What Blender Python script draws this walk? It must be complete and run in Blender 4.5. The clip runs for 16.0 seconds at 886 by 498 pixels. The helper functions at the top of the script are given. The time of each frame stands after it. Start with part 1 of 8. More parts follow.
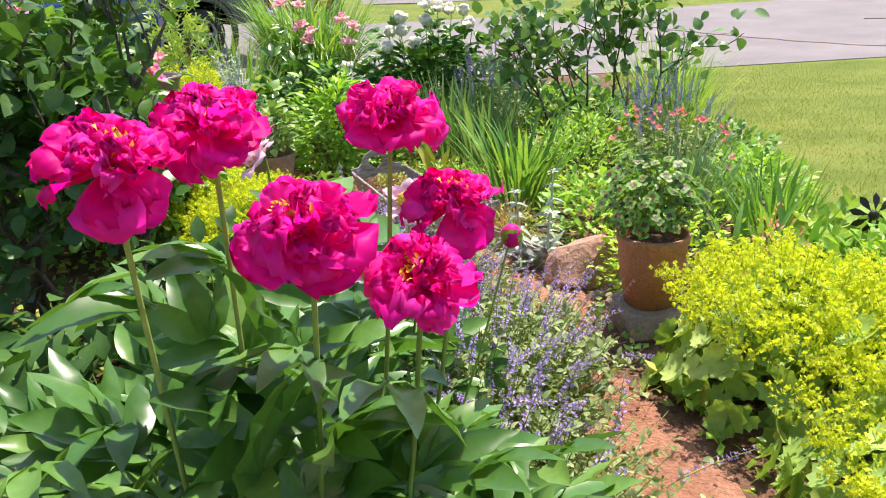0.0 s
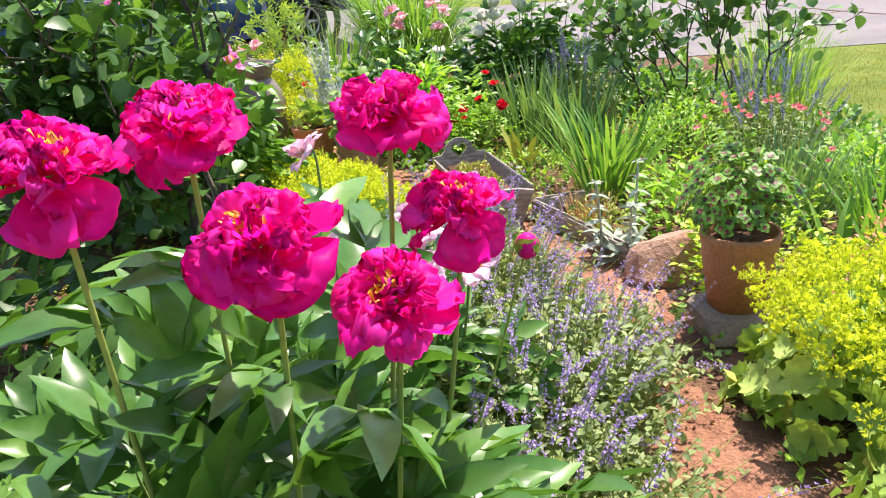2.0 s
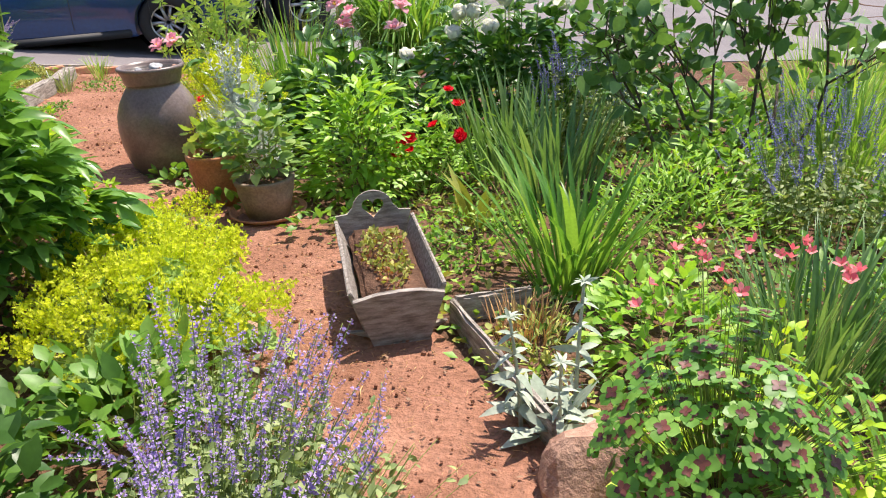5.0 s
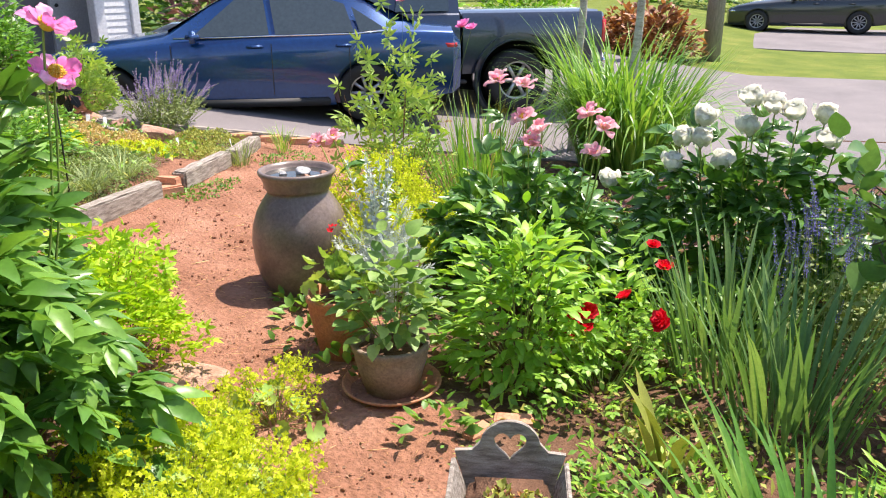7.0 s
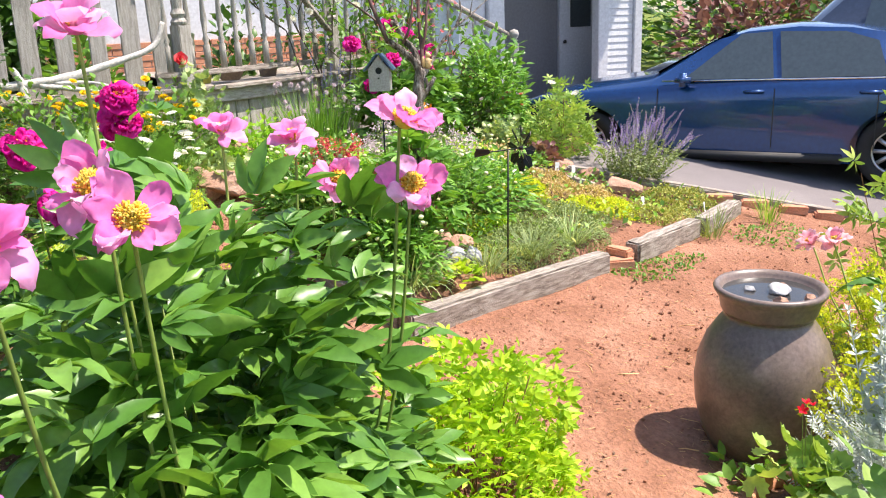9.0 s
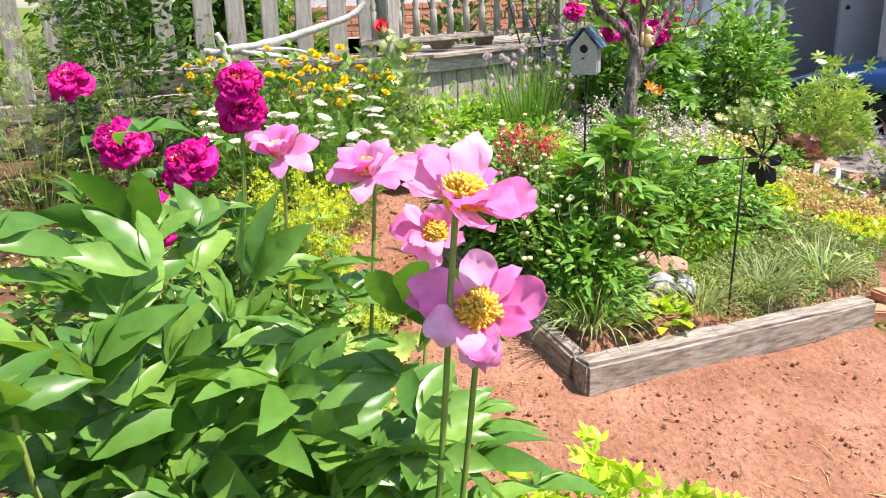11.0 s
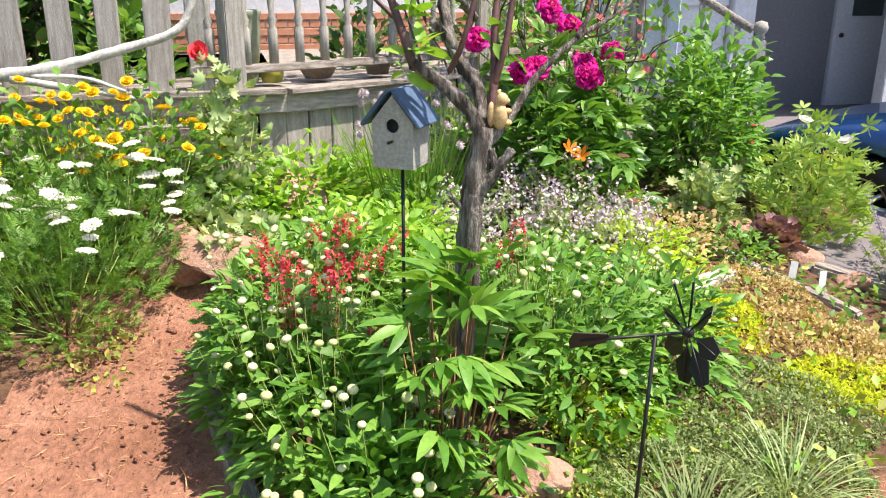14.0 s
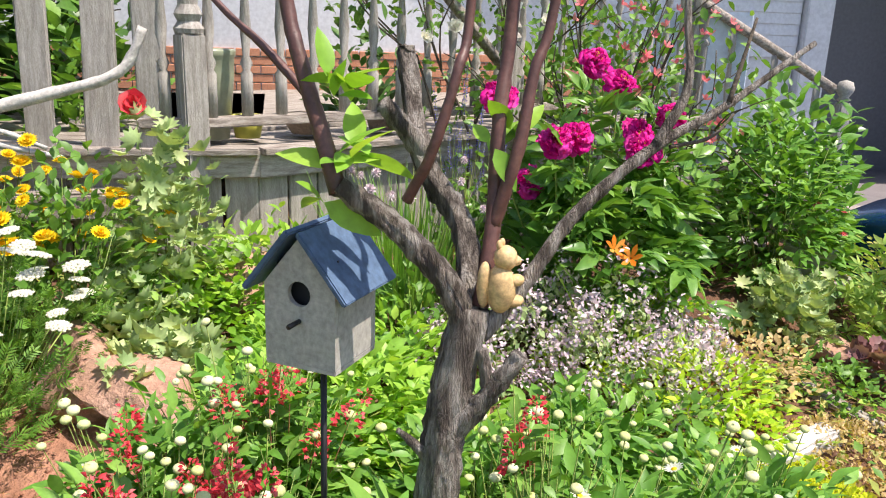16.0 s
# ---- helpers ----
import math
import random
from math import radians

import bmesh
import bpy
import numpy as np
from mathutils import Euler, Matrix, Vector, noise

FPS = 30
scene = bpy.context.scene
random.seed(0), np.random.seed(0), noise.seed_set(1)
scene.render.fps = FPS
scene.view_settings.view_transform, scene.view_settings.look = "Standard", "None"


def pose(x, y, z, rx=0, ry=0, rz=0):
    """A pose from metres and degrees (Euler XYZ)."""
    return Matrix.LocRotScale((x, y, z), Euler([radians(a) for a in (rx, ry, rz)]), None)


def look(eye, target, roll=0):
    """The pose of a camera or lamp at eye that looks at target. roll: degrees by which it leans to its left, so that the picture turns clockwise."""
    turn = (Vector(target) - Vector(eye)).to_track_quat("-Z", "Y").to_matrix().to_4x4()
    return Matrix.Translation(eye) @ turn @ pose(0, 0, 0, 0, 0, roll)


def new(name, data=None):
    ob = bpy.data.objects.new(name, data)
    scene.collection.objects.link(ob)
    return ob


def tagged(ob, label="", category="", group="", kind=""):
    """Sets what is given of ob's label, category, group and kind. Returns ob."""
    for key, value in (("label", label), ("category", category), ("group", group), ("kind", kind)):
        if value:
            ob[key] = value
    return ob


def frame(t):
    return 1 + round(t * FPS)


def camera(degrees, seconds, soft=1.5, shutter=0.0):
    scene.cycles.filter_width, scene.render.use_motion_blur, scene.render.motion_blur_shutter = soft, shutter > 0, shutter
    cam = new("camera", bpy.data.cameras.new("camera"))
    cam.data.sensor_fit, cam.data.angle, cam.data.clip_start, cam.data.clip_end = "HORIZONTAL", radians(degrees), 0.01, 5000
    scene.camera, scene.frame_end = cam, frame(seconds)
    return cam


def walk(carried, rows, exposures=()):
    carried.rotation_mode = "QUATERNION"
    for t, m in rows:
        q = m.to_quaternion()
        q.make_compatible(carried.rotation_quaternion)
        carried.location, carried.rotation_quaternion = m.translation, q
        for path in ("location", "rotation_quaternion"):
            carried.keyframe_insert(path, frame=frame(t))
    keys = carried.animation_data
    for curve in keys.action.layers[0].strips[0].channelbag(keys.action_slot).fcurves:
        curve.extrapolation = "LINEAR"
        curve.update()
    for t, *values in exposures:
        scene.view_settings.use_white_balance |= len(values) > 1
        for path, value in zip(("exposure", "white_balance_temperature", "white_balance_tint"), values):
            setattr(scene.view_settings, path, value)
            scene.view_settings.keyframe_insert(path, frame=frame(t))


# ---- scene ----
cam = camera(58.7, 16.0, soft=1.1)
METRES, EYE, TILT, LEAN, TURN = 8.0, 1.5, 0.0, 0.0, 0.0
ROWS = [
    (0.0, 0.0, 0.0, 0.0, -0.95, -21.21, 2.45),
    (0.5, 0.008, 0.0095, 0.0002, 3.54, -21.25, 2.47),
    (1.0, 0.0103, 0.0121, -0.0005, 5.68, -21.42, 3.2),
    (1.5, 0.0127, 0.014, -0.0005, 6.32, -21.65, 3.25),
    (2.0, 0.0176, 0.0157, -0.0018, 6.54, -21.92, 4.24),
    (2.5, 0.0283, 0.031, -0.0054, 0.47, -24.63, 4.92),
    (3.0, 0.0435, 0.0723, -0.0092, -4.32, -26.93, 2.76),
    (3.5, 0.0581, 0.112, -0.0109, -5.58, -26.87, 2.21),
    (4.0, 0.0737, 0.154, -0.0104, 3.71, -23.71, 0.06),
    (4.5, 0.0776, 0.1828, -0.0103, 8.09, -23.63, 1.11),
    (7.0, 0.0495, 0.3741, 0.01, 27.32, -18.87, 0.35),
    (7.5, 0.029, 0.4033, 0.0151, 29.48, -18.17, -1.94),
    (8.0, 0.0148, 0.4293, 0.0114, 35.93, -18.35, -0.46),
    (8.5, -0.0084, 0.4699, 0.0151, 50.83, -17.02, 1.89),
    (9.0, -0.0292, 0.4856, 0.0193, 62.17, -16.17, 2.32),
    (9.5, -0.0586, 0.4998, 0.0206, 68.77, -16.01, 1.65),
    (12.0, -0.1573, 0.589, 0.0237, 83.09, -18.31, 2.57),
    (12.5, -0.1914, 0.6084, 0.0275, 83.34, -17.16, 1.76),
    (13.0, -0.2193, 0.626, 0.0298, 78.0, -17.08, 0.81),
    (13.5, -0.2518, 0.6507, 0.0246, 77.68, -17.49, 2.15),
    (14.0, -0.2925, 0.6774, 0.0285, 79.71, -17.95, -0.02),
    (14.5, -0.3186, 0.6917, 0.0296, 78.35, -17.99, 0.81),
    (15.0, -0.359, 0.7, 0.0291, 80.9, -18.13, -1.36),
    (15.5, -0.3954, 0.7047, 0.0361, 80.62, -15.56, -1.94),
    (16.0, -0.4158, 0.7137, 0.0326, 82.67, -15.55, -1.89),
]
walk(cam, [(t, pose(0, 0, EYE, TILT, LEAN, TURN) @ pose(METRES * x, METRES * y, METRES * z, 90 + pitch, roll, yaw)) for t, x, y, z, yaw, pitch, roll in ROWS],
     exposures=[(t, e, 6800, 16.0) for t, e in ((0.0, 0.92), (1.5, 0.95), (2.0, 1.05), (3.0, 1.0), (4.0, 0.67), (4.7, 0.70), (6.8, 0.86), (7.5, 0.92), (9.0, 0.94), (12.0, 0.86), (14.0, 0.82), (16.0, 0.66))])

# ---- daylight ----
SUN_AZ, SUN_EL = math.atan2(0.47, 0.88), radians(65)     # clockwise from +y
sky_world = bpy.data.worlds.new("sky")
scene.world = sky_world
sky_world.use_nodes = True
wn = sky_world.node_tree
sky = wn.nodes.new("ShaderNodeTexSky")
sky.sky_type, sky.sun_disc, sky.sun_elevation, sky.sun_rotation = "NISHITA", False, SUN_EL, SUN_AZ
wn.links.new(sky.outputs[0], wn.nodes["Background"].inputs[0])
wn.nodes["Background"].inputs[1].default_value = 0.15
sun = new("sun", bpy.data.lights.new("sun", "SUN"))
sun.data.energy, sun.data.angle, sun.data.color = 4.8, radians(0.6), (1.0, 0.95, 0.86)
sun.matrix_world = look((6, 11, 22), (6 - 10 * math.sin(SUN_AZ) * math.cos(SUN_EL), 11 - 10 * math.cos(SUN_AZ) * math.cos(SUN_EL), 22 - 10 * math.sin(SUN_EL)))

rng = np.random.default_rng(7)


# ---- materials ----
def nodes_of(name):
    m = bpy.data.materials.new(name)
    m.use_nodes = True
    t = m.node_tree
    return m, t, t.nodes["Principled BSDF"]


def ramp(t, src, stops):
    r = t.nodes.new("ShaderNodeValToRGB")
    while len(r.color_ramp.elements) < len(stops):
        r.color_ramp.elements.new(0.5)
    for e, (pos, col) in zip(r.color_ramp.elements, stops):
        e.position, e.color = pos, (*col, 1)
    t.links.new(src, r.inputs[0])
    return r.outputs[0]


def noise_tex(t, scale, detail=4, rough=0.6, stretch=None):
    n = t.nodes.new("ShaderNodeTexNoise")
    n.inputs["Scale"].default_value, n.inputs["Detail"].default_value, n.inputs["Roughness"].default_value = scale, detail, rough
    c = t.nodes.new("ShaderNodeTexCoord")
    if stretch:
        mp = t.nodes.new("ShaderNodeMapping")
        mp.inputs["Scale"].default_value = stretch
        t.links.new(c.outputs["Object"], mp.inputs[0])
        t.links.new(mp.outputs[0], n.inputs["Vector"])
    else:
        t.links.new(c.outputs["Object"], n.inputs["Vector"])
    return n.outputs["Fac"]


def mixed(t, a, b, fac, mode="MIX"):
    m = t.nodes.new("ShaderNodeMix")
    m.data_type, m.blend_type = "RGBA", mode
    for sock, v in ((m.inputs[0], fac), (m.inputs[6], a), (m.inputs[7], b)):
        if isinstance(v, (tuple, float, int)):
            sock.default_value = (*v, 1) if isinstance(v, tuple) else v
        else:
            t.links.new(v, sock)
    return m.outputs[2]


def bump(t, p, src, strength, dist):
    b = t.nodes.new("ShaderNodeBump")
    b.inputs["Strength"].default_value, b.inputs["Distance"].default_value = strength, dist
    t.links.new(src, b.inputs["Height"])
    t.links.new(b.outputs[0], p.inputs["Normal"])


def surface(name, a, b, c, scale=8, fine=90, rough=0.85, relief=0.4, dist=0.01, stretch=None, metal=0.0, spec=0.5, edge=0.21):
    """Three tones over a coarse and a fine noise, with relief."""
    m, t, p = nodes_of(name)
    big = noise_tex(t, scale, 5, 0.6, stretch)
    small = noise_tex(t, fine, 4, 0.65, stretch)
    col = ramp(t, big, [(0.51 - edge, a), (0.52, b), (0.51 + edge, c)])
    grain = ramp(t, small, [(0.3, (0.55, 0.55, 0.55)), (0.7, (1.25, 1.25, 1.25))])
    t.links.new(mixed(t, col, grain, 0.7, "MULTIPLY"), p.inputs["Base Color"])
    p.inputs["Roughness"].default_value, p.inputs["Metallic"].default_value = rough, metal
    p.inputs["Specular IOR Level"].default_value = spec
    bump(t, p, small, relief, dist)
    return m


def leaf_mat(name, a, b, c=None, glow=0.35, rough=0.42, spec=0.4, glow_tint=(1.25, 1.2, 0.55)):
    """Leaf or petal: tones vary from piece to piece, and light passes through."""
    m, t, p = nodes_of(name)
    g = t.nodes.new("ShaderNodeNewGeometry")
    if glow_tint[1] > 1.1:
        a, b, c = (tuple(v * k for v, k in zip(q, (1.45, 1.3, 0.95))) if q else q for q in (a, b, c))
    stops = [(0.0, a), (1.0, b)] if c is None else [(0.0, a), (0.55, b), (1.0, c)]
    o = t.nodes.new("ShaderNodeObjectInfo")
    add = t.nodes.new("ShaderNodeMath")
    add.operation = "ADD"
    t.links.new(g.outputs["Random Per Island"], add.inputs[0])
    t.links.new(o.outputs["Random"], add.inputs[1])
    wrap = t.nodes.new("ShaderNodeMath")
    wrap.operation = "FRACT"
    t.links.new(add.outputs[0], wrap.inputs[0])
    col = ramp(t, wrap.outputs[0], stops)
    vein = ramp(t, noise_tex(t, 45, 3), [(0.3, (0.72, 0.72, 0.72)), (0.7, (1.18, 1.18, 1.18))])
    col = mixed(t, col, vein, 0.6, "MULTIPLY")
    t.links.new(col, p.inputs["Base Color"])
    p.inputs["Roughness"].default_value = rough
    p.inputs["Specular IOR Level"].default_value = spec
    tr = t.nodes.new("ShaderNodeBsdfTranslucent")
    t.links.new(mixed(t, col, glow_tint, 1.0, "MULTIPLY"), tr.inputs[0])
    mx = t.nodes.new("ShaderNodeMixShader")
    mx.inputs[0].default_value = glow
    t.links.new(p.outputs[0], mx.inputs[1])
    t.links.new(tr.outputs[0], mx.inputs[2])
    t.links.new(mx.outputs[0], t.nodes["Material Output"].inputs[0])
    return m


def plain(name, col, rough=0.5, metal=0.0, coat=0.0, spec=0.5):
    m, t, p = nodes_of(name)
    f = ramp(t, noise_tex(t, 25, 4), [(0.3, tuple(v * 0.85 for v in col)), (0.7, tuple(min(1, v * 1.1) for v in col))])
    t.links.new(f, p.inputs["Base Color"])
    p.inputs["Roughness"].default_value, p.inputs["Metallic"].default_value = rough, metal
    p.inputs["Coat Weight"].default_value = coat
    p.inputs["Coat Roughness"].default_value = 0.05
    p.inputs["Specular IOR Level"].default_value = spec
    return m


PETAL = (1.1, 0.9, 1.0)
SOIL = surface("red_soil", (0.26, 0.118, 0.07), (0.345, 0.165, 0.105), (0.43, 0.225, 0.15), 2.6, 38, 0.95, 0.9, 0.03, spec=0.2)
MULCH = surface("dark_soil", (0.10, 0.055, 0.035), (0.17, 0.09, 0.055), (0.24, 0.13, 0.085), 7, 60, 0.95, 0.9, 0.02, spec=0.2)
LAWN = surface("lawn", (0.10, 0.145, 0.025), (0.15, 0.19, 0.036), (0.21, 0.225, 0.052), 1.3, 70, 0.95, 0.6, 0.02, spec=0.15)
ASPHALT = surface("grey_drive", (0.155, 0.138, 0.14), (0.19, 0.168, 0.17), (0.225, 0.20, 0.198), 0.9, 160, 0.9, 0.3, 0.006)
STRAW = leaf_mat("straw", (0.45, 0.30, 0.17), (0.62, 0.42, 0.27), (0.30, 0.15, 0.09), glow=0.05, rough=0.8)
BARKCHIP = leaf_mat("bark_chip", (0.10, 0.055, 0.035), (0.22, 0.13, 0.08), (0.36, 0.22, 0.14), glow=0.02, rough=0.9, glow_tint=(1, 1, 1))
OLDWOOD = surface("weathered_wood", (0.20, 0.165, 0.135), (0.36, 0.31, 0.265), (0.48, 0.43, 0.375), 7, 60, 0.85, 0.7, 0.008, stretch=(1.4, 8, 8), edge=0.14)
OLDWOOD_UP = surface("weathered_upright_wood", (0.26, 0.23, 0.20), (0.40, 0.37, 0.33), (0.52, 0.48, 0.44), 6, 60, 0.85, 0.6, 0.006, stretch=(9, 9, 1))
PALEWOOD = surface("pale_weathered_wood", (0.34, 0.29, 0.25), (0.48, 0.42, 0.37), (0.58, 0.53, 0.48), 7, 60, 0.85, 0.6, 0.006, stretch=(1.2, 8, 8), edge=0.14)
SILVERWOOD = surface("driftwood", (0.40, 0.37, 0.34), (0.55, 0.52, 0.48), (0.68, 0.65, 0.60), 8, 60, 0.8, 0.6, 0.006)
BARK = surface("apple_bark", (0.14, 0.11, 0.09), (0.38, 0.32, 0.27), (0.60, 0.54, 0.48), 9, 60, 0.9, 1.0, 0.03, stretch=(6, 6, 0.9), edge=0.09)
SHOOT = surface("red_shoot_bark", (0.07, 0.03, 0.025), (0.12, 0.05, 0.04), (0.17, 0.08, 0.06), 20, 90, 0.5, 0.4, 0.003)
DARKBARK = surface("lilac_bark", (0.06, 0.045, 0.035), (0.11, 0.085, 0.06), (0.17, 0.13, 0.10), 12, 70, 0.9, 0.8, 0.008)
BIRCH = surface("pale_bark", (0.30, 0.25, 0.20), (0.52, 0.47, 0.40), (0.68, 0.62, 0.55), 9, 60, 0.85, 0.7, 0.008, stretch=(1, 1, 4))
CREOSOTE = surface("utility_pole_wood", (0.20, 0.19, 0.16), (0.28, 0.27, 0.23), (0.36, 0.34, 0.29), 5, 50, 0.9, 0.5, 0.006, stretch=(8, 8, 1))
TERRACOTTA = surface("terracotta", (0.42, 0.17, 0.085), (0.52, 0.22, 0.11), (0.58, 0.29, 0.17), 6, 80, 0.85, 0.25, 0.004)
OLDCLAY = surface("aged_clay", (0.20, 0.15, 0.115), (0.30, 0.22, 0.165), (0.38, 0.29, 0.22), 7, 80, 0.85, 0.3, 0.004)
STONEWARE = surface("brown_stoneware", (0.12, 0.085, 0.07), (0.17, 0.125, 0.105), (0.23, 0.175, 0.15), 5, 60, 0.35, 0.12, 0.003)
SANDSTONE = surface("red_sandstone", (0.34, 0.18, 0.12), (0.46, 0.27, 0.19), (0.57, 0.37, 0.28), 5, 50, 0.9, 0.8, 0.014)
GREYSTONE = surface("pale_grey_stone", (0.22, 0.22, 0.23), (0.42, 0.42, 0.42), (0.65, 0.65, 0.64), 9, 50, 0.8, 0.6, 0.008)
BRICK = surface("orange_brick", (0.48, 0.20, 0.11), (0.57, 0.27, 0.16), (0.62, 0.36, 0.24), 8, 80, 0.9, 0.4, 0.005)
CONCRETE = surface("old_concrete", (0.28, 0.26, 0.22), (0.38, 0.35, 0.31), (0.48, 0.45, 0.40), 6, 70, 0.9, 0.4, 0.005)
HOUSEPAINT = surface("grey_birdhouse_paint", (0.36, 0.345, 0.31), (0.42, 0.40, 0.36), (0.47, 0.45, 0.41), 12, 90, 0.7, 0.2, 0.002)
BLUEROOF = surface("blue_painted_roof", (0.055, 0.10, 0.18), (0.075, 0.13, 0.22), (0.11, 0.17, 0.27), 12, 90, 0.6, 0.2, 0.002)
WHITEWALL = plain("white_siding", (0.62, 0.63, 0.65), 0.6)
# porch grey with the recess's shade mixed into the colour
SHADEGREYWALL = plain("shade_grey_porch_wall", (0.16, 0.16, 0.17), 0.7)
DOORGREY = plain("pale_grey_door", (0.55, 0.56, 0.58), 0.5)
# bluish tone of a shaded wall, given as its colour
SHADEBLUE = plain("shade_blue_wall", (0.62, 0.70, 0.82), 0.6)
ROOFING = surface("roof_shingle", (0.08, 0.08, 0.085), (0.12, 0.12, 0.125), (0.16, 0.16, 0.165), 6, 60, 0.9, 0.5, 0.01)
BLACKMETAL = plain("black_metal", (0.035, 0.033, 0.032), 0.45, 0.6)
RUBBER = plain("tyre_rubber", (0.02, 0.02, 0.021), 0.8)
ALLOY = plain("alloy_wheel", (0.5, 0.5, 0.52), 0.3, 0.9)
CHROME = plain("chrome_trim", (0.75, 0.76, 0.78), 0.12, 1.0)
BLUECAR = plain("blue_car_paint", (0.008, 0.055, 0.19), 0.25, 0.5, 1.0)
DARKCAR = plain("dark_blue_grey_paint", (0.05, 0.065, 0.10), 0.3, 0.5, 1.0)
GREYCAR = plain("charcoal_paint", (0.03, 0.035, 0.04), 0.3, 0.5, 1.0)
PLASTIC = plain("dark_plastic", (0.02, 0.02, 0.022), 0.6)
TAILRED = plain("tail_lamp_red", (0.5, 0.02, 0.02), 0.2, 0, 0.6)
FIGURINE = surface("cream_resin", (0.52, 0.33, 0.14), (0.64, 0.43, 0.20), (0.72, 0.52, 0.28), 30, 120, 0.6, 0.3, 0.002)
WHITEPLASTIC = plain("white_plastic", (0.8, 0.8, 0.78), 0.5)
OLIVEGLAZE = plain("olive_glaze", (0.33, 0.36, 0.25), 0.3, 0, 0.4)
YELLOWPOT = plain("yellow_green_pot", (0.50, 0.48, 0.08), 0.5)
CARGLASS = plain("tinted_car_glass", (0.07, 0.09, 0.095), 0.03, 0.35, 1.0, 0.5)

WATER, _t, _p = nodes_of("still_water")
_p.inputs["Base Color"].default_value = (0.10, 0.10, 0.10, 1)
_p.inputs["Roughness"].default_value, _p.inputs["Transmission Weight"].default_value, _p.inputs["IOR"].default_value = 0.03, 0.6, 1.33

G_PEONY = leaf_mat("peony_leaf", (0.035, 0.11, 0.025), (0.06, 0.17, 0.04), (0.11, 0.24, 0.06), 0.3, 0.32, 0.55)
G_PEONY2 = leaf_mat("bright_peony_leaf", (0.05, 0.15, 0.032), (0.085, 0.215, 0.05), (0.15, 0.31, 0.075), 0.33, 0.34)
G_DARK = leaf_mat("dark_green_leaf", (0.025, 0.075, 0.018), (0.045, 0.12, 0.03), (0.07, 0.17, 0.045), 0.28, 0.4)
G_LILAC = leaf_mat("lilac_leaf", (0.055, 0.14, 0.055), (0.09, 0.20, 0.08), (0.14, 0.27, 0.11), 0.28, 0.4)
G_MID = leaf_mat("mid_green_leaf", (0.06, 0.16, 0.03), (0.10, 0.24, 0.05), (0.16, 0.32, 0.08), 0.35, 0.45)
G_FRESH = leaf_mat("fresh_green_leaf", (0.12, 0.29, 0.035), (0.19, 0.39, 0.06), (0.28, 0.48, 0.09), 0.38, 0.45)
G_LIME = leaf_mat("lime_leaf", (0.20, 0.39, 0.025), (0.28, 0.47, 0.035), (0.39, 0.55, 0.055), 0.38, 0.5)
G_GREY = leaf_mat("grey_green_leaf", (0.11, 0.18, 0.09), (0.18, 0.26, 0.13), (0.26, 0.34, 0.19), 0.3, 0.6)
G_BLUEGREEN = leaf_mat("blue_green_leaf", (0.16, 0.28, 0.15), (0.26, 0.38, 0.22), (0.36, 0.46, 0.29), 0.28, 0.55)
G_SILVER = leaf_mat("silver_felt_leaf", (0.42, 0.47, 0.43), (0.55, 0.60, 0.55), (0.66, 0.70, 0.66), 0.2, 0.8, 0.1, (1.0, 1.0, 0.85))
G_FELT = leaf_mat("grey_felt_leaf", (0.32, 0.39, 0.30), (0.43, 0.49, 0.39), (0.53, 0.58, 0.48), 0.2, 0.85, 0.1, (1.0, 1.0, 0.85))
G_IRIS = leaf_mat("iris_blade", (0.06, 0.18, 0.04), (0.105, 0.255, 0.058), (0.18, 0.33, 0.09), 0.38, 0.4)
G_SWORD = leaf_mat("blue_green_sword", (0.06, 0.15, 0.07), (0.10, 0.21, 0.10), (0.17, 0.29, 0.14), 0.3, 0.45)
G_POT = leaf_mat("pale_green_pot_leaf", (0.09, 0.20, 0.06), (0.15, 0.28, 0.09), (0.24, 0.37, 0.14), 0.32, 0.5)
G_GRASS = leaf_mat("tall_grass_blade", (0.10, 0.24, 0.05), (0.20, 0.38, 0.09), (0.34, 0.48, 0.16), 0.35, 0.4)
G_DAISY = leaf_mat("daisy_leaf", (0.06, 0.18, 0.03), (0.10, 0.26, 0.05), (0.17, 0.35, 0.08), 0.35, 0.45)
G_REED = leaf_mat("arching_grass_blade", (0.07, 0.19, 0.04), (0.13, 0.29, 0.07), (0.22, 0.38, 0.11), 0.35, 0.4)
G_LAWN = leaf_mat("lawn_blade", (0.12, 0.17, 0.028), (0.18, 0.23, 0.04), (0.27, 0.29, 0.08), 0.3, 0.6, 0.2)
G_ALCH = leaf_mat("lobed_soft_leaf", (0.16, 0.30, 0.075), (0.23, 0.38, 0.11), (0.33, 0.46, 0.16), 0.3, 0.6)
G_OLIVE = leaf_mat("olive_mat_leaf", (0.15, 0.20, 0.055), (0.25, 0.30, 0.085), (0.36, 0.38, 0.13), 0.25, 0.6)
G_BRONZE = leaf_mat("bronze_leaf", (0.12, 0.05, 0.03), (0.24, 0.10, 0.06), (0.36, 0.19, 0.12), 0.25, 0.5)
G_PINKSEDUM = leaf_mat("pinkish_sedum", (0.30, 0.25, 0.15), (0.42, 0.33, 0.22), (0.42, 0.40, 0.20), 0.3, 0.6)
G_SPOT = leaf_mat("dark_leaf_heart", (0.06, 0.018, 0.02), (0.09, 0.03, 0.03), (0.13, 0.045, 0.045), 0.15, 0.5)
G_COPPER = leaf_mat("coppery_pink_leaf", (0.34, 0.15, 0.10), (0.48, 0.25, 0.18), (0.56, 0.36, 0.26), 0.3, 0.5)
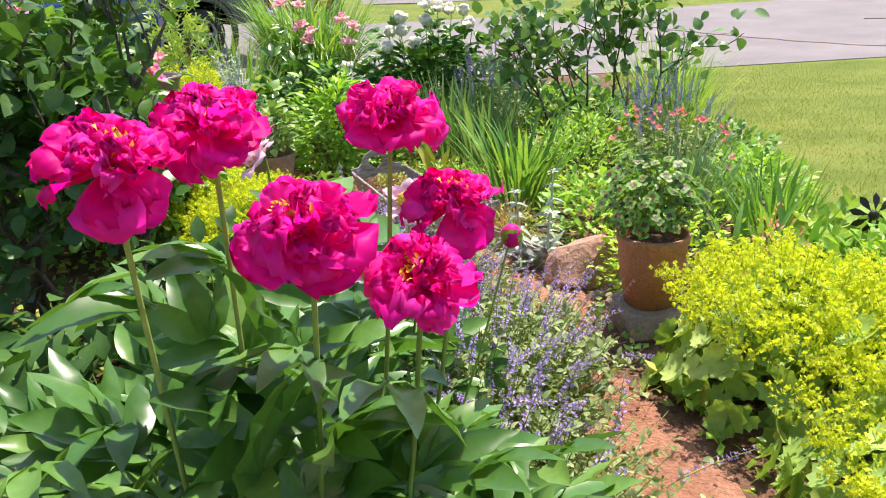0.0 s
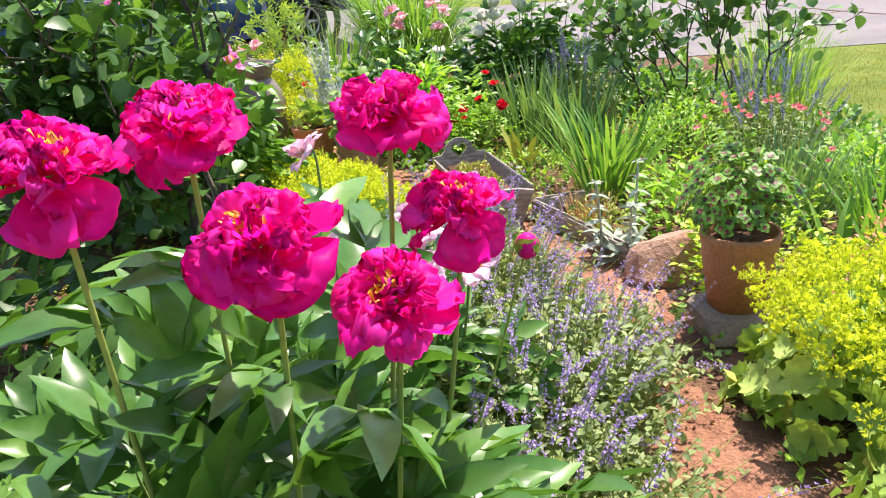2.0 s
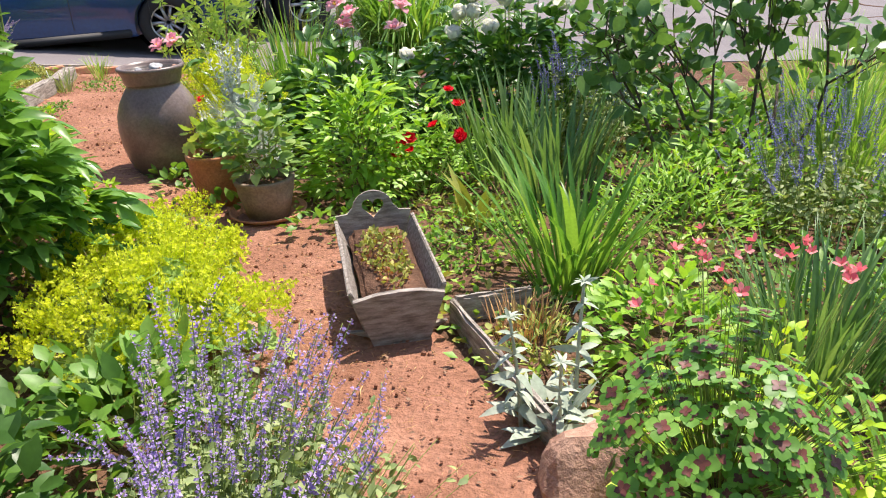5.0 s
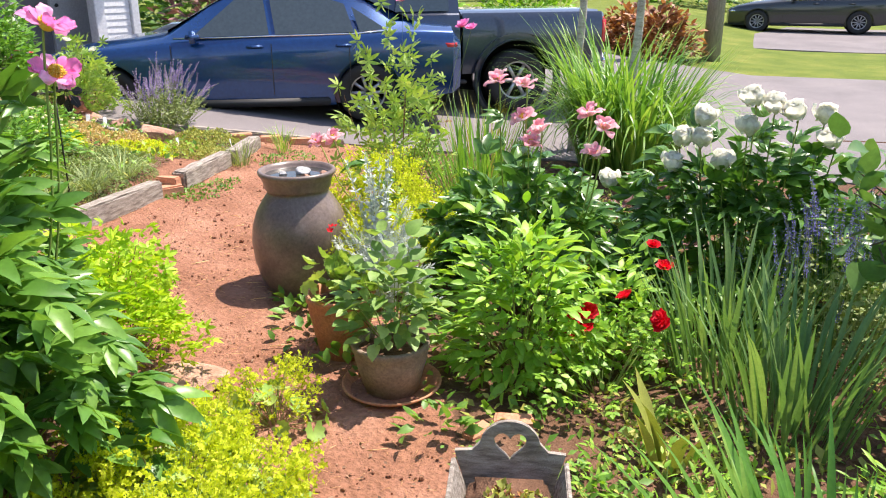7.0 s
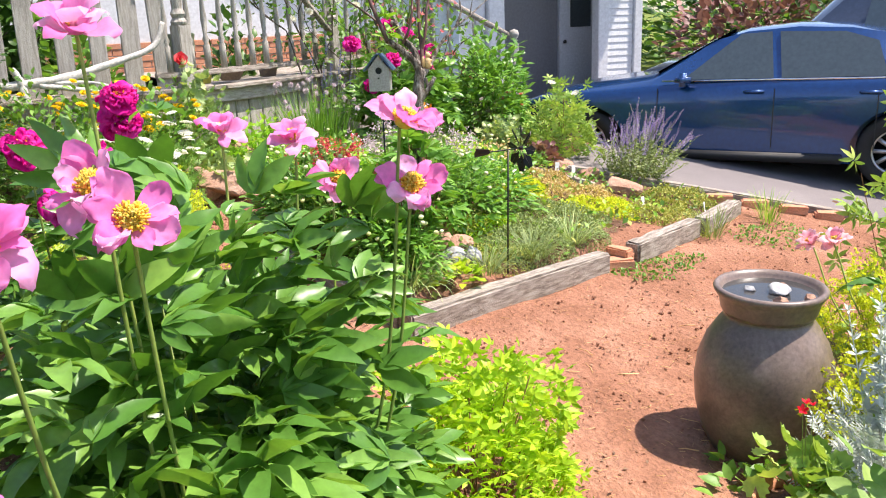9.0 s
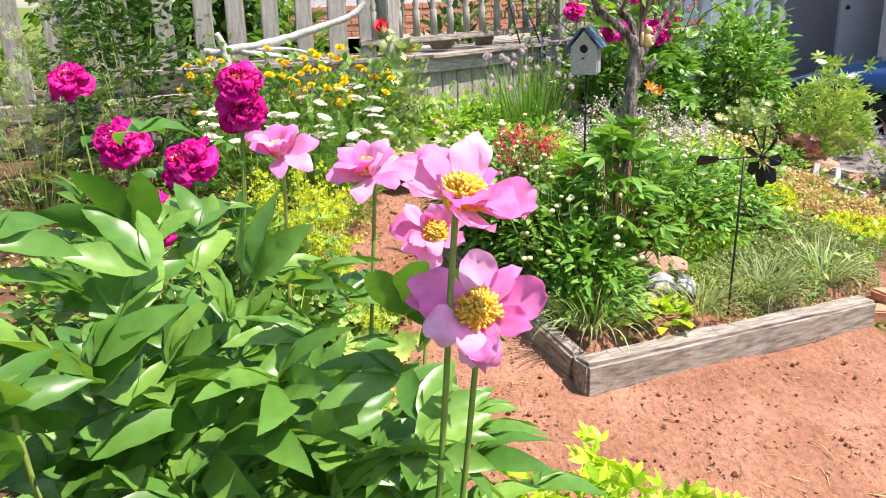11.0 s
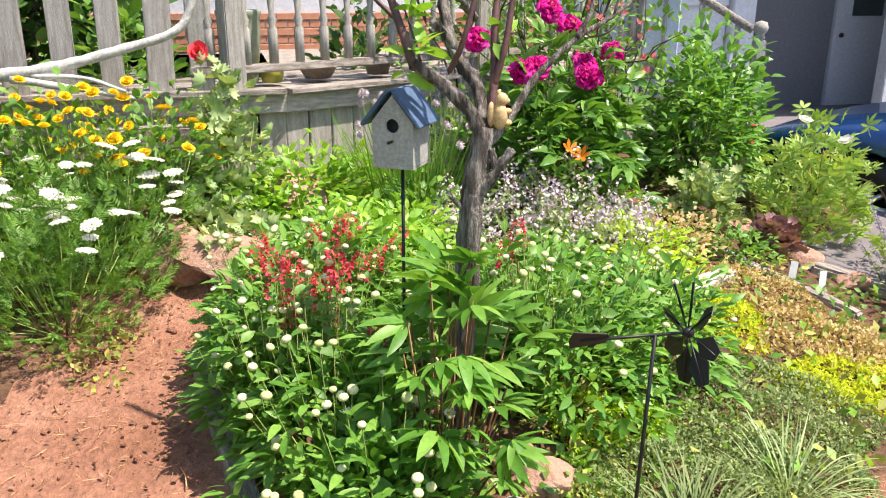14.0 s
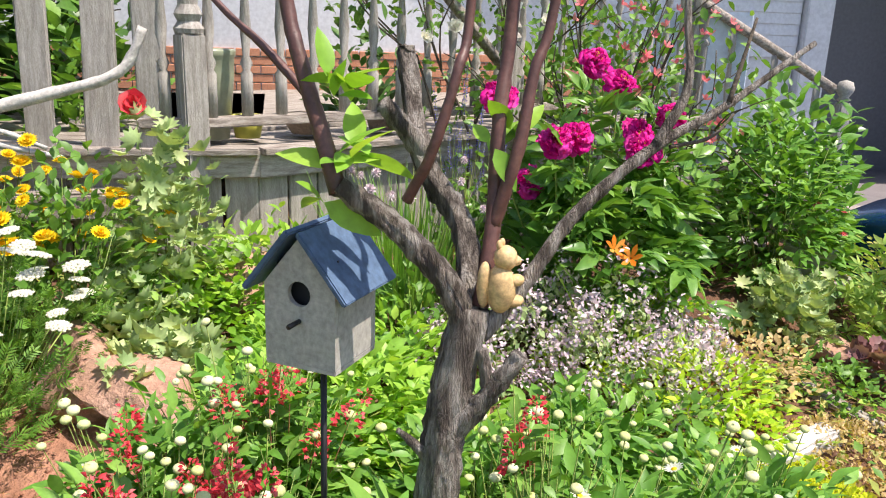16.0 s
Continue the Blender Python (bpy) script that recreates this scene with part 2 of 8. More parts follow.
G_PURPLE = leaf_mat("dusky_purple_leaf", (0.10, 0.05, 0.07), (0.17, 0.09, 0.12), (0.27, 0.17, 0.21), 0.2, 0.5)
F_YELLOWGREEN = leaf_mat("acid_yellow_froth", (0.48, 0.58, 0.03), (0.64, 0.70, 0.04), (0.80, 0.82, 0.09), 0.48, 0.7, 0.2, (1.1, 1.1, 0.6))
F_YELLOW = leaf_mat("golden_petal", (0.84, 0.56, 0.01), (0.90, 0.68, 0.015), (0.92, 0.76, 0.05), 0.35, 0.6, 0.2, PETAL)
F_MAGENTA = leaf_mat("magenta_petal", (0.86, 0.004, 0.29), (0.95, 0.012, 0.42), (0.96, 0.06, 0.56), 0.56, 0.5, 0.15, (1.1, 0.8, 1.0))
F_CERISE = leaf_mat("cerise_petal", (0.68, 0.006, 0.24), (0.82, 0.015, 0.34), (0.88, 0.07, 0.46), 0.35, 0.5, 0.15, PETAL)
F_PINK = leaf_mat("orchid_pink_petal", (0.82, 0.20, 0.54), (0.90, 0.36, 0.68), (0.94, 0.58, 0.82), 0.45, 0.5, 0.15, PETAL)
F_PALEPINK = leaf_mat("pale_pink_petal", (0.86, 0.50, 0.66), (0.89, 0.60, 0.74), (0.9, 0.74, 0.80), 0.35, 0.5, 0.15, PETAL)
F_SALMON = leaf_mat("salmon_pink_petal", (0.88, 0.40, 0.50), (0.90, 0.54, 0.60), (0.92, 0.70, 0.72), 0.5, 0.5, 0.15, PETAL)
F_WHITE = leaf_mat("white_petal", (0.86, 0.86, 0.76), (0.91, 0.90, 0.82), (0.93, 0.92, 0.87), 0.55, 0.6, 0.15, (1.05, 1.03, 0.95))
F_CREAMBUD = leaf_mat("cream_bud", (0.60, 0.66, 0.26), (0.72, 0.75, 0.36), (0.82, 0.83, 0.52), 0.2, 0.6, 0.2, (1, 1, 0.8))
F_VIOLET = leaf_mat("violet_floret", (0.34, 0.23, 0.55), (0.47, 0.35, 0.67), (0.60, 0.49, 0.77), 0.3, 0.6, 0.2, PETAL)
F_BLUE = leaf_mat("blue_floret", (0.12, 0.12, 0.38), (0.20, 0.20, 0.50), (0.32, 0.32, 0.60), 0.3, 0.6, 0.2, PETAL)
F_RED = leaf_mat("scarlet_petal", (0.70, 0.006, 0.02), (0.84, 0.014, 0.04), (0.88, 0.06, 0.08), 0.45, 0.5, 0.2, PETAL)
F_CORAL = leaf_mat("coral_red_floret", (0.68, 0.04, 0.06), (0.80, 0.08, 0.10), (0.86, 0.20, 0.20), 0.3, 0.6, 0.2, PETAL)
F_CORALPINK = leaf_mat("coral_pink_petal", (0.84, 0.16, 0.20), (0.88, 0.26, 0.28), (0.9, 0.42, 0.40), 0.3, 0.5, 0.2, PETAL)
F_ORANGE = leaf_mat("orange_petal", (0.80, 0.20, 0.015), (0.86, 0.28, 0.03), (0.9, 0.38, 0.07), 0.3, 0.5, 0.2, PETAL)
F_MAUVE = leaf_mat("pale_mauve_floret", (0.50, 0.38, 0.42), (0.64, 0.52, 0.55), (0.76, 0.67, 0.68), 0.2, 0.7, 0.2, PETAL)
STAMEN = leaf_mat("golden_stamen", (0.90, 0.62, 0.05), (0.94, 0.74, 0.12), (0.95, 0.83, 0.24), 0.4, 0.6, 0.2, PETAL)
STEM = leaf_mat("green_stem", (0.12, 0.19, 0.055), (0.18, 0.27, 0.08), (0.25, 0.33, 0.11), 0.1, 0.5)
STEMRED = leaf_mat("red_brown_stem", (0.13, 0.07, 0.045), (0.2, 0.11, 0.065), (0.27, 0.17, 0.10), 0.1, 0.5)


# ---- mesh tools ----
def land(x, y):
    """Height of the ground: level round the start, rising to the house, falling to the drive."""
    x, y = np.asarray(x, float), np.asarray(y, float)
    u = np.clip(-x - 1.8, -8, 12)
    rise = np.minimum(0.14 * np.log1p(np.exp(u * 3)) / 3, 0.72)
    yy = np.clip(y, 1.0, 11.0)
    inside = np.minimum(y - 5.44 - 0.264 * (x + 3.66), -3.63 - 0.235 * (y - 5.37) - x)
    bed = 0.09 * np.clip(inside / 0.14, 0, 1) * np.clip((8.2 - y) / 0.8, 0, 1) * np.clip((x + 6.5) / 0.8, 0, 1)
    return -0.1 + bed + rise - 0.03 * (np.minimum(yy, 6) - 5.5) - 0.07 * np.maximum(yy - 6, 0) + 0.025 * np.clip(y - 13, 0, 16)


class Build:
    """Gathers triangles; each call of add may use another material."""

    def __init__(self):
        self.v, self.t, self.m, self.n = [], [], [], 0

    def add(self, vt, mat=0):
        v, t = vt
        self.v.append(np.asarray(v, float).reshape(-1, 3))
        self.t.append(np.asarray(t, int).reshape(-1, 3) + self.n)
        self.m.append(np.full(len(self.t[-1]), mat))
        self.n += len(self.v[-1])
        return self

    def mesh(self, name, mats, smooth=True):
        v, t, mi = np.concatenate(self.v), np.concatenate(self.t), np.concatenate(self.m)
        me = bpy.data.meshes.new(name)
        me.vertices.add(len(v))
        me.vertices.foreach_set("co", v.ravel())
        me.loops.add(t.size)
        me.loops.foreach_set("vertex_index", t.ravel())
        me.polygons.add(len(t))
        me.polygons.foreach_set("loop_start", np.arange(0, t.size, 3))
        me.polygons.foreach_set("material_index", mi)
        me.polygons.foreach_set("use_smooth", np.full(len(t), smooth))
        for m in mats if isinstance(mats, (list, tuple)) else [mats]:
            me.materials.append(m)
        me.update()
        me.validate()
        return me


def part(name, b, mats, parent=None, label="", kind="", smooth=True, at=None):
    """One mesh object, from a Build, a (vertices, triangles) pair, a bmesh or a ready mesh, under its parent."""
    if isinstance(b, tuple):
        b = Build().add(b)
    if isinstance(b, bmesh.types.BMesh):
        me = bpy.data.meshes.new(name)
        b.to_mesh(me)
        b.free()
        for m in mats if isinstance(mats, (list, tuple)) else [mats]:
            me.materials.append(m)
        for f in me.polygons:
            f.use_smooth = smooth
    else:
        me = b if isinstance(b, bpy.types.Mesh) else b.mesh(name, mats, smooth)
    ob = new(name, me)
    if parent:
        ob.parent = parent
    if at is not None:
        ob.matrix_basis = at
    return tagged(ob, label, kind=kind)


def thing(name, label, category, x, y, z=None, rz=0, group="", kind=""):
    e = new(name)
    e.empty_display_size = 0.1
    e.matrix_basis = pose(x, y, float(land(x, y)) if z is None else z, 0, 0, rz)
    return tagged(e, label, category, group, kind)


def unit(v):
    v = np.asarray(v, float)
    return v / np.maximum(np.linalg.norm(v, axis=-1, keepdims=True), 1e-9)


def frames_of(d, roll=0.0, up=(0, 0, 1)):
    """Rotations whose y runs along d, with z as far up as can be, turned by roll about d."""
    d = unit(d)
    u = np.broadcast_to(np.asarray(up, float), d.shape)
    x = np.cross(d, u)
    bad = np.linalg.norm(x, axis=1) < 1e-3
    x[bad] = (1, 0, 0)
    x = unit(x)
    z = np.cross(x, d)
    c, s = np.cos(roll), np.sin(roll)
    c, s = (np.broadcast_to(q, len(d))[:, None] for q in (c, s))
    return np.stack([c * x + s * z, d, c * z - s * x], axis=2)


def scatter(tmpl, pos, rot, size):
    """Copies of a template, each turned and scaled (size: n, or n x 3), as one pair."""
    v, t = tmpl
    pos, size = np.asarray(pos, float), np.asarray(size, float)
    if size.ndim == 0:
        size = np.full(len(pos), float(size))
    if size.ndim == 1:
        size = np.repeat(size[:, None], 3, axis=1)
    out = np.einsum("nij,nkj->nki", rot, v[None] * size[:, None]) + pos[:, None]
    tri = t[None] + (np.arange(len(pos)) * len(v))[:, None, None]
    return out.reshape(-1, 3), tri.reshape(-1, 3)


def join(*pairs):
    v, t, n = [], [], 0
    for a, b in pairs:
        v.append(np.asarray(a, float))
        t.append(np.asarray(b, int) + n)
        n += len(a)
    return np.concatenate(v), np.concatenate(t)


def moved(vt, m):
    v = np.asarray(vt[0])
    m = np.array(m)
    return v @ m[:3, :3].T + m[:3, 3], vt[1]


def leaf(width=0.4, rows=3, fold=0.12, droop=0.18, belly=0.42, wave=0.0, stalk=0.0):
    """A pointed leaf of length 1 along y, folded at its midrib and bent down to the tip."""
    us = np.linspace(0, 1, rows + 2)
    v, t = [(0, stalk, 0)], []
    for i, u in enumerate(us[1:-1]):
        w = width / 2 * (math.sin(math.pi * u ** (0.693 / -math.log(belly))) ** 0.8)
        z = -droop * u * u
        e = wave * (-1) ** i
        v += [(-w, u + stalk, z + fold * w * 2 + e), (0, u + stalk, z), (w, u + stalk, z + fold * w * 2 - e)]
    v.append((0, 1 + stalk, -droop))
    t += [(0, 2, 1), (0, 3, 2)]
    for i in range(rows - 1):
        a, b = 1 + 3 * i, 4 + 3 * i
        for k in (0, 1):
            t += [(a + k, a + k + 1, b + k), (a + k + 1, b + k + 1, b + k)]
    a, n = 1 + 3 * (rows - 1), len(v) - 1
    t += [(a, a + 1, n), (a + 1, a + 2, n)]
    return np.array(v, float), np.array(t)


def blade(width=0.03, segs=6, bend=0.5, keel=0.25):
    """A strap of length about 1 that rises along y, z being its upper side, and bends over."""
    v, t, p, ang = [], [], np.zeros(2), 0.0
    for i in range(segs + 1):
        u = i / segs
        w = width / 2 * min(1, (1 - u) * 2.6) * (0.75 + 0.5 * u * (1.4 - u))
        v += [(-w, p[0], p[1] + keel * w), (0, p[0], p[1]), (w, p[0], p[1] + keel * w)]
        ang -= bend * 2 * u / segs * 1.9
        p = p + np.array([math.cos(ang), math.sin(ang)]) / segs
    for i in range(segs):
        a, b = 3 * i, 3 * i + 3
        for k in (0, 1):
            t += [(a + k, a + k + 1, b + k), (a + k + 1, b + k + 1, b + k)]
    return np.array(v, float), np.array(t)


def petal(width=0.8, cup=0.35, curl=0.1, frill=0.04, seed=0, notch=0.0, us=5, vs=5):
    """A cupped petal of length 1 along y with a frilled, notched end."""
    r = np.random.default_rng(seed)
    v, t = [], []
    for i in range(us):
        u = i / (us - 1)
        w = width / 2 * (0.22 + 0.78 * math.sin(min(1, u * 1.25) * math.pi / 2) ** 0.9) * (1 - 0.32 * max(0, u - 0.75) / 0.25)
        for j in range(vs):
            s = 2 * j / (vs - 1) - 1
            end = 1 - 0.22 * s * s * u - (notch * (1 - abs(s)) + frill * 2 * r.random()) * (u > 0.9)
            z = cup * (u * u * 0.6 + 0.5 * s * s * w) - curl * max(0, u - 0.6) ** 2 * 6 + frill * r.normal() * u
            v.append((w * s, u * end, z))
    for i in range(us - 1):
        for j in range(vs - 1):
            a = i * vs + j
            t += [(a, a + 1, a + vs), (a + 1, a + vs + 1, a + vs)]
    return np.array(v, float), np.array(t)


def tube(points, r0, r1=None, sides=6, lumps=0.0, seed=0, ridges=0.0):
    """A tapered stem through the points."""
    p = np.asarray(points, float)
    r1 = r0 if r1 is None else r1
    q = np.random.default_rng(seed)
    d = unit(np.gradient(p, axis=0))
    f = frames_of(d, 0.0, (0.31, 0.12, 0.94) if abs(d[0, 2]) < 0.9 else (1, 0.2, 0))
    ang = np.arange(sides) * 2 * np.pi / sides
    rad = np.linspace(r0, r1, len(p))[:, None] * (1 + lumps * q.normal(size=(len(p), sides)) + ridges * q.normal(size=(1, sides)))
    ring = p[:, None] + rad[..., None] * (np.cos(ang)[None, :, None] * f[:, None, :, 0] + np.sin(ang)[None, :, None] * f[:, None, :, 2])
    v = np.concatenate([ring.reshape(-1, 3), p[:1], p[-1:]])
    t, n = [], len(p) * sides
    for i in range(len(p) - 1):
        for k in range(sides):
            a, b = i * sides + k, i * sides + (k + 1) % sides
            t += [(a, b, a + sides), (b, b + sides, a + sides)]
    for k in range(sides):
        t += [(k, n, (k + 1) % sides), (n - sides + k, n - sides + (k + 1) % sides, n + 1)]
    return v, np.array(t)


def spine(points, steps=8):
    """A smooth line through a few points."""
    p = np.asarray(points, float)
    e = np.concatenate([2 * p[:1] - p[1:2], p, 2 * p[-1:] - p[-2:-1]])
    out = []
    for i in range(1, len(e) - 2):
        for u in np.linspace(0, 1, steps, endpoint=False):
            a, b, c, d = e[i - 1:i + 3]
            out.append(0.5 * (2 * b + (c - a) * u + (2 * a - 5 * b + 4 * c - d) * u * u + (3 * b - a - 3 * c + d) * u ** 3))
    return np.array(out + [p[-1]])


STALK = tube([(0, 0, 0), (0, 0.5, 0.015), (0, 1, 0)], 1, 0.7, 4)


def stalks(a, b, r, tmpl=STALK):
    """Thin stems from each a to each b."""
    a, b = np.asarray(a, float), np.asarray(b, float)
    d = b - a
    n = np.linalg.norm(d, axis=1)
    rr = np.broadcast_to(r, n.shape)
    return scatter(tmpl, a, frames_of(d, 0.0, (0.3, 0.5, 0.2)), np.stack([rr, n, rr], 1))


def lathe(profile, segs=32):
    """A turned shape from (radius, height) pairs."""
    pr = np.asarray(profile, float)
    ang = np.arange(segs) * 2 * np.pi / segs
    v = np.stack([pr[:, None, 0] * np.cos(ang), pr[:, None, 0] * np.sin(ang), np.repeat(pr[:, 1:], segs, 1)], 2).reshape(-1, 3)
    t = []
    for i in range(len(pr) - 1):
        for k in range(segs):
            a, b = i * segs + k, i * segs + (k + 1) % segs
            t += [(a, b, a + segs), (b, b + segs, a + segs)]
    return v, np.array(t)


def box(sx, sy, sz, at=(0, 0, 0), bevel=0.008, rough=0.0, cuts=0, seed=0):
    """A block standing on z = 0 at its place, its edges eased and, if asked, worn uneven."""
    bm = bmesh.new()
    bmesh.ops.create_cube(bm, size=1)
    bmesh.ops.scale(bm, vec=(sx, sy, sz), verts=bm.verts)
    if cuts:
        long = max(range(3), key=lambda k: (sx, sy, sz)[k])
        edges = [e for e in bm.edges if abs((e.verts[0].co - e.verts[1].co)[long]) > 1e-6]
        bmesh.ops.subdivide_edges(bm, edges=edges, cuts=cuts, use_grid_fill=True)
    if bevel:
        bmesh.ops.bevel(bm, geom=[e for e in bm.edges if e.calc_face_angle(0) > 0.5], offset=min(bevel, sx / 3, sy / 3, sz / 3), segments=2, affect="EDGES")
    q = random.Random(seed)
    for v in bm.verts:
        v.co += Vector((at[0], at[1], at[2] + sz / 2)) + rough * Vector((q.gauss(0, 1), q.gauss(0, 1), q.gauss(0, 1)))
    return bm


def pair_of(bm):
    bmesh.ops.triangulate(bm, faces=bm.faces)
    bm.verts.index_update()
    vt = np.array([v.co[:] for v in bm.verts]), np.array([[v.index for v in f.verts] for f in bm.faces])
    bm.free()
    return vt


def slab(outline, z0, z1):
    """A prism with the outline [(x, y)...] between two heights."""
    bm = bmesh.new()
    vs = [bm.verts.new((x, y, z0)) for x, y in outline]
    f = bm.faces.new(vs)
    r = bmesh.ops.extrude_face_region(bm, geom=[f])
    for v in r["geom"]:
        if isinstance(v, bmesh.types.BMVert):
            v.co.z = z1
    bmesh.ops.recalc_face_normals(bm, faces=bm.faces)
    return bm


def rock_mesh(name, sx, sy, sz, seed, mat, rough=0.22):
    """A broken, worn stone with flat faces."""
    bm = bmesh.new()
    bmesh.ops.create_icosphere(bm, subdivisions=3, radius=0.5)
    q = random.Random(seed)
    cutters = [(Vector((q.gauss(0, 1), q.gauss(0, 1), q.gauss(0, 1))).normalized(), q.uniform(0.24, 0.44)) for _ in range(12)]
    for v in bm.verts:
        for n, d in cutters:
            over = v.co.dot(n) - d
            if over > 0:
                v.co -= n * over * 0.9
        v.co += v.co.normalized() * rough * 0.16 * noise.noise(v.co * 5 + Vector((seed, 0, 0)))
        v.co = Vector((v.co.x * sx, v.co.y * sy, (v.co.z + 0.3) * sz))
    return part(name, bm, mat, smooth=False)


def rock(x, y, sx, sy, sz, seed, mat=None, rz=0, z=None, label="", sink=0.02):
    ob = rock_mesh("rock", sx, sy, sz, seed, mat or SANDSTONE)
    ob.matrix_basis = pose(x, y, (float(land(x, y)) if z is None else z) - sink, 0, 0, rz)
    return tagged(ob, label or "weathered red sandstone rock lying on the soil", "rock", "garden rocks")


# ---- ground, path, drive, road ----
LAWN_EDGE = [(1.9, -2), (1.9, 2.0), (2.3, 3.7), (2.05, 5.0), (2.3, 7.3), (2.5, 8.6), (3.2, 11.4), (4.0, 12.3)]


def east_of_bed(x, y):
    ys, xs = [p[1] for p in LAWN_EDGE], [p[0] for p in LAWN_EDGE]
    return (x > np.interp(y, ys, xs)) | (y > 12.3) | (y < -0.8) | (x < -14)


def make_ground():
    near_x, near_y = np.arange(-8.6, 4.01, 0.06), np.arange(-0.5, 12.6, 0.06)
    far = np.array([0.3, 1, 2, 4, 7, 12, 20, 35, 60, 120, 250, 500, 1000])
    xs = np.concatenate([near_x[0] - far[::-1], near_x, near_x[-1] + far])
    ys = np.concatenate([near_y[0] - far[::-1], near_y, near_y[-1] + far])
    gx, gy = np.meshgrid(xs, ys)
    z = land(gx, gy)
    inner = (gx > -8.6) & (gx < 4) & (gy > -0.5) & (gy < 12.5)
    rough = np.zeros_like(z)
    it = np.argwhere(inner)
    for i, j in it:
        p = Vector((gx[i, j], gy[i, j], 0))
        rough[i, j] = 0.016 * noise.noise(p * 2.3) + 0.007 * noise.noise(p * 9)
    z = z + rough
    n = len(xs)
    i, j = np.meshgrid(np.arange(len(ys) - 1), np.arange(n - 1), indexing="ij")
    a = (i * n + j).ravel()
    t = np.stack([np.stack([a, a + 1, a + n], 1), np.stack([a + 1, a + n + 1, a + n], 1)], 1).reshape(-1, 3)
    v = np.stack([gx, gy, z], 2).reshape(-1, 3)
    c = v[t].mean(axis=1)
    lawn = east_of_bed(c[:, 0], c[:, 1])
    path = np.zeros(len(c), bool)
    for (x0, y0, w0), (x1, y1, w1) in [*zip(PATH[:-1], PATH[1:]), *zip(PATH_W[:-1], PATH_W[1:])]:
        d = np.array([x1 - x0, y1 - y0])
        s = np.clip(((c[:, :2] - (x0, y0)) @ d) / (d @ d), 0, 1)
        path |= np.linalg.norm(c[:, :2] - np.array([x0, y0]) - s[:, None] * d, axis=1) < w0 + (w1 - w0) * s + 0.08 * np.sin(c[:, 0] * 7 + c[:, 1] * 5)
    b = Build()
    b.v, b.t, b.m, b.n = [v], [t], [np.where(lawn, 1, np.where(path, 0, 2))], len(v)
    return tagged(part("ground", b, [SOIL, LAWN, MULCH]), "red soil garden beds running out into lawn", "ground", kind="structure")


# centre line of the trodden red path: x, y, half width
PATH = [(0.45, 0.0, 0.45), (0.35, 2.2, 0.4), (0.05, 3.4, 0.5), (-0.6, 4.2, 0.55), (-1.3, 5.0, 0.6), (-2.3, 5.9, 0.75), (-3.2, 6.3, 0.75), (-3.6, 7.8, 0.8), (-4.3, 9.3, 0.6)]
PATH_W = [(-2.9, 5.4, 0.7), (-3.9, 4.9, 0.5), (-5.0, 4.7, 0.42), (-5.9, 4.9, 0.3)]
ground = make_ground()


def strip(points, up, mat, name, label, cat, step=0.25):
    """A sheet between two edge lines [(x, y)...], lying on the ground."""
    (l, r) = [np.asarray(p, float) for p in points]
    v, t, cols = [], [], 14
    for i in range(len(l)):
        for k in range(cols + 1):
            x, y = l[i] + (r[i] - l[i]) * k / cols
            v.append((x, y, float(land(x, y)) + up))
    for i in range(len(l) - 1):
        for k in range(cols):
            a = i * (cols + 1) + k
            t += [(a, a + 1, a + cols + 1), (a + 1, a + cols + 2, a + cols + 1)]
    b = Build().add((np.array(v), np.array(t)))
    edge = np.array(v)
    low = edge - (0, 0, 0.08)
    n = len(edge)
    rim = [i * (cols + 1) for i in range(len(l))]
    b2 = (np.concatenate([edge[rim], low[rim]]), np.array([q for i in range(len(rim) - 1) for q in ((i, i + 1, i + len(rim)), (i + 1, i + 1 + len(rim), i + len(rim)))]))
    b.add(b2)
    return tagged(part(name, b, mat), label, cat, kind="structure")


near_edge = [(-12, 3.2), (-8.6, 5.6), (-5.9, 8.0), (-4.2, 9.75), (-2.4, 11.4), (-0.5, 12.0), (4.0, 12.25), (7.0, 12.5), (12, 13.2), (40, 17)]
far_edge = [(-22, 14), (-16, 16), (-12, 17.5), (-9, 18.5), (-6, 19.5), (-1.5, 20), (5, 20.5), (10, 21.5), (20, 23), (60, 28)]
strip((near_edge, far_edge), 0.012, ASPHALT, "driveway", "wide pale grey paved drive with fine cracks", "drive")
strip(([(-90, 24.0), (-40, 24.5), (0, 25), (40, 27), (90, 31)], [(-90, 33), (-40, 33), (0, 33), (40, 35), (90, 39)]), 0.012, ASPHALT, "road", "grey asphalt road beyond the grass verge", "road")
# dark cracks across the drive
for k, pts in enumerate(([(3.6, 19.5), (5.2, 16.2), (7.9, 13.4), (11, 13.8)], [(0, 14.2), (3.2, 14.9), (6.0, 15.9)], [(9, 17), (13, 16), (19, 16.5)])):
    sp = spine(pts, 14)
    sp[:, 2:] = 0
    sp = np.stack([sp[:, 0] + 0.05 * np.sin(sp[:, 1] * 9), sp[:, 1], land(sp[:, 0], sp[:, 1]) + 0.008], 1)
    tagged(part("pavement_crack", tube(sp, 0.02, 0.012, 5), MULCH), "thin dark crack across the grey drive", "crack", kind="structure")


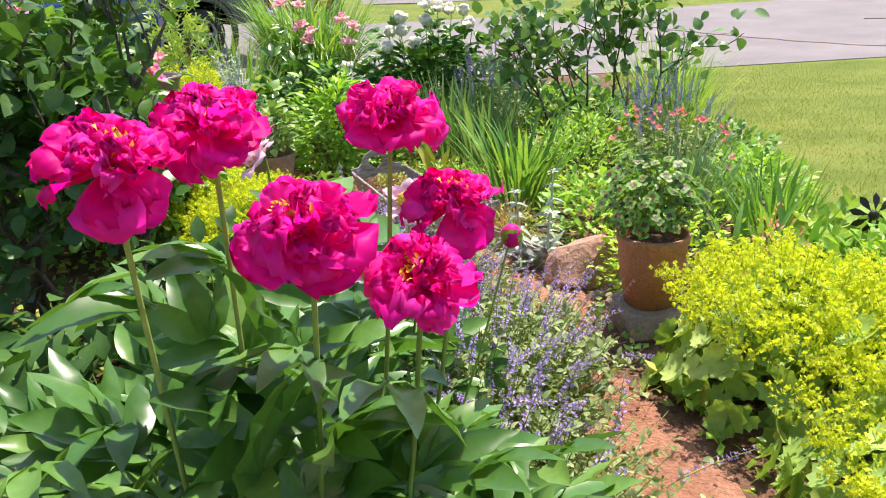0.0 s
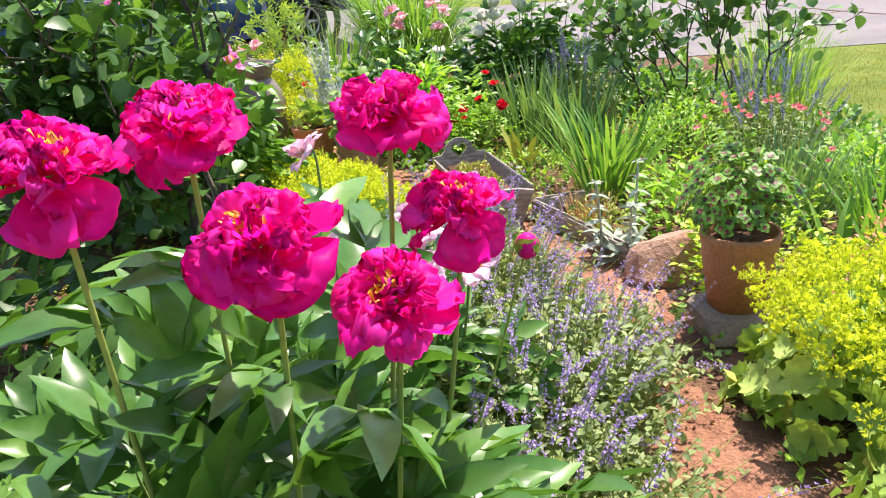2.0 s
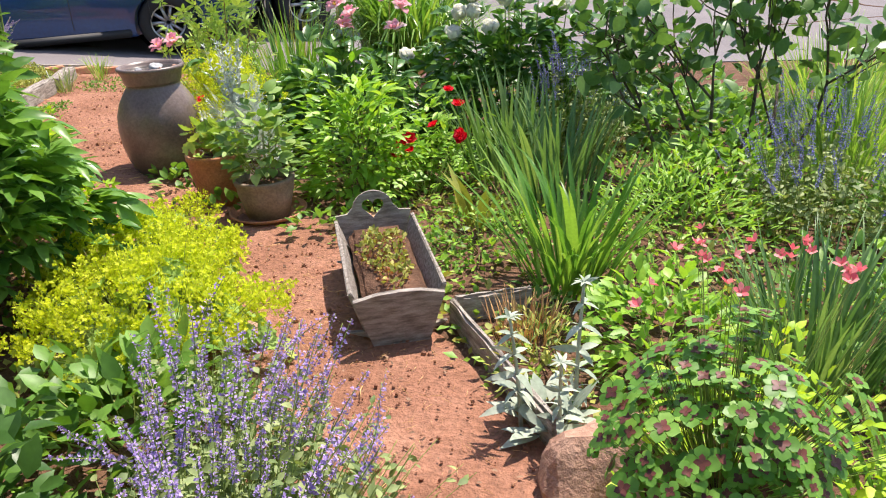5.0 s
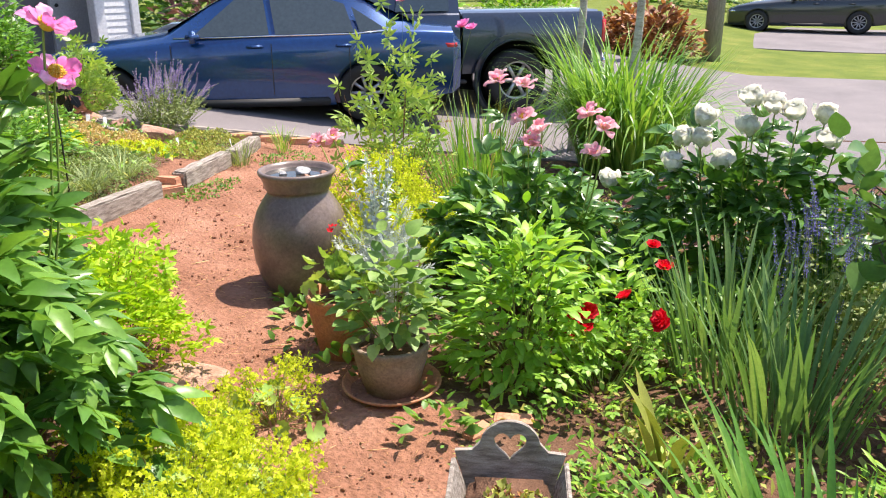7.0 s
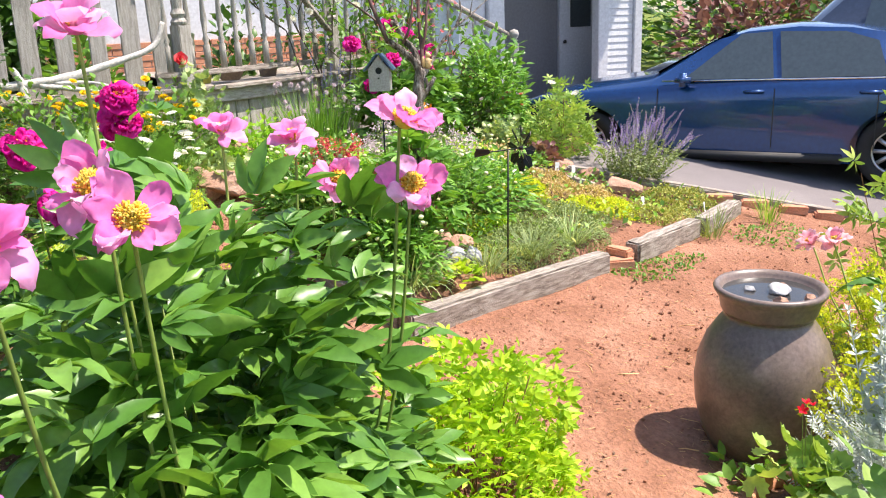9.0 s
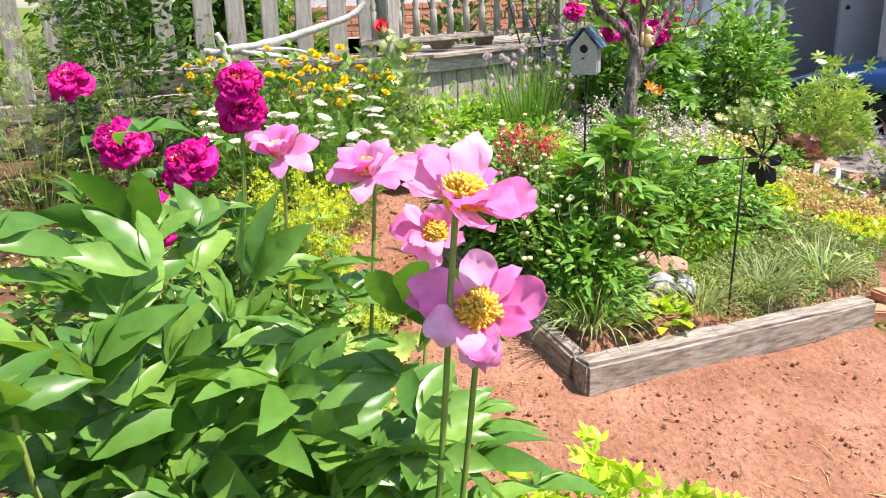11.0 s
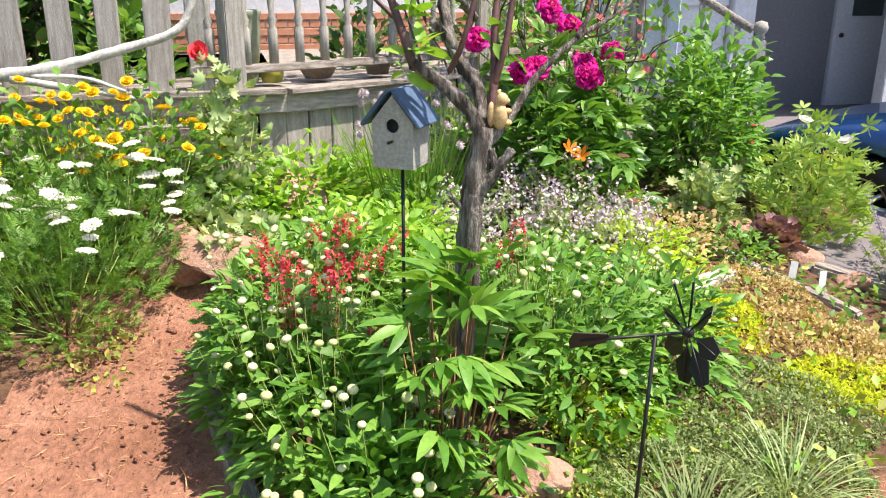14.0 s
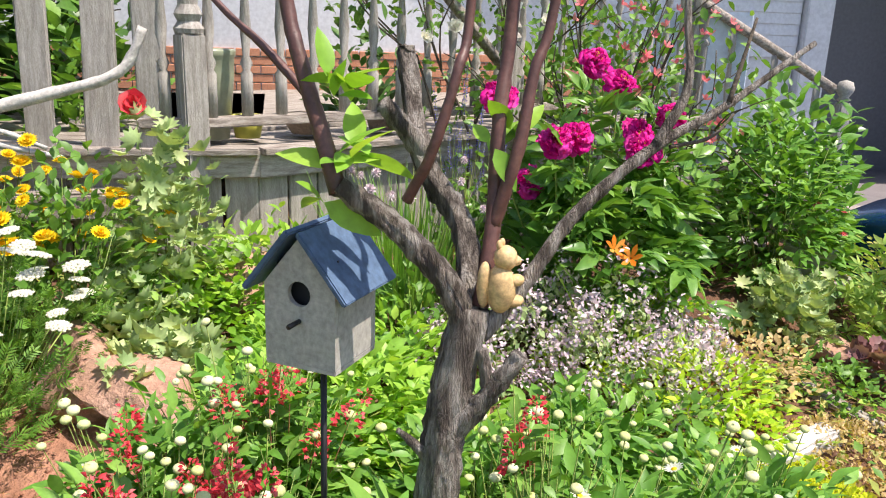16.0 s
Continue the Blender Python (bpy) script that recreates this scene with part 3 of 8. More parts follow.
def wood_beam(name, a, b, w, hgt, label, cat="timber", mat=None, seed=0, group="bed edging timbers", z=None, ends=True):
    """A beam lying on the ground from a to b."""
    (x0, y0), (x1, y1) = a, b
    length = math.hypot(x1 - x0, y1 - y0)
    za, zb = (float(land(*p)) for p in (a, b)) if z is None else z
    ob = part(name, box(length, w, hgt, bevel=0.012, rough=0.0025, cuts=9, seed=seed), mat or OLDWOOD, smooth=False)
    ob.matrix_basis = pose((x0 + x1) / 2, (y0 + y1) / 2, (za + zb) / 2 - 0.02, 0, -math.degrees(math.atan2(zb - za, length)), math.degrees(math.atan2(y1 - y0, x1 - x0)))
    return tagged(ob, label, cat, group)


# timbers round the raised bed
wood_beam("timber", (-3.57, 5.37), (-3.93, 6.90), 0.11, 0.145, "long weathered grey timber edging the rockery bed", seed=1)
wood_beam("timber", (-3.66, 5.40), (-5.25, 4.98), 0.075, 0.125, "weathered timber edging the bed along the side path", seed=2, z=(float(land(-3.66, 5.40)), float(land(-5.25, 4.98)) - 0.06))
wood_beam("timber", (-4.02, 7.20), (-4.28, 8.00), 0.11, 0.14, "short weathered grey timber at the rockery bed", seed=3)
wood_beam("timber", (-4.30, 8.08), (-4.60, 8.75), 0.12, 0.13, "short grey timber near the drive", seed=4)
wood_beam("timber", (-5.9, 8.05), (-4.25, 9.72), 0.10, 0.07, "low brown board along the drive's edge", seed=5)
wood_beam("timber", (-6.05, 7.55), (-5.35, 7.95), 0.07, 0.06, "thin grey strip of edging wood in the rockery", seed=7)
wood_beam("timber", (-5.3, 6.75), (-5.65, 7.45), 0.10, 0.07, "weathered grey log lying among the sedum", seed=8, mat=SILVERWOOD)


def brick(x, y, rz, label="worn orange brick lying on the soil", mat=None, s=1.0, tilt=0, up=0.0):
    ob = part("brick", box(0.21 * s, 0.105 * s, 0.07 * s, bevel=0.01, rough=0.0025, seed=int(x * 100 + y * 37)), mat or BRICK, smooth=False)
    ob.matrix_basis = pose(x, y, float(land(x, y)) + up - 0.012, tilt, 0, rz)
    return tagged(ob, label, "brick", "loose bricks")


brick(-3.95, 7.02, 70, s=1.0)
brick(-4.0, 7.08, 15, "orange brick set on another brick between timbers", s=0.8, up=0.062)
brick(-4.05, 7.12, 40, s=0.9, up=0.0)
for x, y, r in ((-5.0, 9.0, 45), (-4.8, 9.2, 44), (-4.6, 9.42, 47), (-4.4, 9.6, 45)):
    brick(x + 0.12, y - 0.12, r, "flat orange brick laid along the drive")
brick(-0.62, 5.55, 20, "broken orange brick by the saucer", s=0.75)
brick(-0.72, 5.42, 70, "broken orange brick by the saucer", s=0.6)


# ---- deck, railing and porch of the house ----
A, B, C = np.array([-6.80, 2.75]), np.array([-6.98, 5.07]), np.array([-9.0, 8.35])
DECK_Z = 1.32


def baluster_profile(hh, r=0.028):
    return [(0, 0), (r, 0), (r, hh * 0.24), (r * 0.6, hh * 0.26), (r * 1.05, hh * 0.30), (r * 0.55, hh * 0.34), (r * 0.95, hh * 0.5), (r * 0.55, hh * 0.7),
            (r * 1.0, hh * 0.74), (r * 0.6, hh * 0.78), (r, hh * 0.8), (r, hh), (0, hh)]


deck = thing("deck", "weathered wooden deck with board skirting behind the flower beds", "deck", -7.0, 5.35, 0, kind="structure")
deck["kind"] = "structure"


def local(p, z, base=B):
    return (p[0] - base[0], p[1] - base[1], z)


def along(p, q, s):
    return p + (q - p) * s


# deck boards and fascia along the front, from A to B to C
for (p, q) in ((A, B), (B, C)):
    d = q - p
    length = np.linalg.norm(d)
    rz = math.degrees(math.atan2(d[1], d[0]))
    m = (p + q) / 2 - B
    nrm = np.array([-d[1], d[0]]) / length
    part("fascia_board", box(length + 0.02, 0.04, 0.13, bevel=0.006, rough=0.0015, cuts=6), PALEWOOD, deck, smooth=False, at=pose(m[0], m[1], DECK_Z - 0.245, 0, 0, rz))
    for k in range(5):
        c = m + nrm * (0.0 + 0.145 * k)
        part("deck_board", box(length, 0.14, 0.03, bevel=0.004, cuts=4, rough=0.001), OLDWOOD, deck, smooth=False, at=pose(c[0], c[1], DECK_Z - 0.155 + 0.02 * (k == 0), 0, 0, rz))
    nn = int(length / 0.16)
    for k in range(nn):
        c = along(p, q, (k + 0.5) / nn) - B + nrm * 0.03
        part("skirting_board", box(0.15, 0.02, 0.66, bevel=0.004, rough=0.001, seed=k), OLDWOOD_UP, deck, smooth=False, at=pose(c[0], c[1], DECK_Z - 0.905, 0, 0, rz))
    part("deck_floor", box(length, 2.4, 0.03, bevel=0), OLDWOOD, deck, smooth=False, at=pose(*(m + nrm * 2.05), DECK_Z - 0.16, 0, 0, rz))

railing = thing("porch_railing", "weathered grey porch railing with turned balusters and square posts", "railing", B[0], B[1], 0)
railing["kind"] = "structure"


def turned_post(c, base=DECK_Z - 0.27, w=0.11, hh=1.35):
    rz = math.degrees(math.atan2(*(C - B)[::-1]))
    b = Build().add(pair_of(box(w, w, 0.66, bevel=0.008, rough=0.001)))
    b.add(moved(lathe([(w * 0.55, 0), (w * 0.6, 0.02), (w * 0.42, 0.05), (w * 0.55, 0.08), (w * 0.38, 0.12), (w * 0.5, 0.35), (w * 0.38, 0.6), (w * 0.5, 0.66)], 14), pose(0, 0, 0.66)))
    part("post", b, OLDWOOD_UP, railing, smooth=False, at=pose(c[0] - B[0], c[1] - B[1], base, 0, 0, rz))


for p, q, n in ((along(A, B, 0.90), B, 1), (B, C, 22)):
    d = q - p
    length, rz = np.linalg.norm(d), math.degrees(math.atan2(d[1], d[0]))
    m = (p + q) / 2 - B
    part("bottom_rail", box(length, 0.08, 0.045, bevel=0.006, rough=0.001, cuts=5), OLDWOOD, railing, smooth=False, at=pose(m[0], m[1], DECK_Z - 0.02, 0, 0, rz))
    part("top_rail", box(length, 0.09, 0.05, bevel=0.006, rough=0.001, cuts=5), OLDWOOD, railing, smooth=False, at=pose(m[0], m[1], DECK_Z + 0.82, 0, 0, rz))
    bal = Build().add(lathe(baluster_profile(0.80), 10)).mesh("baluster", OLDWOOD_UP)
    for k in range(n):
        c = along(p, q, (k + 0.5) / n) - B
        part("baluster", bal, OLDWOOD_UP, railing, at=pose(c[0], c[1], DECK_Z + 0.025, 0, 0, rz))
for s in (B, along(B, C, 0.5), C):
    turned_post(s)
# brace across the railing
part("brace", tube([(-0.35, 0.95, DECK_Z + 0.85), (-0.75, 1.55, DECK_Z + 0.25)], 0.03, 0.03, 4), OLDWOOD, railing)

fence = thing("picket_fence", "fence of wide weathered grey upright planks", "fence", A[0], A[1])
fence["kind"] = "structure"
AB = B - A
for k in range(17):
    c = along(A - AB * 0.72, along(A, B, 0.93), k / 16)
    q = random.Random(k)
    w = q.uniform(0.115, 0.14)
    part("picket", box(w, 0.03, 2.3, bevel=0.006, rough=0.002, cuts=5, seed=k), OLDWOOD_UP, fence, smooth=False,
         at=pose(c[0] - A[0], c[1] - A[1], -0.02, q.uniform(-2, 2), q.uniform(-3, 3), math.degrees(math.atan2(AB[1], AB[0]))))
mid = (A - AB * 0.72 + along(A, B, 0.93)) / 2 - A
for zz in (0.35, 1.3):
    part("fence_rail", box(3.8, 0.05, 0.09, bevel=0.006, rough=0.002, cuts=8), OLDWOOD, fence, smooth=False, at=pose(mid[0] - 0.05, mid[1], zz, 0, 0, math.degrees(math.atan2(AB[1], AB[0]))))
part("ground_beam", box(3.8, 0.12, 0.12, bevel=0.01, rough=0.002, cuts=8), OLDWOOD, fence, smooth=False, at=pose(mid[0] + 0.12, mid[1], 0.24, 0, 0, math.degrees(math.atan2(AB[1], AB[0]))))

drift = thing("driftwood_branch", "bleached forked driftwood branch leaning on the fence", "driftwood", -6.70, 4.10, 1.27)
part("branch", tube(spine([(-0.02, -0.35, 0.05), (-0.02, 0.05, 0.09), (-0.05, 0.42, 0.18), (-0.08, 0.72, 0.28), (-0.1, 0.82, 0.46)]), 0.036, 0.018, 8, 0.08), SILVERWOOD, drift)
part("fork", tube(spine([(0, -0.1, 0.05), (0.03, 0.2, 0.0), (0.02, 0.5, -0.06)]), 0.022, 0.01, 7, 0.08), SILVERWOOD, drift)
part("fork", tube(spine([(0, 0.0, 0.06), (0.03, 0.25, 0.05), (0.04, 0.45, -0.02)]), 0.016, 0.008, 7, 0.08), SILVERWOOD, drift)
part("stump", tube(spine([(0.0, -0.2, -0.08), (-0.01, -0.22, 0.08), (0, -0.26, 0.18)]), 0.036, 0.022, 8, 0.1), SILVERWOOD, drift)

# house: porch wall, corner with siding, shaded entry with its door
house = thing("house", "white clapboard house with a shaded grey entry porch", "house", -13.0, 13.0, 0.3)
H0 = np.array([-13.0, 13.0])


def wall_part(name, p, q, z0, z1, mat, thick=0.15, label=""):
    d = np.array(q, float) - np.array(p, float)
    m = (np.array(p, float) + np.array(q, float)) / 2 - H0
    return part(name, box(np.linalg.norm(d), thick, z1 - z0, bevel=0.01), mat, house, label, smooth=False, at=pose(m[0], m[1], z0 - 0.3, 0, 0, math.degrees(math.atan2(d[1], d[0]))))


def clapboards(p, q, z0, z1):
    d = np.array(q, float) - np.array(p, float)
    L, rz = np.linalg.norm(d), math.degrees(math.atan2(d[1], d[0]))
    m = (np.array(p, float) + np.array(q, float)) / 2 - H0
    me = None
    for k in range(int((z1 - z0) / 0.11)):
        ob = part("clapboard", me or box(L, 0.022, 0.125, bevel=0.003), WHITEWALL, house, smooth=False, at=pose(m[0], m[1], z0 - 0.3 + 0.11 * k, -7, 0, rz))
        me = ob.data


wall_part("wall", (-10.6, 2.0), (-11.28, 10.4), 0.2, 4.2, WHITEWALL)
clapboards((-11.0, 8.2), (-11.18, 10.4), 1.6, 3.4)
base_y = np.linspace(2.6, 9.2, 31)
brick_me = None
for row in range(6):
    for y in base_y:
        ob = part("brick", brick_me or box(0.212, 0.05, 0.064, bevel=0.004, rough=0.001), BRICK, house, smooth=False,
                  at=pose(-10.53 - (y - 2) * 0.081 - H0[0], y + 0.11 * (row % 2) - H0[1], 1.10 + 0.076 * row - 0.3, 0, 0, -85.3))
        brick_me = ob.data
wall_part("corner_post", (-11.2, 10.42), (-11.22, 10.72), 0.1, 3.4, WHITEWALL, 0.2)
# recess walls in the grey that was darkened for shade
wall_part("side_wall", (-11.3, 10.70), (-12.3, 10.70), 0.1, 4.2, SHADEGREYWALL, 0.1)
wall_part("entry_wall", (-12.3, 10.4), (-12.3, 14.0), 0.1, 4.2, SHADEGREYWALL, label="grey entry wall, its colour darkened for the recess's shade")
dr = wall_part("door", (-12.19, 12.52), (-12.19, 13.40), 0.2, 2.3, DOORGREY, 0.08, "pale grey entry door with a small window")
part("door_window", box(0.45, 0.02, 0.6, bevel=0.01), CARGLASS, dr, "small leaf-reflecting window", smooth=False, at=pose(0, -0.06, 1.25))
part("door_knob", lathe([(0, -0.03), (0.03, -0.02), (0.034, 0.0), (0.02, 0.03), (0, 0.035)], 12), BLACKMETAL, dr, at=pose(-0.34, -0.06, 1.0))
wall_part("corner_post", (-11.23, 12.58), (-11.22, 12.78), 0.1, 3.4, WHITEWALL, 0.2)
wall_part("wall", (-11.27, 12.78), (-11.25, 13.35), 0.1, 4.2, WHITEWALL)
clapboards((-11.17, 12.78), (-11.15, 13.32), 0.3, 3.4)
wall_part("corner_post", (-11.19, 13.33), (-11.17, 13.48), 0.1, 3.4, WHITEWALL, 0.2)
wall_part("end_wall", (-11.2, 13.5), (-17, 14.4), 0.1, 4.2, WHITEWALL)
part("roof", slab([(2.6, -11.5), (-6, -12), (-6, 1.8), (2.6, 1.0)], 3.9, 4.15), ROOFING, house, smooth=False)
wall_part("back_wall", (-17, 2), (-17, 14.4), 0.1, 4.2, WHITEWALL)
# porch stair with its sloping handrail; panel's pale blue is shade put into colour
stair = thing("porch_stair", "weathered porch stair with a sloping handrail and a panel tinted pale blue for shade", "stair", -8.95, 8.32, 0.2)
stair["kind"] = "structure"
for k in range(4):
    part("step", box(0.32, 1.0, 0.18 * (4 - k), bevel=0.01), OLDWOOD, stair, smooth=False, at=pose(0.1 + 0.2 * k, 0.45 + 0.30 * k, 0, 0, 0, 55))
part("side_panel", slab([(-0.25, -0.3), (0.15, 0.3), (0.1, 0.33), (-0.3, -0.27)], 0.1, 1.75), SHADEBLUE, stair, smooth=False)
part("handrail", tube([(-0.15, -0.2, 1.95), (0.55, 0.75, 1.25)], 0.035, 0.035, 6), OLDWOOD, stair)
for u in (0.15, 0.4, 0.65, 0.9):
    part("baluster", lathe(baluster_profile(0.8, 0.024), 10), OLDWOOD_UP, stair, at=pose(-0.15 + 0.7 * u, -0.2 + 0.95 * u, 1.12 - 0.7 * u))
part("newel_post", pair_of(box(0.09, 0.09, 1.17, bevel=0.01)), OLDWOOD_UP, stair, smooth=False, at=pose(0.58, 0.8, 0.0))
part("ball_finial", lathe([(0.02, 0), (0.045, 0.02), (0.03, 0.04), (0.055, 0.075), (0.06, 0.1), (0.045, 0.14), (0, 0.155)], 16), CONCRETE, stair, at=pose(0.58, 0.8, 1.17))


# ---- vehicles ----
def wheel(parent, x, y, z, r, side, rz=0, spokes=10, wide=0.22):
    w = part("wheel", lathe([(r * 0.62, -wide / 2), (r * 0.93, -wide / 2), (r, -wide * 0.36), (r, wide * 0.36), (r * 0.93, wide / 2), (r * 0.62, wide / 2), (r * 0.62, -wide / 2)], 40), RUBBER, parent, "black rubber tyre",
             at=pose(x, y, z, -90 * side, 0, 0))
    b = Build().add(lathe([(0, wide * 0.34), (r * 0.14, wide * 0.36), (r * 0.15, wide * 0.30)], 20)).add(lathe([(r * 0.56, wide * 0.2), (r * 0.57, wide * 0.44), (r * 0.64, wide * 0.47), (r * 0.64, -wide * 0.4)], 40))
    for k in range(spokes):
        a = 2 * math.pi * k / spokes
        b.add(moved(pair_of(box(r * 0.5, r * 0.11, 0.03, at=(r * 0.34, 0, 0), bevel=0.006)), pose(0, 0, wide * 0.28, 0, 0, math.degrees(a))))
    part("rim", b, ALLOY, w, "spoked alloy rim")
    part("brake_backing", lathe([(0, wide * 0.05), (r * 0.6, wide * 0.05), (r * 0.6, 0)], 24), PLASTIC, w)
    return w


def loft(stations):
    """A shell through cross sections, each a list of (y, z) from the sill up to the middle line, mirrored."""
    n = len(stations[0][1])
    v, t = [], []
    for x, sec in stations:
        ring = [(x, y, z) for y, z in sec] + [(x, -y, z) for y, z in sec[::-1]]
        v += ring
    m = 2 * n
    for i in range(len(stations) - 1):
        for k in range(m):
            a, b = i * m + k, i * m + (k + 1) % m
            t += [(a, a + m, b), (b, a + m, b + m)]
    for s in (0, len(stations) - 1):
        for k in range(1, m - 1):
            q = (s * m, s * m + k, s * m + k + 1)
            t.append(q if s == 0 else q[::-1])
    return np.array(v, float), np.array(t)


def cut_wheels(mesh, mats, places, r, half):
    """Wheel arches cut through a body."""
    ob = new("body", mesh)
    tools = []
    for x, z in places:
        for sgn in (1, -1):
            c = new("cutter", Build().add(moved(join(lathe([(0, -0.2), (r, -0.2), (r, 0.2), (0, 0.2)], 32)), pose(x, sgn * half, z, 90, 0, 0))).mesh("cutter", PLASTIC))
            mod = ob.modifiers.new("arch", "BOOLEAN")
            mod.operation, mod.object, mod.solver = "DIFFERENCE", c, "EXACT"
            tools.append(c)
    deps = bpy.context.evaluated_depsgraph_get()
    me = bpy.data.meshes.new_from_object(ob.evaluated_get(deps))
    bpy.data.objects.remove(ob)
    for c in tools:
        bpy.data.objects.remove(c)
    return me


def window_panel(pts, off=0.012):
    """A flat pane through 3D corner points, with a little thickness outward along y."""
    p = np.array(pts, float)
    s = np.sign(p[:, 1].mean())
    q = p + (0, s * off, 0)
    n = len(p)
    v = np.concatenate([p - (0, s * 0.01, 0), q])
    t = [(n, n + k, n + k + 1) for k in range(1, n - 1)] + [(0, k + 1, k) for k in range(1, n - 1)]
    for k in range(n):
        t += [(k, (k + 1) % n, n + k), ((k + 1) % n, n + (k + 1) % n, n + k)]
    return v, np.array(t)


def sedan(name, x, y, z, rz, paint, label):
    """A four-door saloon; local x runs from nose to tail, the wheels at 0 and 2.85."""
    car = thing(name, label, "car", x, y, z, rz)

    def sec(hw, sill, belt, roof, rw):
        glass = roof > belt + 0.06
        mid = belt + (roof - belt) * (0.93 if glass else 0.8)
        return [(hw * 0.6, sill), (hw * 0.93, sill + 0.01), (hw * 0.985, sill + 0.14), (hw, sill + 0.38), (hw * 1.0, belt - 0.17), (hw * 0.985, belt - 0.06), (hw * 0.955, belt),
                (hw * 0.93 if glass else hw * 0.86, belt + (0.02 if glass else (roof - belt) * 0.5)), (rw, mid), (rw * 0.8, roof - 0.012), (0, roof)]

    st = [(-0.92, sec(0.60, 0.28, 0.60, 0.62, 0.4)), (-0.86, sec(0.74, 0.22, 0.68, 0.72, 0.5)), (-0.6, sec(0.86, 0.20, 0.76, 0.82, 0.6)), (-0.2, sec(0.91, 0.19, 0.82, 0.91, 0.6)),
          (0.35, sec(0.925, 0.19, 0.87, 0.98, 0.6)), (0.62, sec(0.925, 0.19, 0.90, 1.02, 0.62)), (1.2, sec(0.925, 0.19, 0.925, 1.36, 0.60)), (1.5, sec(0.925, 0.19, 0.935, 1.44, 0.60)),
          (1.95, sec(0.925, 0.19, 0.945, 1.475, 0.60)), (2.4, sec(0.925, 0.19, 0.955, 1.45, 0.59)), (2.85, sec(0.92, 0.19, 0.97, 1.36, 0.56)), (3.3, sec(0.90, 0.22, 0.99, 1.16, 0.56)),
          (3.5, sec(0.88, 0.24, 0.99, 1.08, 0.6)), (3.85, sec(0.82, 0.28, 0.97, 1.05, 0.6)), (3.95, sec(0.72, 0.34, 0.86, 0.9, 0.5))]
    body = Build().add(loft(st)).mesh("body", paint)
    me = cut_wheels(body, [paint], [(0, 0.33), (2.85, 0.33)], 0.385, 0.86)
    for f in me.polygons:
        f.use_smooth = True
    me.set_sharp_from_angle(angle=radians(28))
    if not len(me.materials):
        me.materials.append(paint)
    part("body", me, paint, car)
    for px in (0, 2.85):
        for s in (1, -1):
            wheel(car, px, s * 0.80, 0.33, 0.33, s)
            part("arch_liner", moved(lathe([(0.38, -0.10), (0.38, 0.1), (0, 0.1)], 24), pose(px, s * 0.60, 0.33, 90 * s, 0, 0)), PLASTIC, car)
    for s in (1, -1):
        yb, yt = 0.875, 0.635
        g = lambda u, zz, b: (u, s * (yb + (yt - yb) * (zz - b) / 0.44 + 0.004), zz)
        part("side_window", window_panel([g(0.95, 0.97, 0.95), g(1.78, 0.985, 0.95), g(1.72, 1.40, 0.95), g(1.45, 1.385, 0.95)]), CARGLASS, car, "tinted front side window", smooth=False)
        part("side_window", window_panel([g(1.85, 0.985, 0.95), g(2.72, 1.0, 0.95), g(2.62, 1.30, 0.95), g(2.35, 1.385, 0.95), g(1.79, 1.40, 0.95)]), CARGLASS, car, "tinted rear side window", smooth=False)
        part("side_window", window_panel([g(2.78, 1.0, 0.95), g(3.08, 1.03, 0.95), g(2.70, 1.27, 0.95)]), CARGLASS, car, "small quarter window", smooth=False)
        part("window_trim", tube([g(0.75, 0.955, 0.95), g(1.8, 0.972, 0.95), g(2.75, 0.985, 0.95), g(3.15, 1.02, 0.95)], 0.011, 0.011, 6), CHROME, car, "chrome beltline strip")
        for px in (1.62, 2.60):
            part("door_handle", moved(pair_of(box(0.19, 0.03, 0.035, bevel=0.012)), pose(px, s * 0.935, 0.845)), paint, car)
        for px in (0.72, 1.80, 2.66):
            part("door_gap", moved(pair_of(box(0.008, 0.006, 0.55, bevel=0)), pose(px, s * 0.926, 0.34)), PLASTIC, car, smooth=False)
        part("sill_trim", moved(pair_of(box(2.0, 0.05, 0.09, bevel=0.015)), pose(1.42, s * 0.895, 0.2)), PLASTIC, car)
        part("wing_mirror", moved(rounded(0.14, 0.2, 0.13), pose(0.98, s * 1.0, 0.98)), paint, car)
        part("tail_lamp", moved(rounded(0.20, 0.30, 0.13), pose(3.80, s * 0.68, 0.84)), TAILRED, car, "red tail lamp")
        part("headlamp", moved(rounded(0.25, 0.24, 0.12), pose(-0.68, s * 0.70, 0.63)), CHROME, car)
    part("windscreen", (np.array([(0.66, -0.74, 1.03), (0.66, 0.74, 1.03), (1.36, 0.58, 1.425), (1.36, -0.58, 1.425)]), np.array([(0, 1, 2), (0, 2, 3)])), CARGLASS, car)
    part("rear_window", (np.array([(3.42, -0.66, 1.11), (3.42, 0.66, 1.11), (2.75, 0.56, 1.40), (2.75, -0.56, 1.40)]), np.array([(0, 2, 1), (0, 3, 2)])), CARGLASS, car)
    return car


def rounded(sx, sy, sz):
    bm = box(sx, sy, sz, bevel=min(sx, sy, sz) * 0.32)
    bmesh.ops.translate(bm, vec=(0, 0, -sz / 2), verts=bm.verts)
    return pair_of(bm)


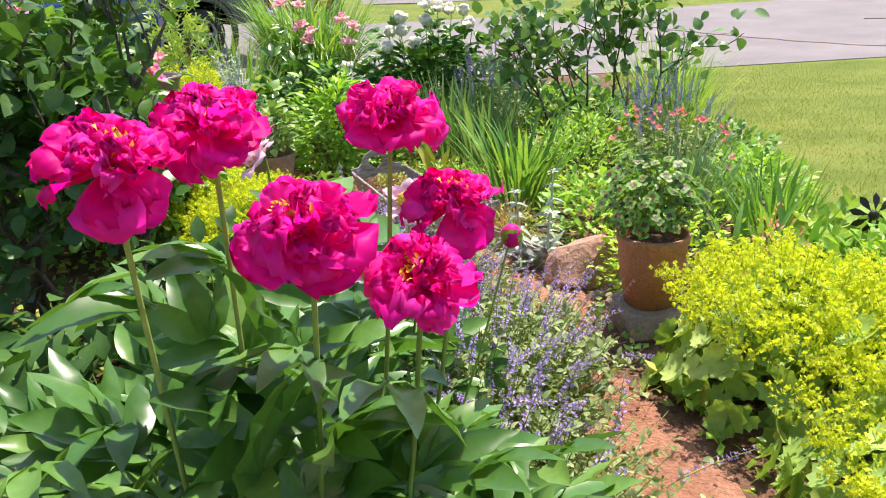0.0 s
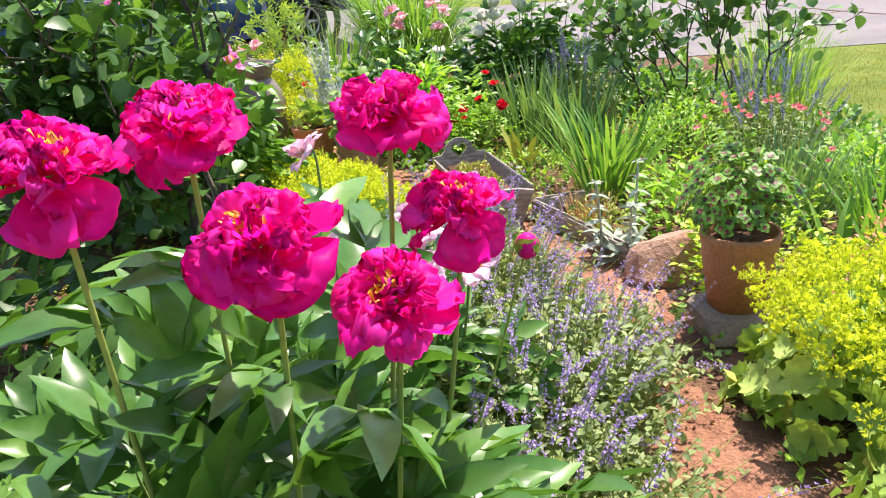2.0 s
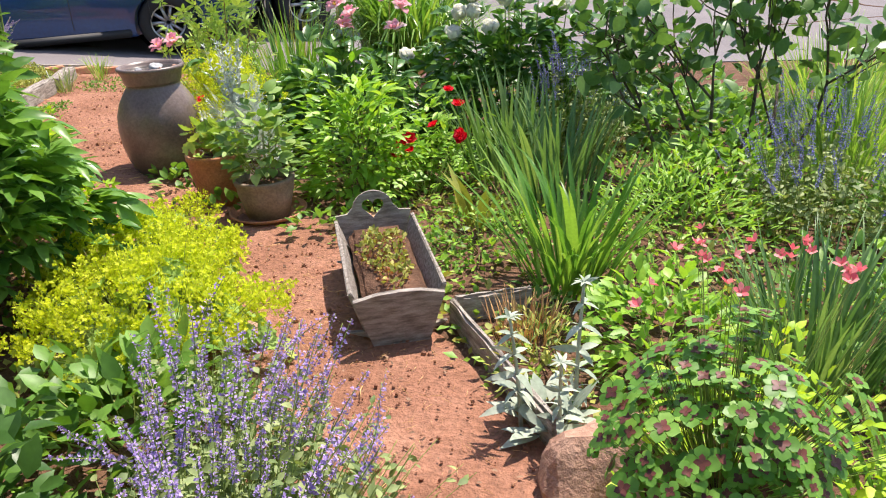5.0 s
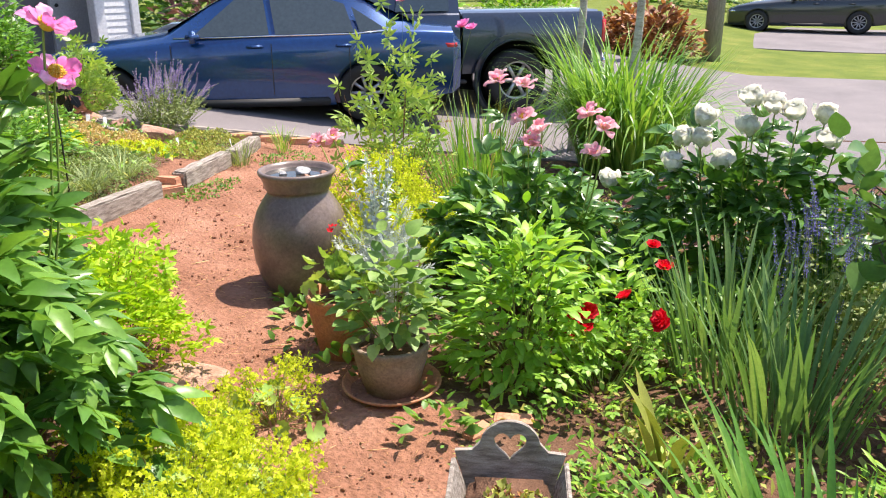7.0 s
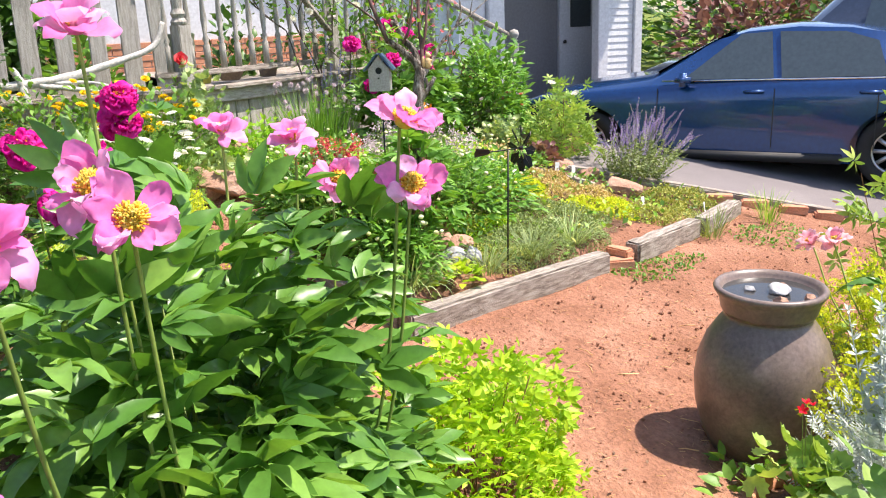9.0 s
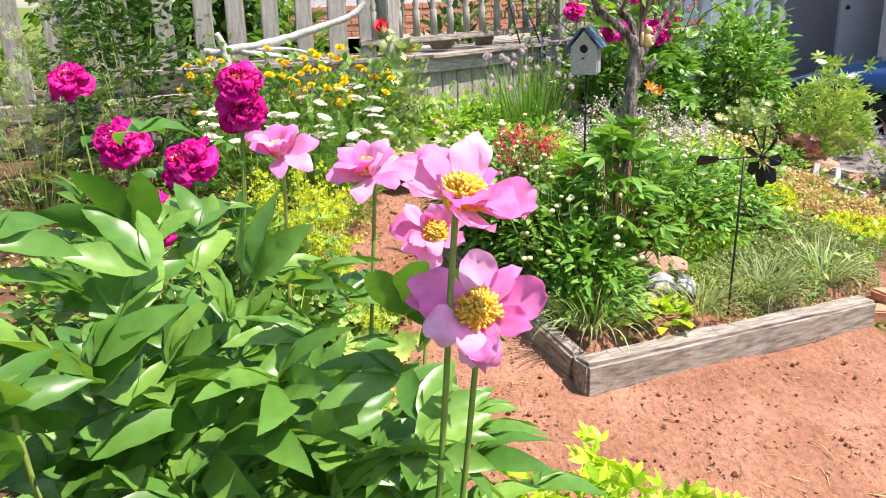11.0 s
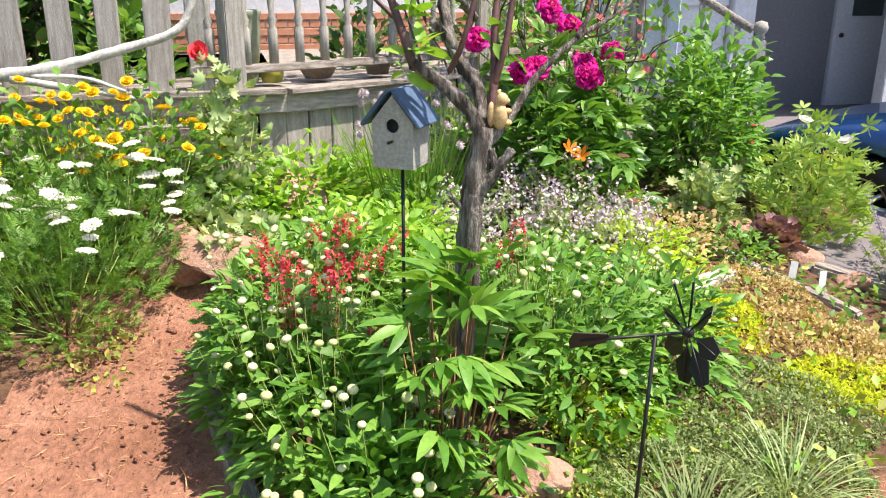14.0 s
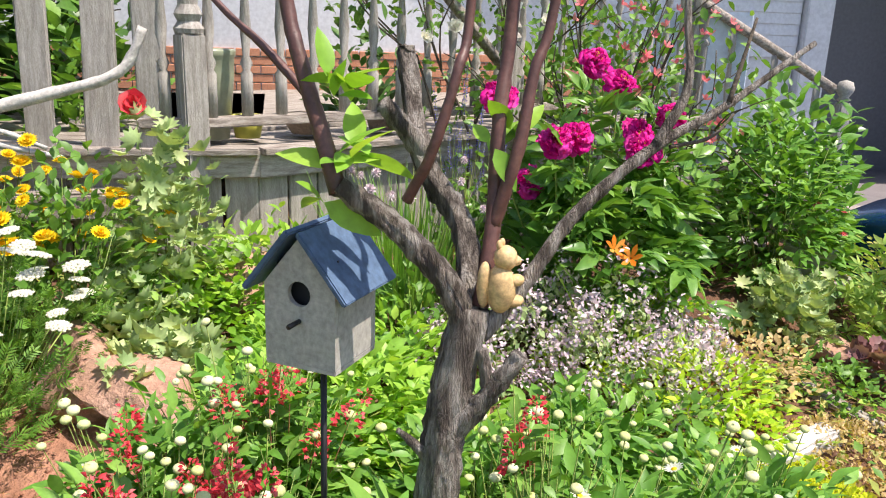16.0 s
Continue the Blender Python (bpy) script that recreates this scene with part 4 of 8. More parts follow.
def pickup(x, y, z, rz):
    """A crew-cab pickup seen from its side; the rear wheel at 0, the nose at -5."""
    car = thing("pickup_truck", "dark blue-grey pickup truck parked on the drive", "truck", x, y, z, rz)

    def sec(hw, sill, belt, roof, rw):
        return [(hw * 0.6, sill), (hw * 0.95, sill), (hw, sill + 0.2), (hw, belt - 0.3), (hw * 0.99, belt - 0.08), (hw * 0.96, belt), (rw + (hw * 0.95 - rw) * 0.9, belt + 0.02), (rw, roof - 0.06), (rw * 0.85, roof), (0, roof)]

    st = [(-4.6, sec(0.9, 0.45, 1.05, 1.1, 0.8)), (-4.4, sec(0.98, 0.42, 1.12, 1.18, 0.85)), (-3.2, sec(1.0, 0.42, 1.2, 1.27, 0.9)), (-2.6, sec(1.0, 0.42, 1.25, 1.85, 0.74)), (-2.2, sec(1.0, 0.42, 1.25, 1.92, 0.74)),
          (-1.0, sec(1.0, 0.42, 1.25, 1.9, 0.74)), (-0.78, sec(1.0, 0.42, 1.25, 1.86, 0.74))]
    bed = [(-0.74, sec(1.0, 0.5, 1.25, 1.29, 0.93)), (1.18, sec(1.0, 0.52, 1.25, 1.29, 0.93)), (1.22, sec(0.97, 0.55, 1.23, 1.26, 0.9))]
    for nm, s, at in (("cab", st, [(-3.55, 0.4)]), ("cargo_bed", bed, [(0, 0.4)])):
        me = cut_wheels(Build().add(loft(s)).mesh(nm, DARKCAR), [DARKCAR], at, 0.52, 0.95)
        for f in me.polygons:
            f.use_smooth = True
        me.set_sharp_from_angle(angle=radians(28))
        part(nm, me, DARKCAR, car)
    for px in (0, -3.55):
        for s in (1, -1):
            wheel(car, px, s * 0.86, 0.40, 0.40, s, spokes=6, wide=0.28)
            part("arch_liner", moved(lathe([(0.50, -0.12), (0.50, 0.1), (0, 0.1)], 24), pose(px, s * 0.62, 0.4, 90 * s, 0, 0)), PLASTIC, car)
            part("arch_flare", moved(lathe([(0.52, -0.05), (0.52, 0.03), (0.60, 0.03), (0.60, -0.05)], 40), pose(px, s * 0.99, 0.42, 90 * s, 0, 0)), DARKCAR, car)
    for s in (1, -1):
        for a, b in ((-2.45, -1.7), (-1.62, -0.92)):
            part("side_window", window_panel([(a, s * 0.95, 1.3), (b, s * 0.95, 1.3), (b, s * 0.80, 1.78), (a + 0.1, s * 0.80, 1.78)]), CARGLASS, car, "tinted side window", smooth=False)
        part("running_board", moved(pair_of(box(2.2, 0.12, 0.05, bevel=0.01)), pose(-1.8, s * 0.98, 0.38)), PLASTIC, car)
        part("tail_lamp", moved(rounded(0.1, 0.2, 0.36), pose(1.2, s * 0.9, 1.02)), TAILRED, car, "red tail lamp")
    part("rear_bumper", moved(rounded(0.18, 1.8, 0.2), pose(1.28, 0, 0.62)), CHROME, car)
    return car


CAR_RZ = math.degrees(math.atan2(0.57, 0.82))
ux, uy = 0.82, 0.57
sedan("blue_car", -4.55 - 2.85 * ux - 0.92 * uy, 10.68 - 2.85 * uy + 0.92 * ux, 0.03, CAR_RZ, BLUECAR, "metallic blue four-door saloon car parked on the drive")
pickup(-3.75 - 0.9 * 0.6, 13.0 + 0.9 * 0.8, -0.1, 40)
sedan("grey_car", -2.7, 31.0, -0.03, 4, GREYCAR, "charcoal grey car parked far off by the road")


# ---- pots, urn, planters ----
def pot(x, y, rim, hh, foot, mat, label, z=None, wall=0.016, lip=0.03, category="flower pot"):
    p = thing("flower_pot", label, category, x, y, z)
    prof = [(0, 0), (foot, 0), (foot + (rim - foot) * 0.8, hh * 0.8 - lip), (rim * 0.95, hh - lip - 0.01), (rim, hh - lip), (rim * 1.015, hh - 0.008), (rim, hh), (rim - wall, hh), (rim - wall * 1.4, hh - 0.05)]
    part("body", lathe(prof, 40), mat, p)
    part("soil", lathe([(rim - wall * 1.2, hh - 0.045), (rim * 0.5, hh - 0.03), (0, hh - 0.028)], 24), MULCH, p)
    return p


pot(0.85, 2.97, 0.145, 0.31, 0.105, TERRACOTTA, "terracotta pot of four-leaf shamrock standing on a stone block", z=0.07)
rock(0.84, 2.95, 0.42, 0.36, 0.22, 5, OLDCLAY, 20, label="dark weathered stone block under the terracotta pot")
pot(-1.20, 5.58, 0.165, 0.225, 0.115, OLDCLAY, "brown aged clay pot in a saucer", z=-0.085)
saucer = thing("plant_saucer", "wide terracotta saucer under the clay pot", "saucer", -1.20, 5.58, -0.10)
part("dish", lathe([(0, 0.0), (0.16, 0.0), (0.205, 0.05), (0.215, 0.052), (0.215, 0.044), (0.17, 0.012), (0, 0.012)][::-1], 40), TERRACOTTA, saucer)
pot(-1.58, 5.77, 0.16, 0.31, 0.105, TERRACOTTA, "terracotta pot with a weathered rim beside the urn")

urn = thing("bird_bath", "brown stoneware urn with a water bowl on top", "bird bath", -2.21, 6.31)
part("jar", lathe([(0, 0), (0.175, 0), (0.195, 0.02), (0.232, 0.10), (0.256, 0.20), (0.264, 0.30), (0.255, 0.39), (0.228, 0.47), (0.192, 0.53), (0.166, 0.565), (0.162, 0.58), (0.17, 0.592)], 56), STONEWARE, urn)
part("bowl", lathe([(0.13, 0.575), (0.168, 0.582), (0.178, 0.60), (0.186, 0.64), (0.198, 0.662), (0.207, 0.672), (0.209, 0.684), (0.203, 0.692), (0.19, 0.692), (0.182, 0.676), (0.165, 0.65), (0.12, 0.63), (0, 0.62)], 56), STONEWARE, urn, "brown glazed bowl")
part("water", lathe([(0.178, 0.664), (0.1, 0.664), (0, 0.664)], 40), WATER, urn, "still water")
for k, (px, py, s) in enumerate(((0.03, 0.02, 0.1), (-0.06, -0.05, 0.06), (0.1, -0.06, 0.07), (0.14, 0.05, 0.06), (-0.02, 0.1, 0.05))):
    r = rock_mesh("pebble", s, s * 0.8, s * 0.7, 40 + k, GREYSTONE if k < 2 else SANDSTONE)
    r.parent = urn
    r.matrix_basis = pose(px, py, 0.652)

# cradle planter with a heart cut out of its headboard
cradle = thing("cradle_planter", "weathered wooden cradle planter with a heart cut-out", "planter", -0.25, 4.60, -0.085, 22)


def board(outline, thick, hole=None):
    """An upright board (x across, z up) from its outline, with a hole."""
    bm = bmesh.new()
    loops = [outline] + ([hole] if hole else [])
    for lp in loops:
        vs = [bm.verts.new((x, 0, z)) for x, z in lp]
        for i in range(len(vs)):
            bm.edges.new((vs[i], vs[(i + 1) % len(vs)]))
    bmesh.ops.triangle_fill(bm, use_beauty=True, edges=bm.edges[:], normal=(0, -1, 0))
    r = bmesh.ops.extrude_face_region(bm, geom=bm.faces[:])
    bmesh.ops.translate(bm, vec=(0, thick, 0), verts=[v for v in r["geom"] if isinstance(v, bmesh.types.BMVert)])
    bmesh.ops.recalc_face_normals(bm, faces=bm.faces)
    return bm


heart = [(0.045 * math.sin(a) ** 3 * 1.15, 0.262 + 0.0032 * (13 * math.cos(a) - 5 * math.cos(2 * a) - 2 * math.cos(3 * a) - math.cos(4 * a))) for a in np.linspace(0, 2 * math.pi, 28, endpoint=False)]
head = [(-0.12, 0.05), (0.12, 0.05), (0.175, 0.235), (0.12, 0.24)] + [(0.095 * math.cos(a) + 0.0, 0.255 + 0.085 * math.sin(a)) for a in np.linspace(0.15, math.pi - 0.15, 12)] + [(-0.12, 0.24), (-0.175, 0.235)]
foot = [(-0.10, -0.005), (0.10, -0.005), (0.17, 0.225), (0.08, 0.245), (0.0, 0.25), (-0.08, 0.245), (-0.17, 0.225)]
part("headboard", board(head, 0.02, heart), OLDWOOD, cradle, "headboard with a heart cut-out", smooth=False, at=pose(0, 0.385, 0.02, -8))
part("footboard", board(foot, 0.02), OLDWOOD, cradle, smooth=False, at=pose(0, -0.40, 0.005, 8))
for s in (1, -1):
    part("side_board", box(0.018, 0.78, 0.18, bevel=0.004, rough=0.001, cuts=4), OLDWOOD, cradle, smooth=False, at=pose(s * 0.125, 0, 0.075, 0, s * 17, 0))
    rocker = [(0.19 * q, 0.03 + 0.05 * q * q) for q in np.linspace(-1, 1, 11)] + [(0.14 * q, 0.075 + 0.015 * (1 - q * q)) for q in np.linspace(1, -1, 9)]
    part("rocker", board(rocker, 0.022), OLDWOOD, cradle, smooth=False, at=pose(0, s * 0.34, -0.02))
part("soil", moved(pair_of(box(0.25, 0.76, 0.09, bevel=0.02, rough=0.004, cuts=8)), pose(0, 0, 0.11)), MULCH, cradle)

# low frame of boards beside the cradle
wood_beam("board", (0.06, 4.42), (0.52, 3.62), 0.03, 0.13, "low weathered board edging the herb patch", "board", seed=11, group="herb patch boards")
wood_beam("board", (0.06, 4.42), (0.36, 4.56), 0.03, 0.13, "low weathered board edging the herb patch", "board", seed=12, group="herb patch boards")
rock(0.70, 3.50, 0.46, 0.38, 0.37, 3, label="large red sandstone boulder beside the pot", rz=30, sink=0.06)
rock(0.54, 3.16, 0.22, 0.2, 0.12, 9, rz=70, sink=0.04)
rock(-1.95, 5.12, 0.42, 0.30, 0.14, 14, rz=30, label="flat red sandstone rock under the lime shrub")
rock(-0.72, 4.22, 0.34, 0.28, 0.05, 15, rz=10, label="flat stepping stone sunk in the path")
rock(-1.7, 4.62, 0.3, 0.26, 0.10, 16, rz=50)
for k, (x, y, s, m) in enumerate(((-4.22, 5.72, 0.26, None), (-4.40, 6.02, 0.2, None), (-4.30, 6.10, 0.22, None), (-4.16, 5.95, 0.2, GREYSTONE), (-4.12, 6.08, 0.2, GREYSTONE), (-4.05, 5.86, 0.12, None),
                                 (-5.98, 4.83, 0.52, None), (-5.72, 5.06, 0.42, None), (-5.55, 5.25, 0.28, None), (-5.9, 6.75, 0.24, None), (-6.68, 5.36, 0.52, None), (-6.5, 7.35, 0.2, None),
                                 (-6.35, 7.9, 0.3, None), (-6.0, 8.1, 0.26, None), (-5.75, 8.2, 0.24, None), (-5.25, 8.15, 0.34, None))):
    rock(x, y, s * 1.1, s * 0.85, s * 0.62, 60 + k, m, 37 * k, label="" if m is None else "pale grey streaked stone at the foot of the tree")


# ---- bird house, weather vane, spinner, figurine ----
bh = thing("bird_house", "grey bird house with a blue roof on a metal stake", "bird house", -4.43, 5.685, None, 90 - 31)
z0 = float(land(-4.43, 5.685))
gz = 1.295 - z0
w = 0.058
gable = [(-w, 0), (w, 0), (w, 0.115), (0, 0.185), (-w, 0.115)]
hole = [(0.0185 * math.cos(a), 0.105 + 0.0185 * math.sin(a)) for a in np.linspace(0, 2 * math.pi, 20, endpoint=False)]
part("front_wall", board(gable, 0.008, hole), HOUSEPAINT, bh, smooth=False, at=pose(0, -0.058, gz))
part("back_wall", board(gable, 0.008), HOUSEPAINT, bh, smooth=False, at=pose(0, 0.05, gz))
for s in (1, -1):
    part("side_wall", box(0.008, 0.102, 0.115, bevel=0.001), HOUSEPAINT, bh, smooth=False, at=pose(s * (w - 0.004), 0, gz))
    part("roof_board", moved(pair_of(box(0.118, 0.15, 0.009, bevel=0.002)), pose(s * 0.042, 0, gz + 0.148, 0, s * 50.5, 0)), BLUEROOF, bh, "blue painted roof board", smooth=False)
part("floor", box(0.116, 0.116, 0.008, bevel=0.001), HOUSEPAINT, bh, smooth=False, at=pose(0, 0, gz - 0.008))
# dark sheet behind the hole, standing in for the shade within
part("dark_inside", box(0.1, 0.004, 0.15, bevel=0), PLASTIC, bh, smooth=False, at=pose(0, -0.035, gz + 0.005))
part("perch", tube([(0, -0.055, gz + 0.065), (0, -0.085, gz + 0.065)], 0.0035, 0.004, 8), BLACKMETAL, bh)
part("stake", tube([(0, 0, -0.05), (0, 0, gz * 0.5), (0.003, 0, gz)], 0.005, 0.005, 6), BLACKMETAL, bh)

bodyv = Build()
for c, s in (((0, 0, 0.03), (0.026, 0.024, 0.042)), ((0.004, 0.004, 0.082), (0.02, 0.02, 0.021)), ((0.014, 0.016, 0.077), (0.011, 0.012, 0.009)), ((-0.004, -0.004, 0.103), (0.005, 0.006, 0.009)), ((-0.008, 0.01, 0.103), (0.005, 0.006, 0.009)),
             ((0.02, 0.015, 0.045), (0.012, 0.016, 0.010)), ((-0.022, -0.016, 0.035), (0.012, 0.014, 0.04)), ((0.012, 0.02, 0.008), (0.018, 0.02, 0.012))):
    ang = np.linspace(-math.pi / 2, math.pi / 2, 10)
    v, t = lathe([(math.cos(a), math.sin(a)) for a in ang], 14)
    bodyv.add((v * s + c, t))
fig_mesh = bodyv.mesh("squirrel_figurine", FIGURINE)
fig = tagged(new("squirrel_figurine", fig_mesh), "small cream resin squirrel figurine perched in the tree fork", "figurine")
fig.matrix_basis = pose(-4.31, 5.925, 1.405, 0, 0, 45) @ Matrix.Scale(0.82, 4)

vane = thing("weather_vane", "black metal miniature windmill on a thin pole", "weather vane", -3.965, 6.235)
vz = 0.945 - float(land(-3.965, 6.235))
part("pole", tube([(0.03, -0.035, -0.05), (0.012, -0.015, vz * 0.5), (0, 0, vz)], 0.005, 0.005, 8), BLACKMETAL, vane)
part("shaft", tube([(0, -0.19, vz), (0, 0.09, vz)], 0.004, 0.004, 8), BLACKMETAL, vane)
part("tail", board([(-0.05, -0.026), (0.035, -0.016), (0.045, 0), (0.035, 0.016), (-0.05, 0.03), (-0.058, 0.0)], 0.003), BLACKMETAL, vane, smooth=False, at=pose(0.0, -0.16, vz, 0, 0, 90) @ pose(0, 0, 0, 25))
kite = [(0, 0.035), (0.012, 0.06), (0.03, 0.085), (0.014, 0.135), (-0.014, 0.135), (-0.03, 0.085), (-0.012, 0.06)]
for k in range(8):
    m = pose(0, 0.085, vz, 0, 45 * k + 180, 0)
    part("spoke", tube([(0, 0, 0), (0, 0, 0.13)], 0.0022, 0.0022, 5), BLACKMETAL, vane, at=m)
    part("blade", board(kite, 0.002), BLACKMETAL, vane, smooth=False, at=m @ pose(0, 0.002, 0, 0, 0, -29))
part("hub", lathe([(0, -0.012), (0.012, -0.01), (0.014, 0.0), (0.01, 0.012), (0, 0.014)], 12), BLACKMETAL, vane, at=pose(0, 0.085, vz, 90))

spin = thing("garden_spinner", "black metal daisy-shaped spinner on a rod among the foliage", "garden spinner", 1.74, 3.0)
sz = 0.43
part("rod", tube([(0, 0, -0.05), (0.0, 0, sz)], 0.006, 0.006, 6), BLACKMETAL, spin)
for k in range(8):
    part("blade", moved(leaf(0.42, 3, 0.1, 0.05, 0.65), Matrix.Scale(0.075, 4)), BLACKMETAL, spin, at=pose(0, -0.02, sz, 0, 45 * k + 10, 0) @ pose(0, 0, 0.02, 65, 0, 0))
part("hub", lathe([(0, -0.01), (0.02, -0.008), (0.02, 0.008), (0, 0.012)], 12), BLACKMETAL, spin, at=pose(0, -0.02, sz, 90))

# pots and bowls on the deck and in the rockery
pot(-7.25, 5.10, 0.13, 0.42, 0.09, OLIVEGLAZE, "tall olive glazed pot on the deck", z=DECK_Z - 0.10)
pot(-7.30, 5.27, 0.075, 0.11, 0.06, YELLOWPOT, "small yellow-green pot on the deck", z=DECK_Z - 0.10)
pot(-7.5, 5.55, 0.12, 0.10, 0.08, OLDCLAY, "low brown bowl planter on the deck", z=DECK_Z - 0.10)
pot(-7.7, 5.95, 0.09, 0.12, 0.07, OLDCLAY, "small brown pot on the deck", z=DECK_Z - 0.10)
pot(-8.85, 8.77, 0.11, 0.2, 0.08, TERRACOTTA, "terracotta pot on the porch stair", z=0.92)
pot(-6.95, 8.2, 0.14, 0.15, 0.10, CONCRETE, "round grey stone planter in the rockery")
pot(-7.15, 8.25, 0.14, 0.26, 0.10, OLIVEGLAZE, "grey-green pot of mixed flowers")
for k, (x, y) in enumerate(((-5.68, 7.80), (-5.60, 7.92), (-4.75, 7.95), (-4.6, 8.45))):
    tag = part("plant_label", pair_of(box(0.035, 0.004, 0.13, bevel=0.001)), WHITEPLASTIC, smooth=False)
    tag.matrix_basis = pose(x, y, float(land(x, y)) - 0.02, -12, 4, 60 + 20 * k)
    tagged(tag, "small white plastic plant label stuck in the soil", "plant label", "plant labels")


# ---- poles and far things ----
pole = thing("utility_pole", "grey wooden utility pole on the verge", "pole", -2.55, 21.6)
part("shaft", tube([(0, 0, -0.2), (0.02, 0, 3), (0.03, 0, 9)], 0.20, 0.14, 14, 0.02), CREOSOTE, pole)
for x, y in ((-1.72, 11.35), (-2.5, 11.9)):
    t = thing("slender_tree_trunk", "pale bare slender tree trunk among tall grass", "tree", x, y)
    part("trunk", tube(spine([(0, 0, -0.05), (0.02, 0, 0.9), (0.06, 0.02, 1.8), (0.05, 0.02, 3.2)]), 0.055, 0.035, 10, 0.05), BIRCH, t)


# ---- plant tools ----
def fan(parts, spread, scale_side=0.8, base=None, gap=0.0):
    """A compound leaf: leaflets spread like fingers from one point."""
    base = base or leaf()
    out = []
    for k in range(parts):
        a = -spread + 2 * spread * k / (parts - 1) if parts > 1 else 0
        s = scale_side + (1 - scale_side) * math.cos(a)
        out.append(moved(base, pose(0, gap * math.cos(a), -0.05 * abs(a), 0, 18 * a, -math.degrees(a)) @ Matrix.Scale(s, 4)))
    return join(*out)


def pinnate(pairs, base, terminal=1.0):
    """A compound leaf with leaflets in pairs along a midrib of length 1."""
    out = [moved(base, pose(0, 0.62, -0.05) @ Matrix.Scale(0.45 * terminal, 4))]
    for k in range(pairs):
        u = 0.2 + 0.45 * k / max(1, pairs - 1)
        for s in (1, -1):
            out.append(moved(base, pose(0, u, -0.03, 0, 0, s * 58) @ Matrix.Scale(0.40, 4)))
    out.append(tube([(0, 0, 0), (0, 0.65, -0.04)], 0.012, 0.008, 3))
    return join(*out)


def lobed(lobes=9, dish=0.25, notch=0.12):
    """A round, pleated, scalloped leaf of radius about 1, its stalk at the origin."""
    v, t = [(0, 0, 0)], []
    n = lobes * 2
    for k in range(n + 1):
        a = math.radians(-160 + 320 * k / n)
        r = 1.0 - notch * (k % 2 == 0) * 1.6
        v.append((r * 0.55 * math.sin(a), r * 0.55 * math.cos(a), dish * 0.3 + 0.07 * (k % 2)))
        v.append((r * math.sin(a), r * math.cos(a), dish * 0.75 + 0.10 * (k % 2)))
    for k in range(n):
        a, b = 1 + 2 * k, 3 + 2 * k
        t += [(0, b, a), (a, b, a + 1), (b, b + 1, a + 1)]
    return np.array(v, float), np.array(t)


def dome(n, rx, ry, hh, z0=0.0, shell=0.55, up=0.35, wild=0.5, low=0.0):
    """Places on and inside a mound, with directions that lean outwards."""
    az = rng.uniform(0, 2 * np.pi, n)
    cz = rng.uniform(low, 1, n)
    s = np.sqrt(1 - cz ** 2)
    d = np.stack([s * np.cos(az), s * np.sin(az), cz], 1)
    r = shell + (1 - shell) * rng.random(n) ** 0.6
    lump = 1 + 0.16 * np.sin(az * 3 + cz * 5) + 0.10 * np.sin(az * 7 - cz * 9)
    p = d * r[:, None] * lump[:, None] * (rx, ry, hh - z0) + (0, 0, z0)
    way = unit(d * (1, 1, 0.5) + rng.normal(0, wild, (n, 3)) * (1, 1, 0.6) + (0, 0, up))
    return p, way


def leaves(tmpls, p, way, size, vary=0.3, tilt=0.5):
    """Leaves of several shapes on given places."""
    out = []
    pick = rng.integers(0, len(tmpls), len(p))
    for k, tm in enumerate(tmpls):
        m = pick == k
        if m.any():
            n = m.sum()
            out.append(scatter(tm, p[m], frames_of(way[m], rng.normal(0, tilt, n)), size * rng.uniform(1 - vary, 1 + vary, n)))
    return join(*out)


def mound(name, label, cat, x, y, rx, ry, hh, n, size, tmpls, mat, z0=0.03, shell=0.5, up=0.3, wild=0.5, stems=14, stem_mat=None, tilt=0.5, rz=0, group="", low=0.0, z=None, vary=0.3):
    """A leafy plant: a heap of leaves on a few stems."""
    e = thing(name, label, cat, x, y, z, rz, group)
    p, way = dome(n, rx, ry, hh, z0, shell, up, wild, low)
    part("foliage", Build().add(leaves(tmpls, p, way, size, vary, tilt)), mat, e, kind="stuff")
    if stems:
        q = p[rng.integers(0, n, stems)] * (0.9, 0.9, 0.92)
        part("stem_mass", Build().add(stalks(q * (0.22, 0.22, 0), q, 0.0035)), stem_mat or STEM, e, kind="stuff")
    return e


L_PEONY = [fan(3, 0.75, 0.85, leaf(0.38, 6, 0.22, d, 0.45, 0.012)) for d in (0.15, 0.35, 0.55)] + [fan(5, 1.1, 0.75, leaf(0.32, 6, 0.22, 0.3, 0.45, 0.01))]
L_OVAL = [leaf(0.55, 2, 0.12, d, 0.45) for d in (0.1, 0.3)]
L_BROAD = [leaf(0.72, 4, 0.10, d, 0.40) for d in (0.1, 0.35)]
L_NARROW = [leaf(0.22, 2, 0.15, d, 0.5) for d in (0.1, 0.3)]
L_LANCE = [leaf(0.36, 3, 0.12, d, 0.42) for d in (0.15, 0.4)]
L_TINY = [leaf(0.6, 1, 0.1, 0.1)]
L_LOBED = [lobed(9), lobed(8, 0.4), lobed(10, 0.55, 0.09)]
L_POPPY = [lobed(9, 0.55, 0.22), lobed(8, 0.75, 0.25), pinnate(3, leaf(0.6, 3, 0.3, 0.3, 0.45, 0.02))]
L_FERN = [pinnate(4, leaf(0.28, 1, 0.1, 0.1)), pinnate(5, leaf(0.2, 1, 0.1, 0.1))]
L_ROSE = [pinnate(2, leaf(0.62, 2, 0.1, 0.15), 1.0)]


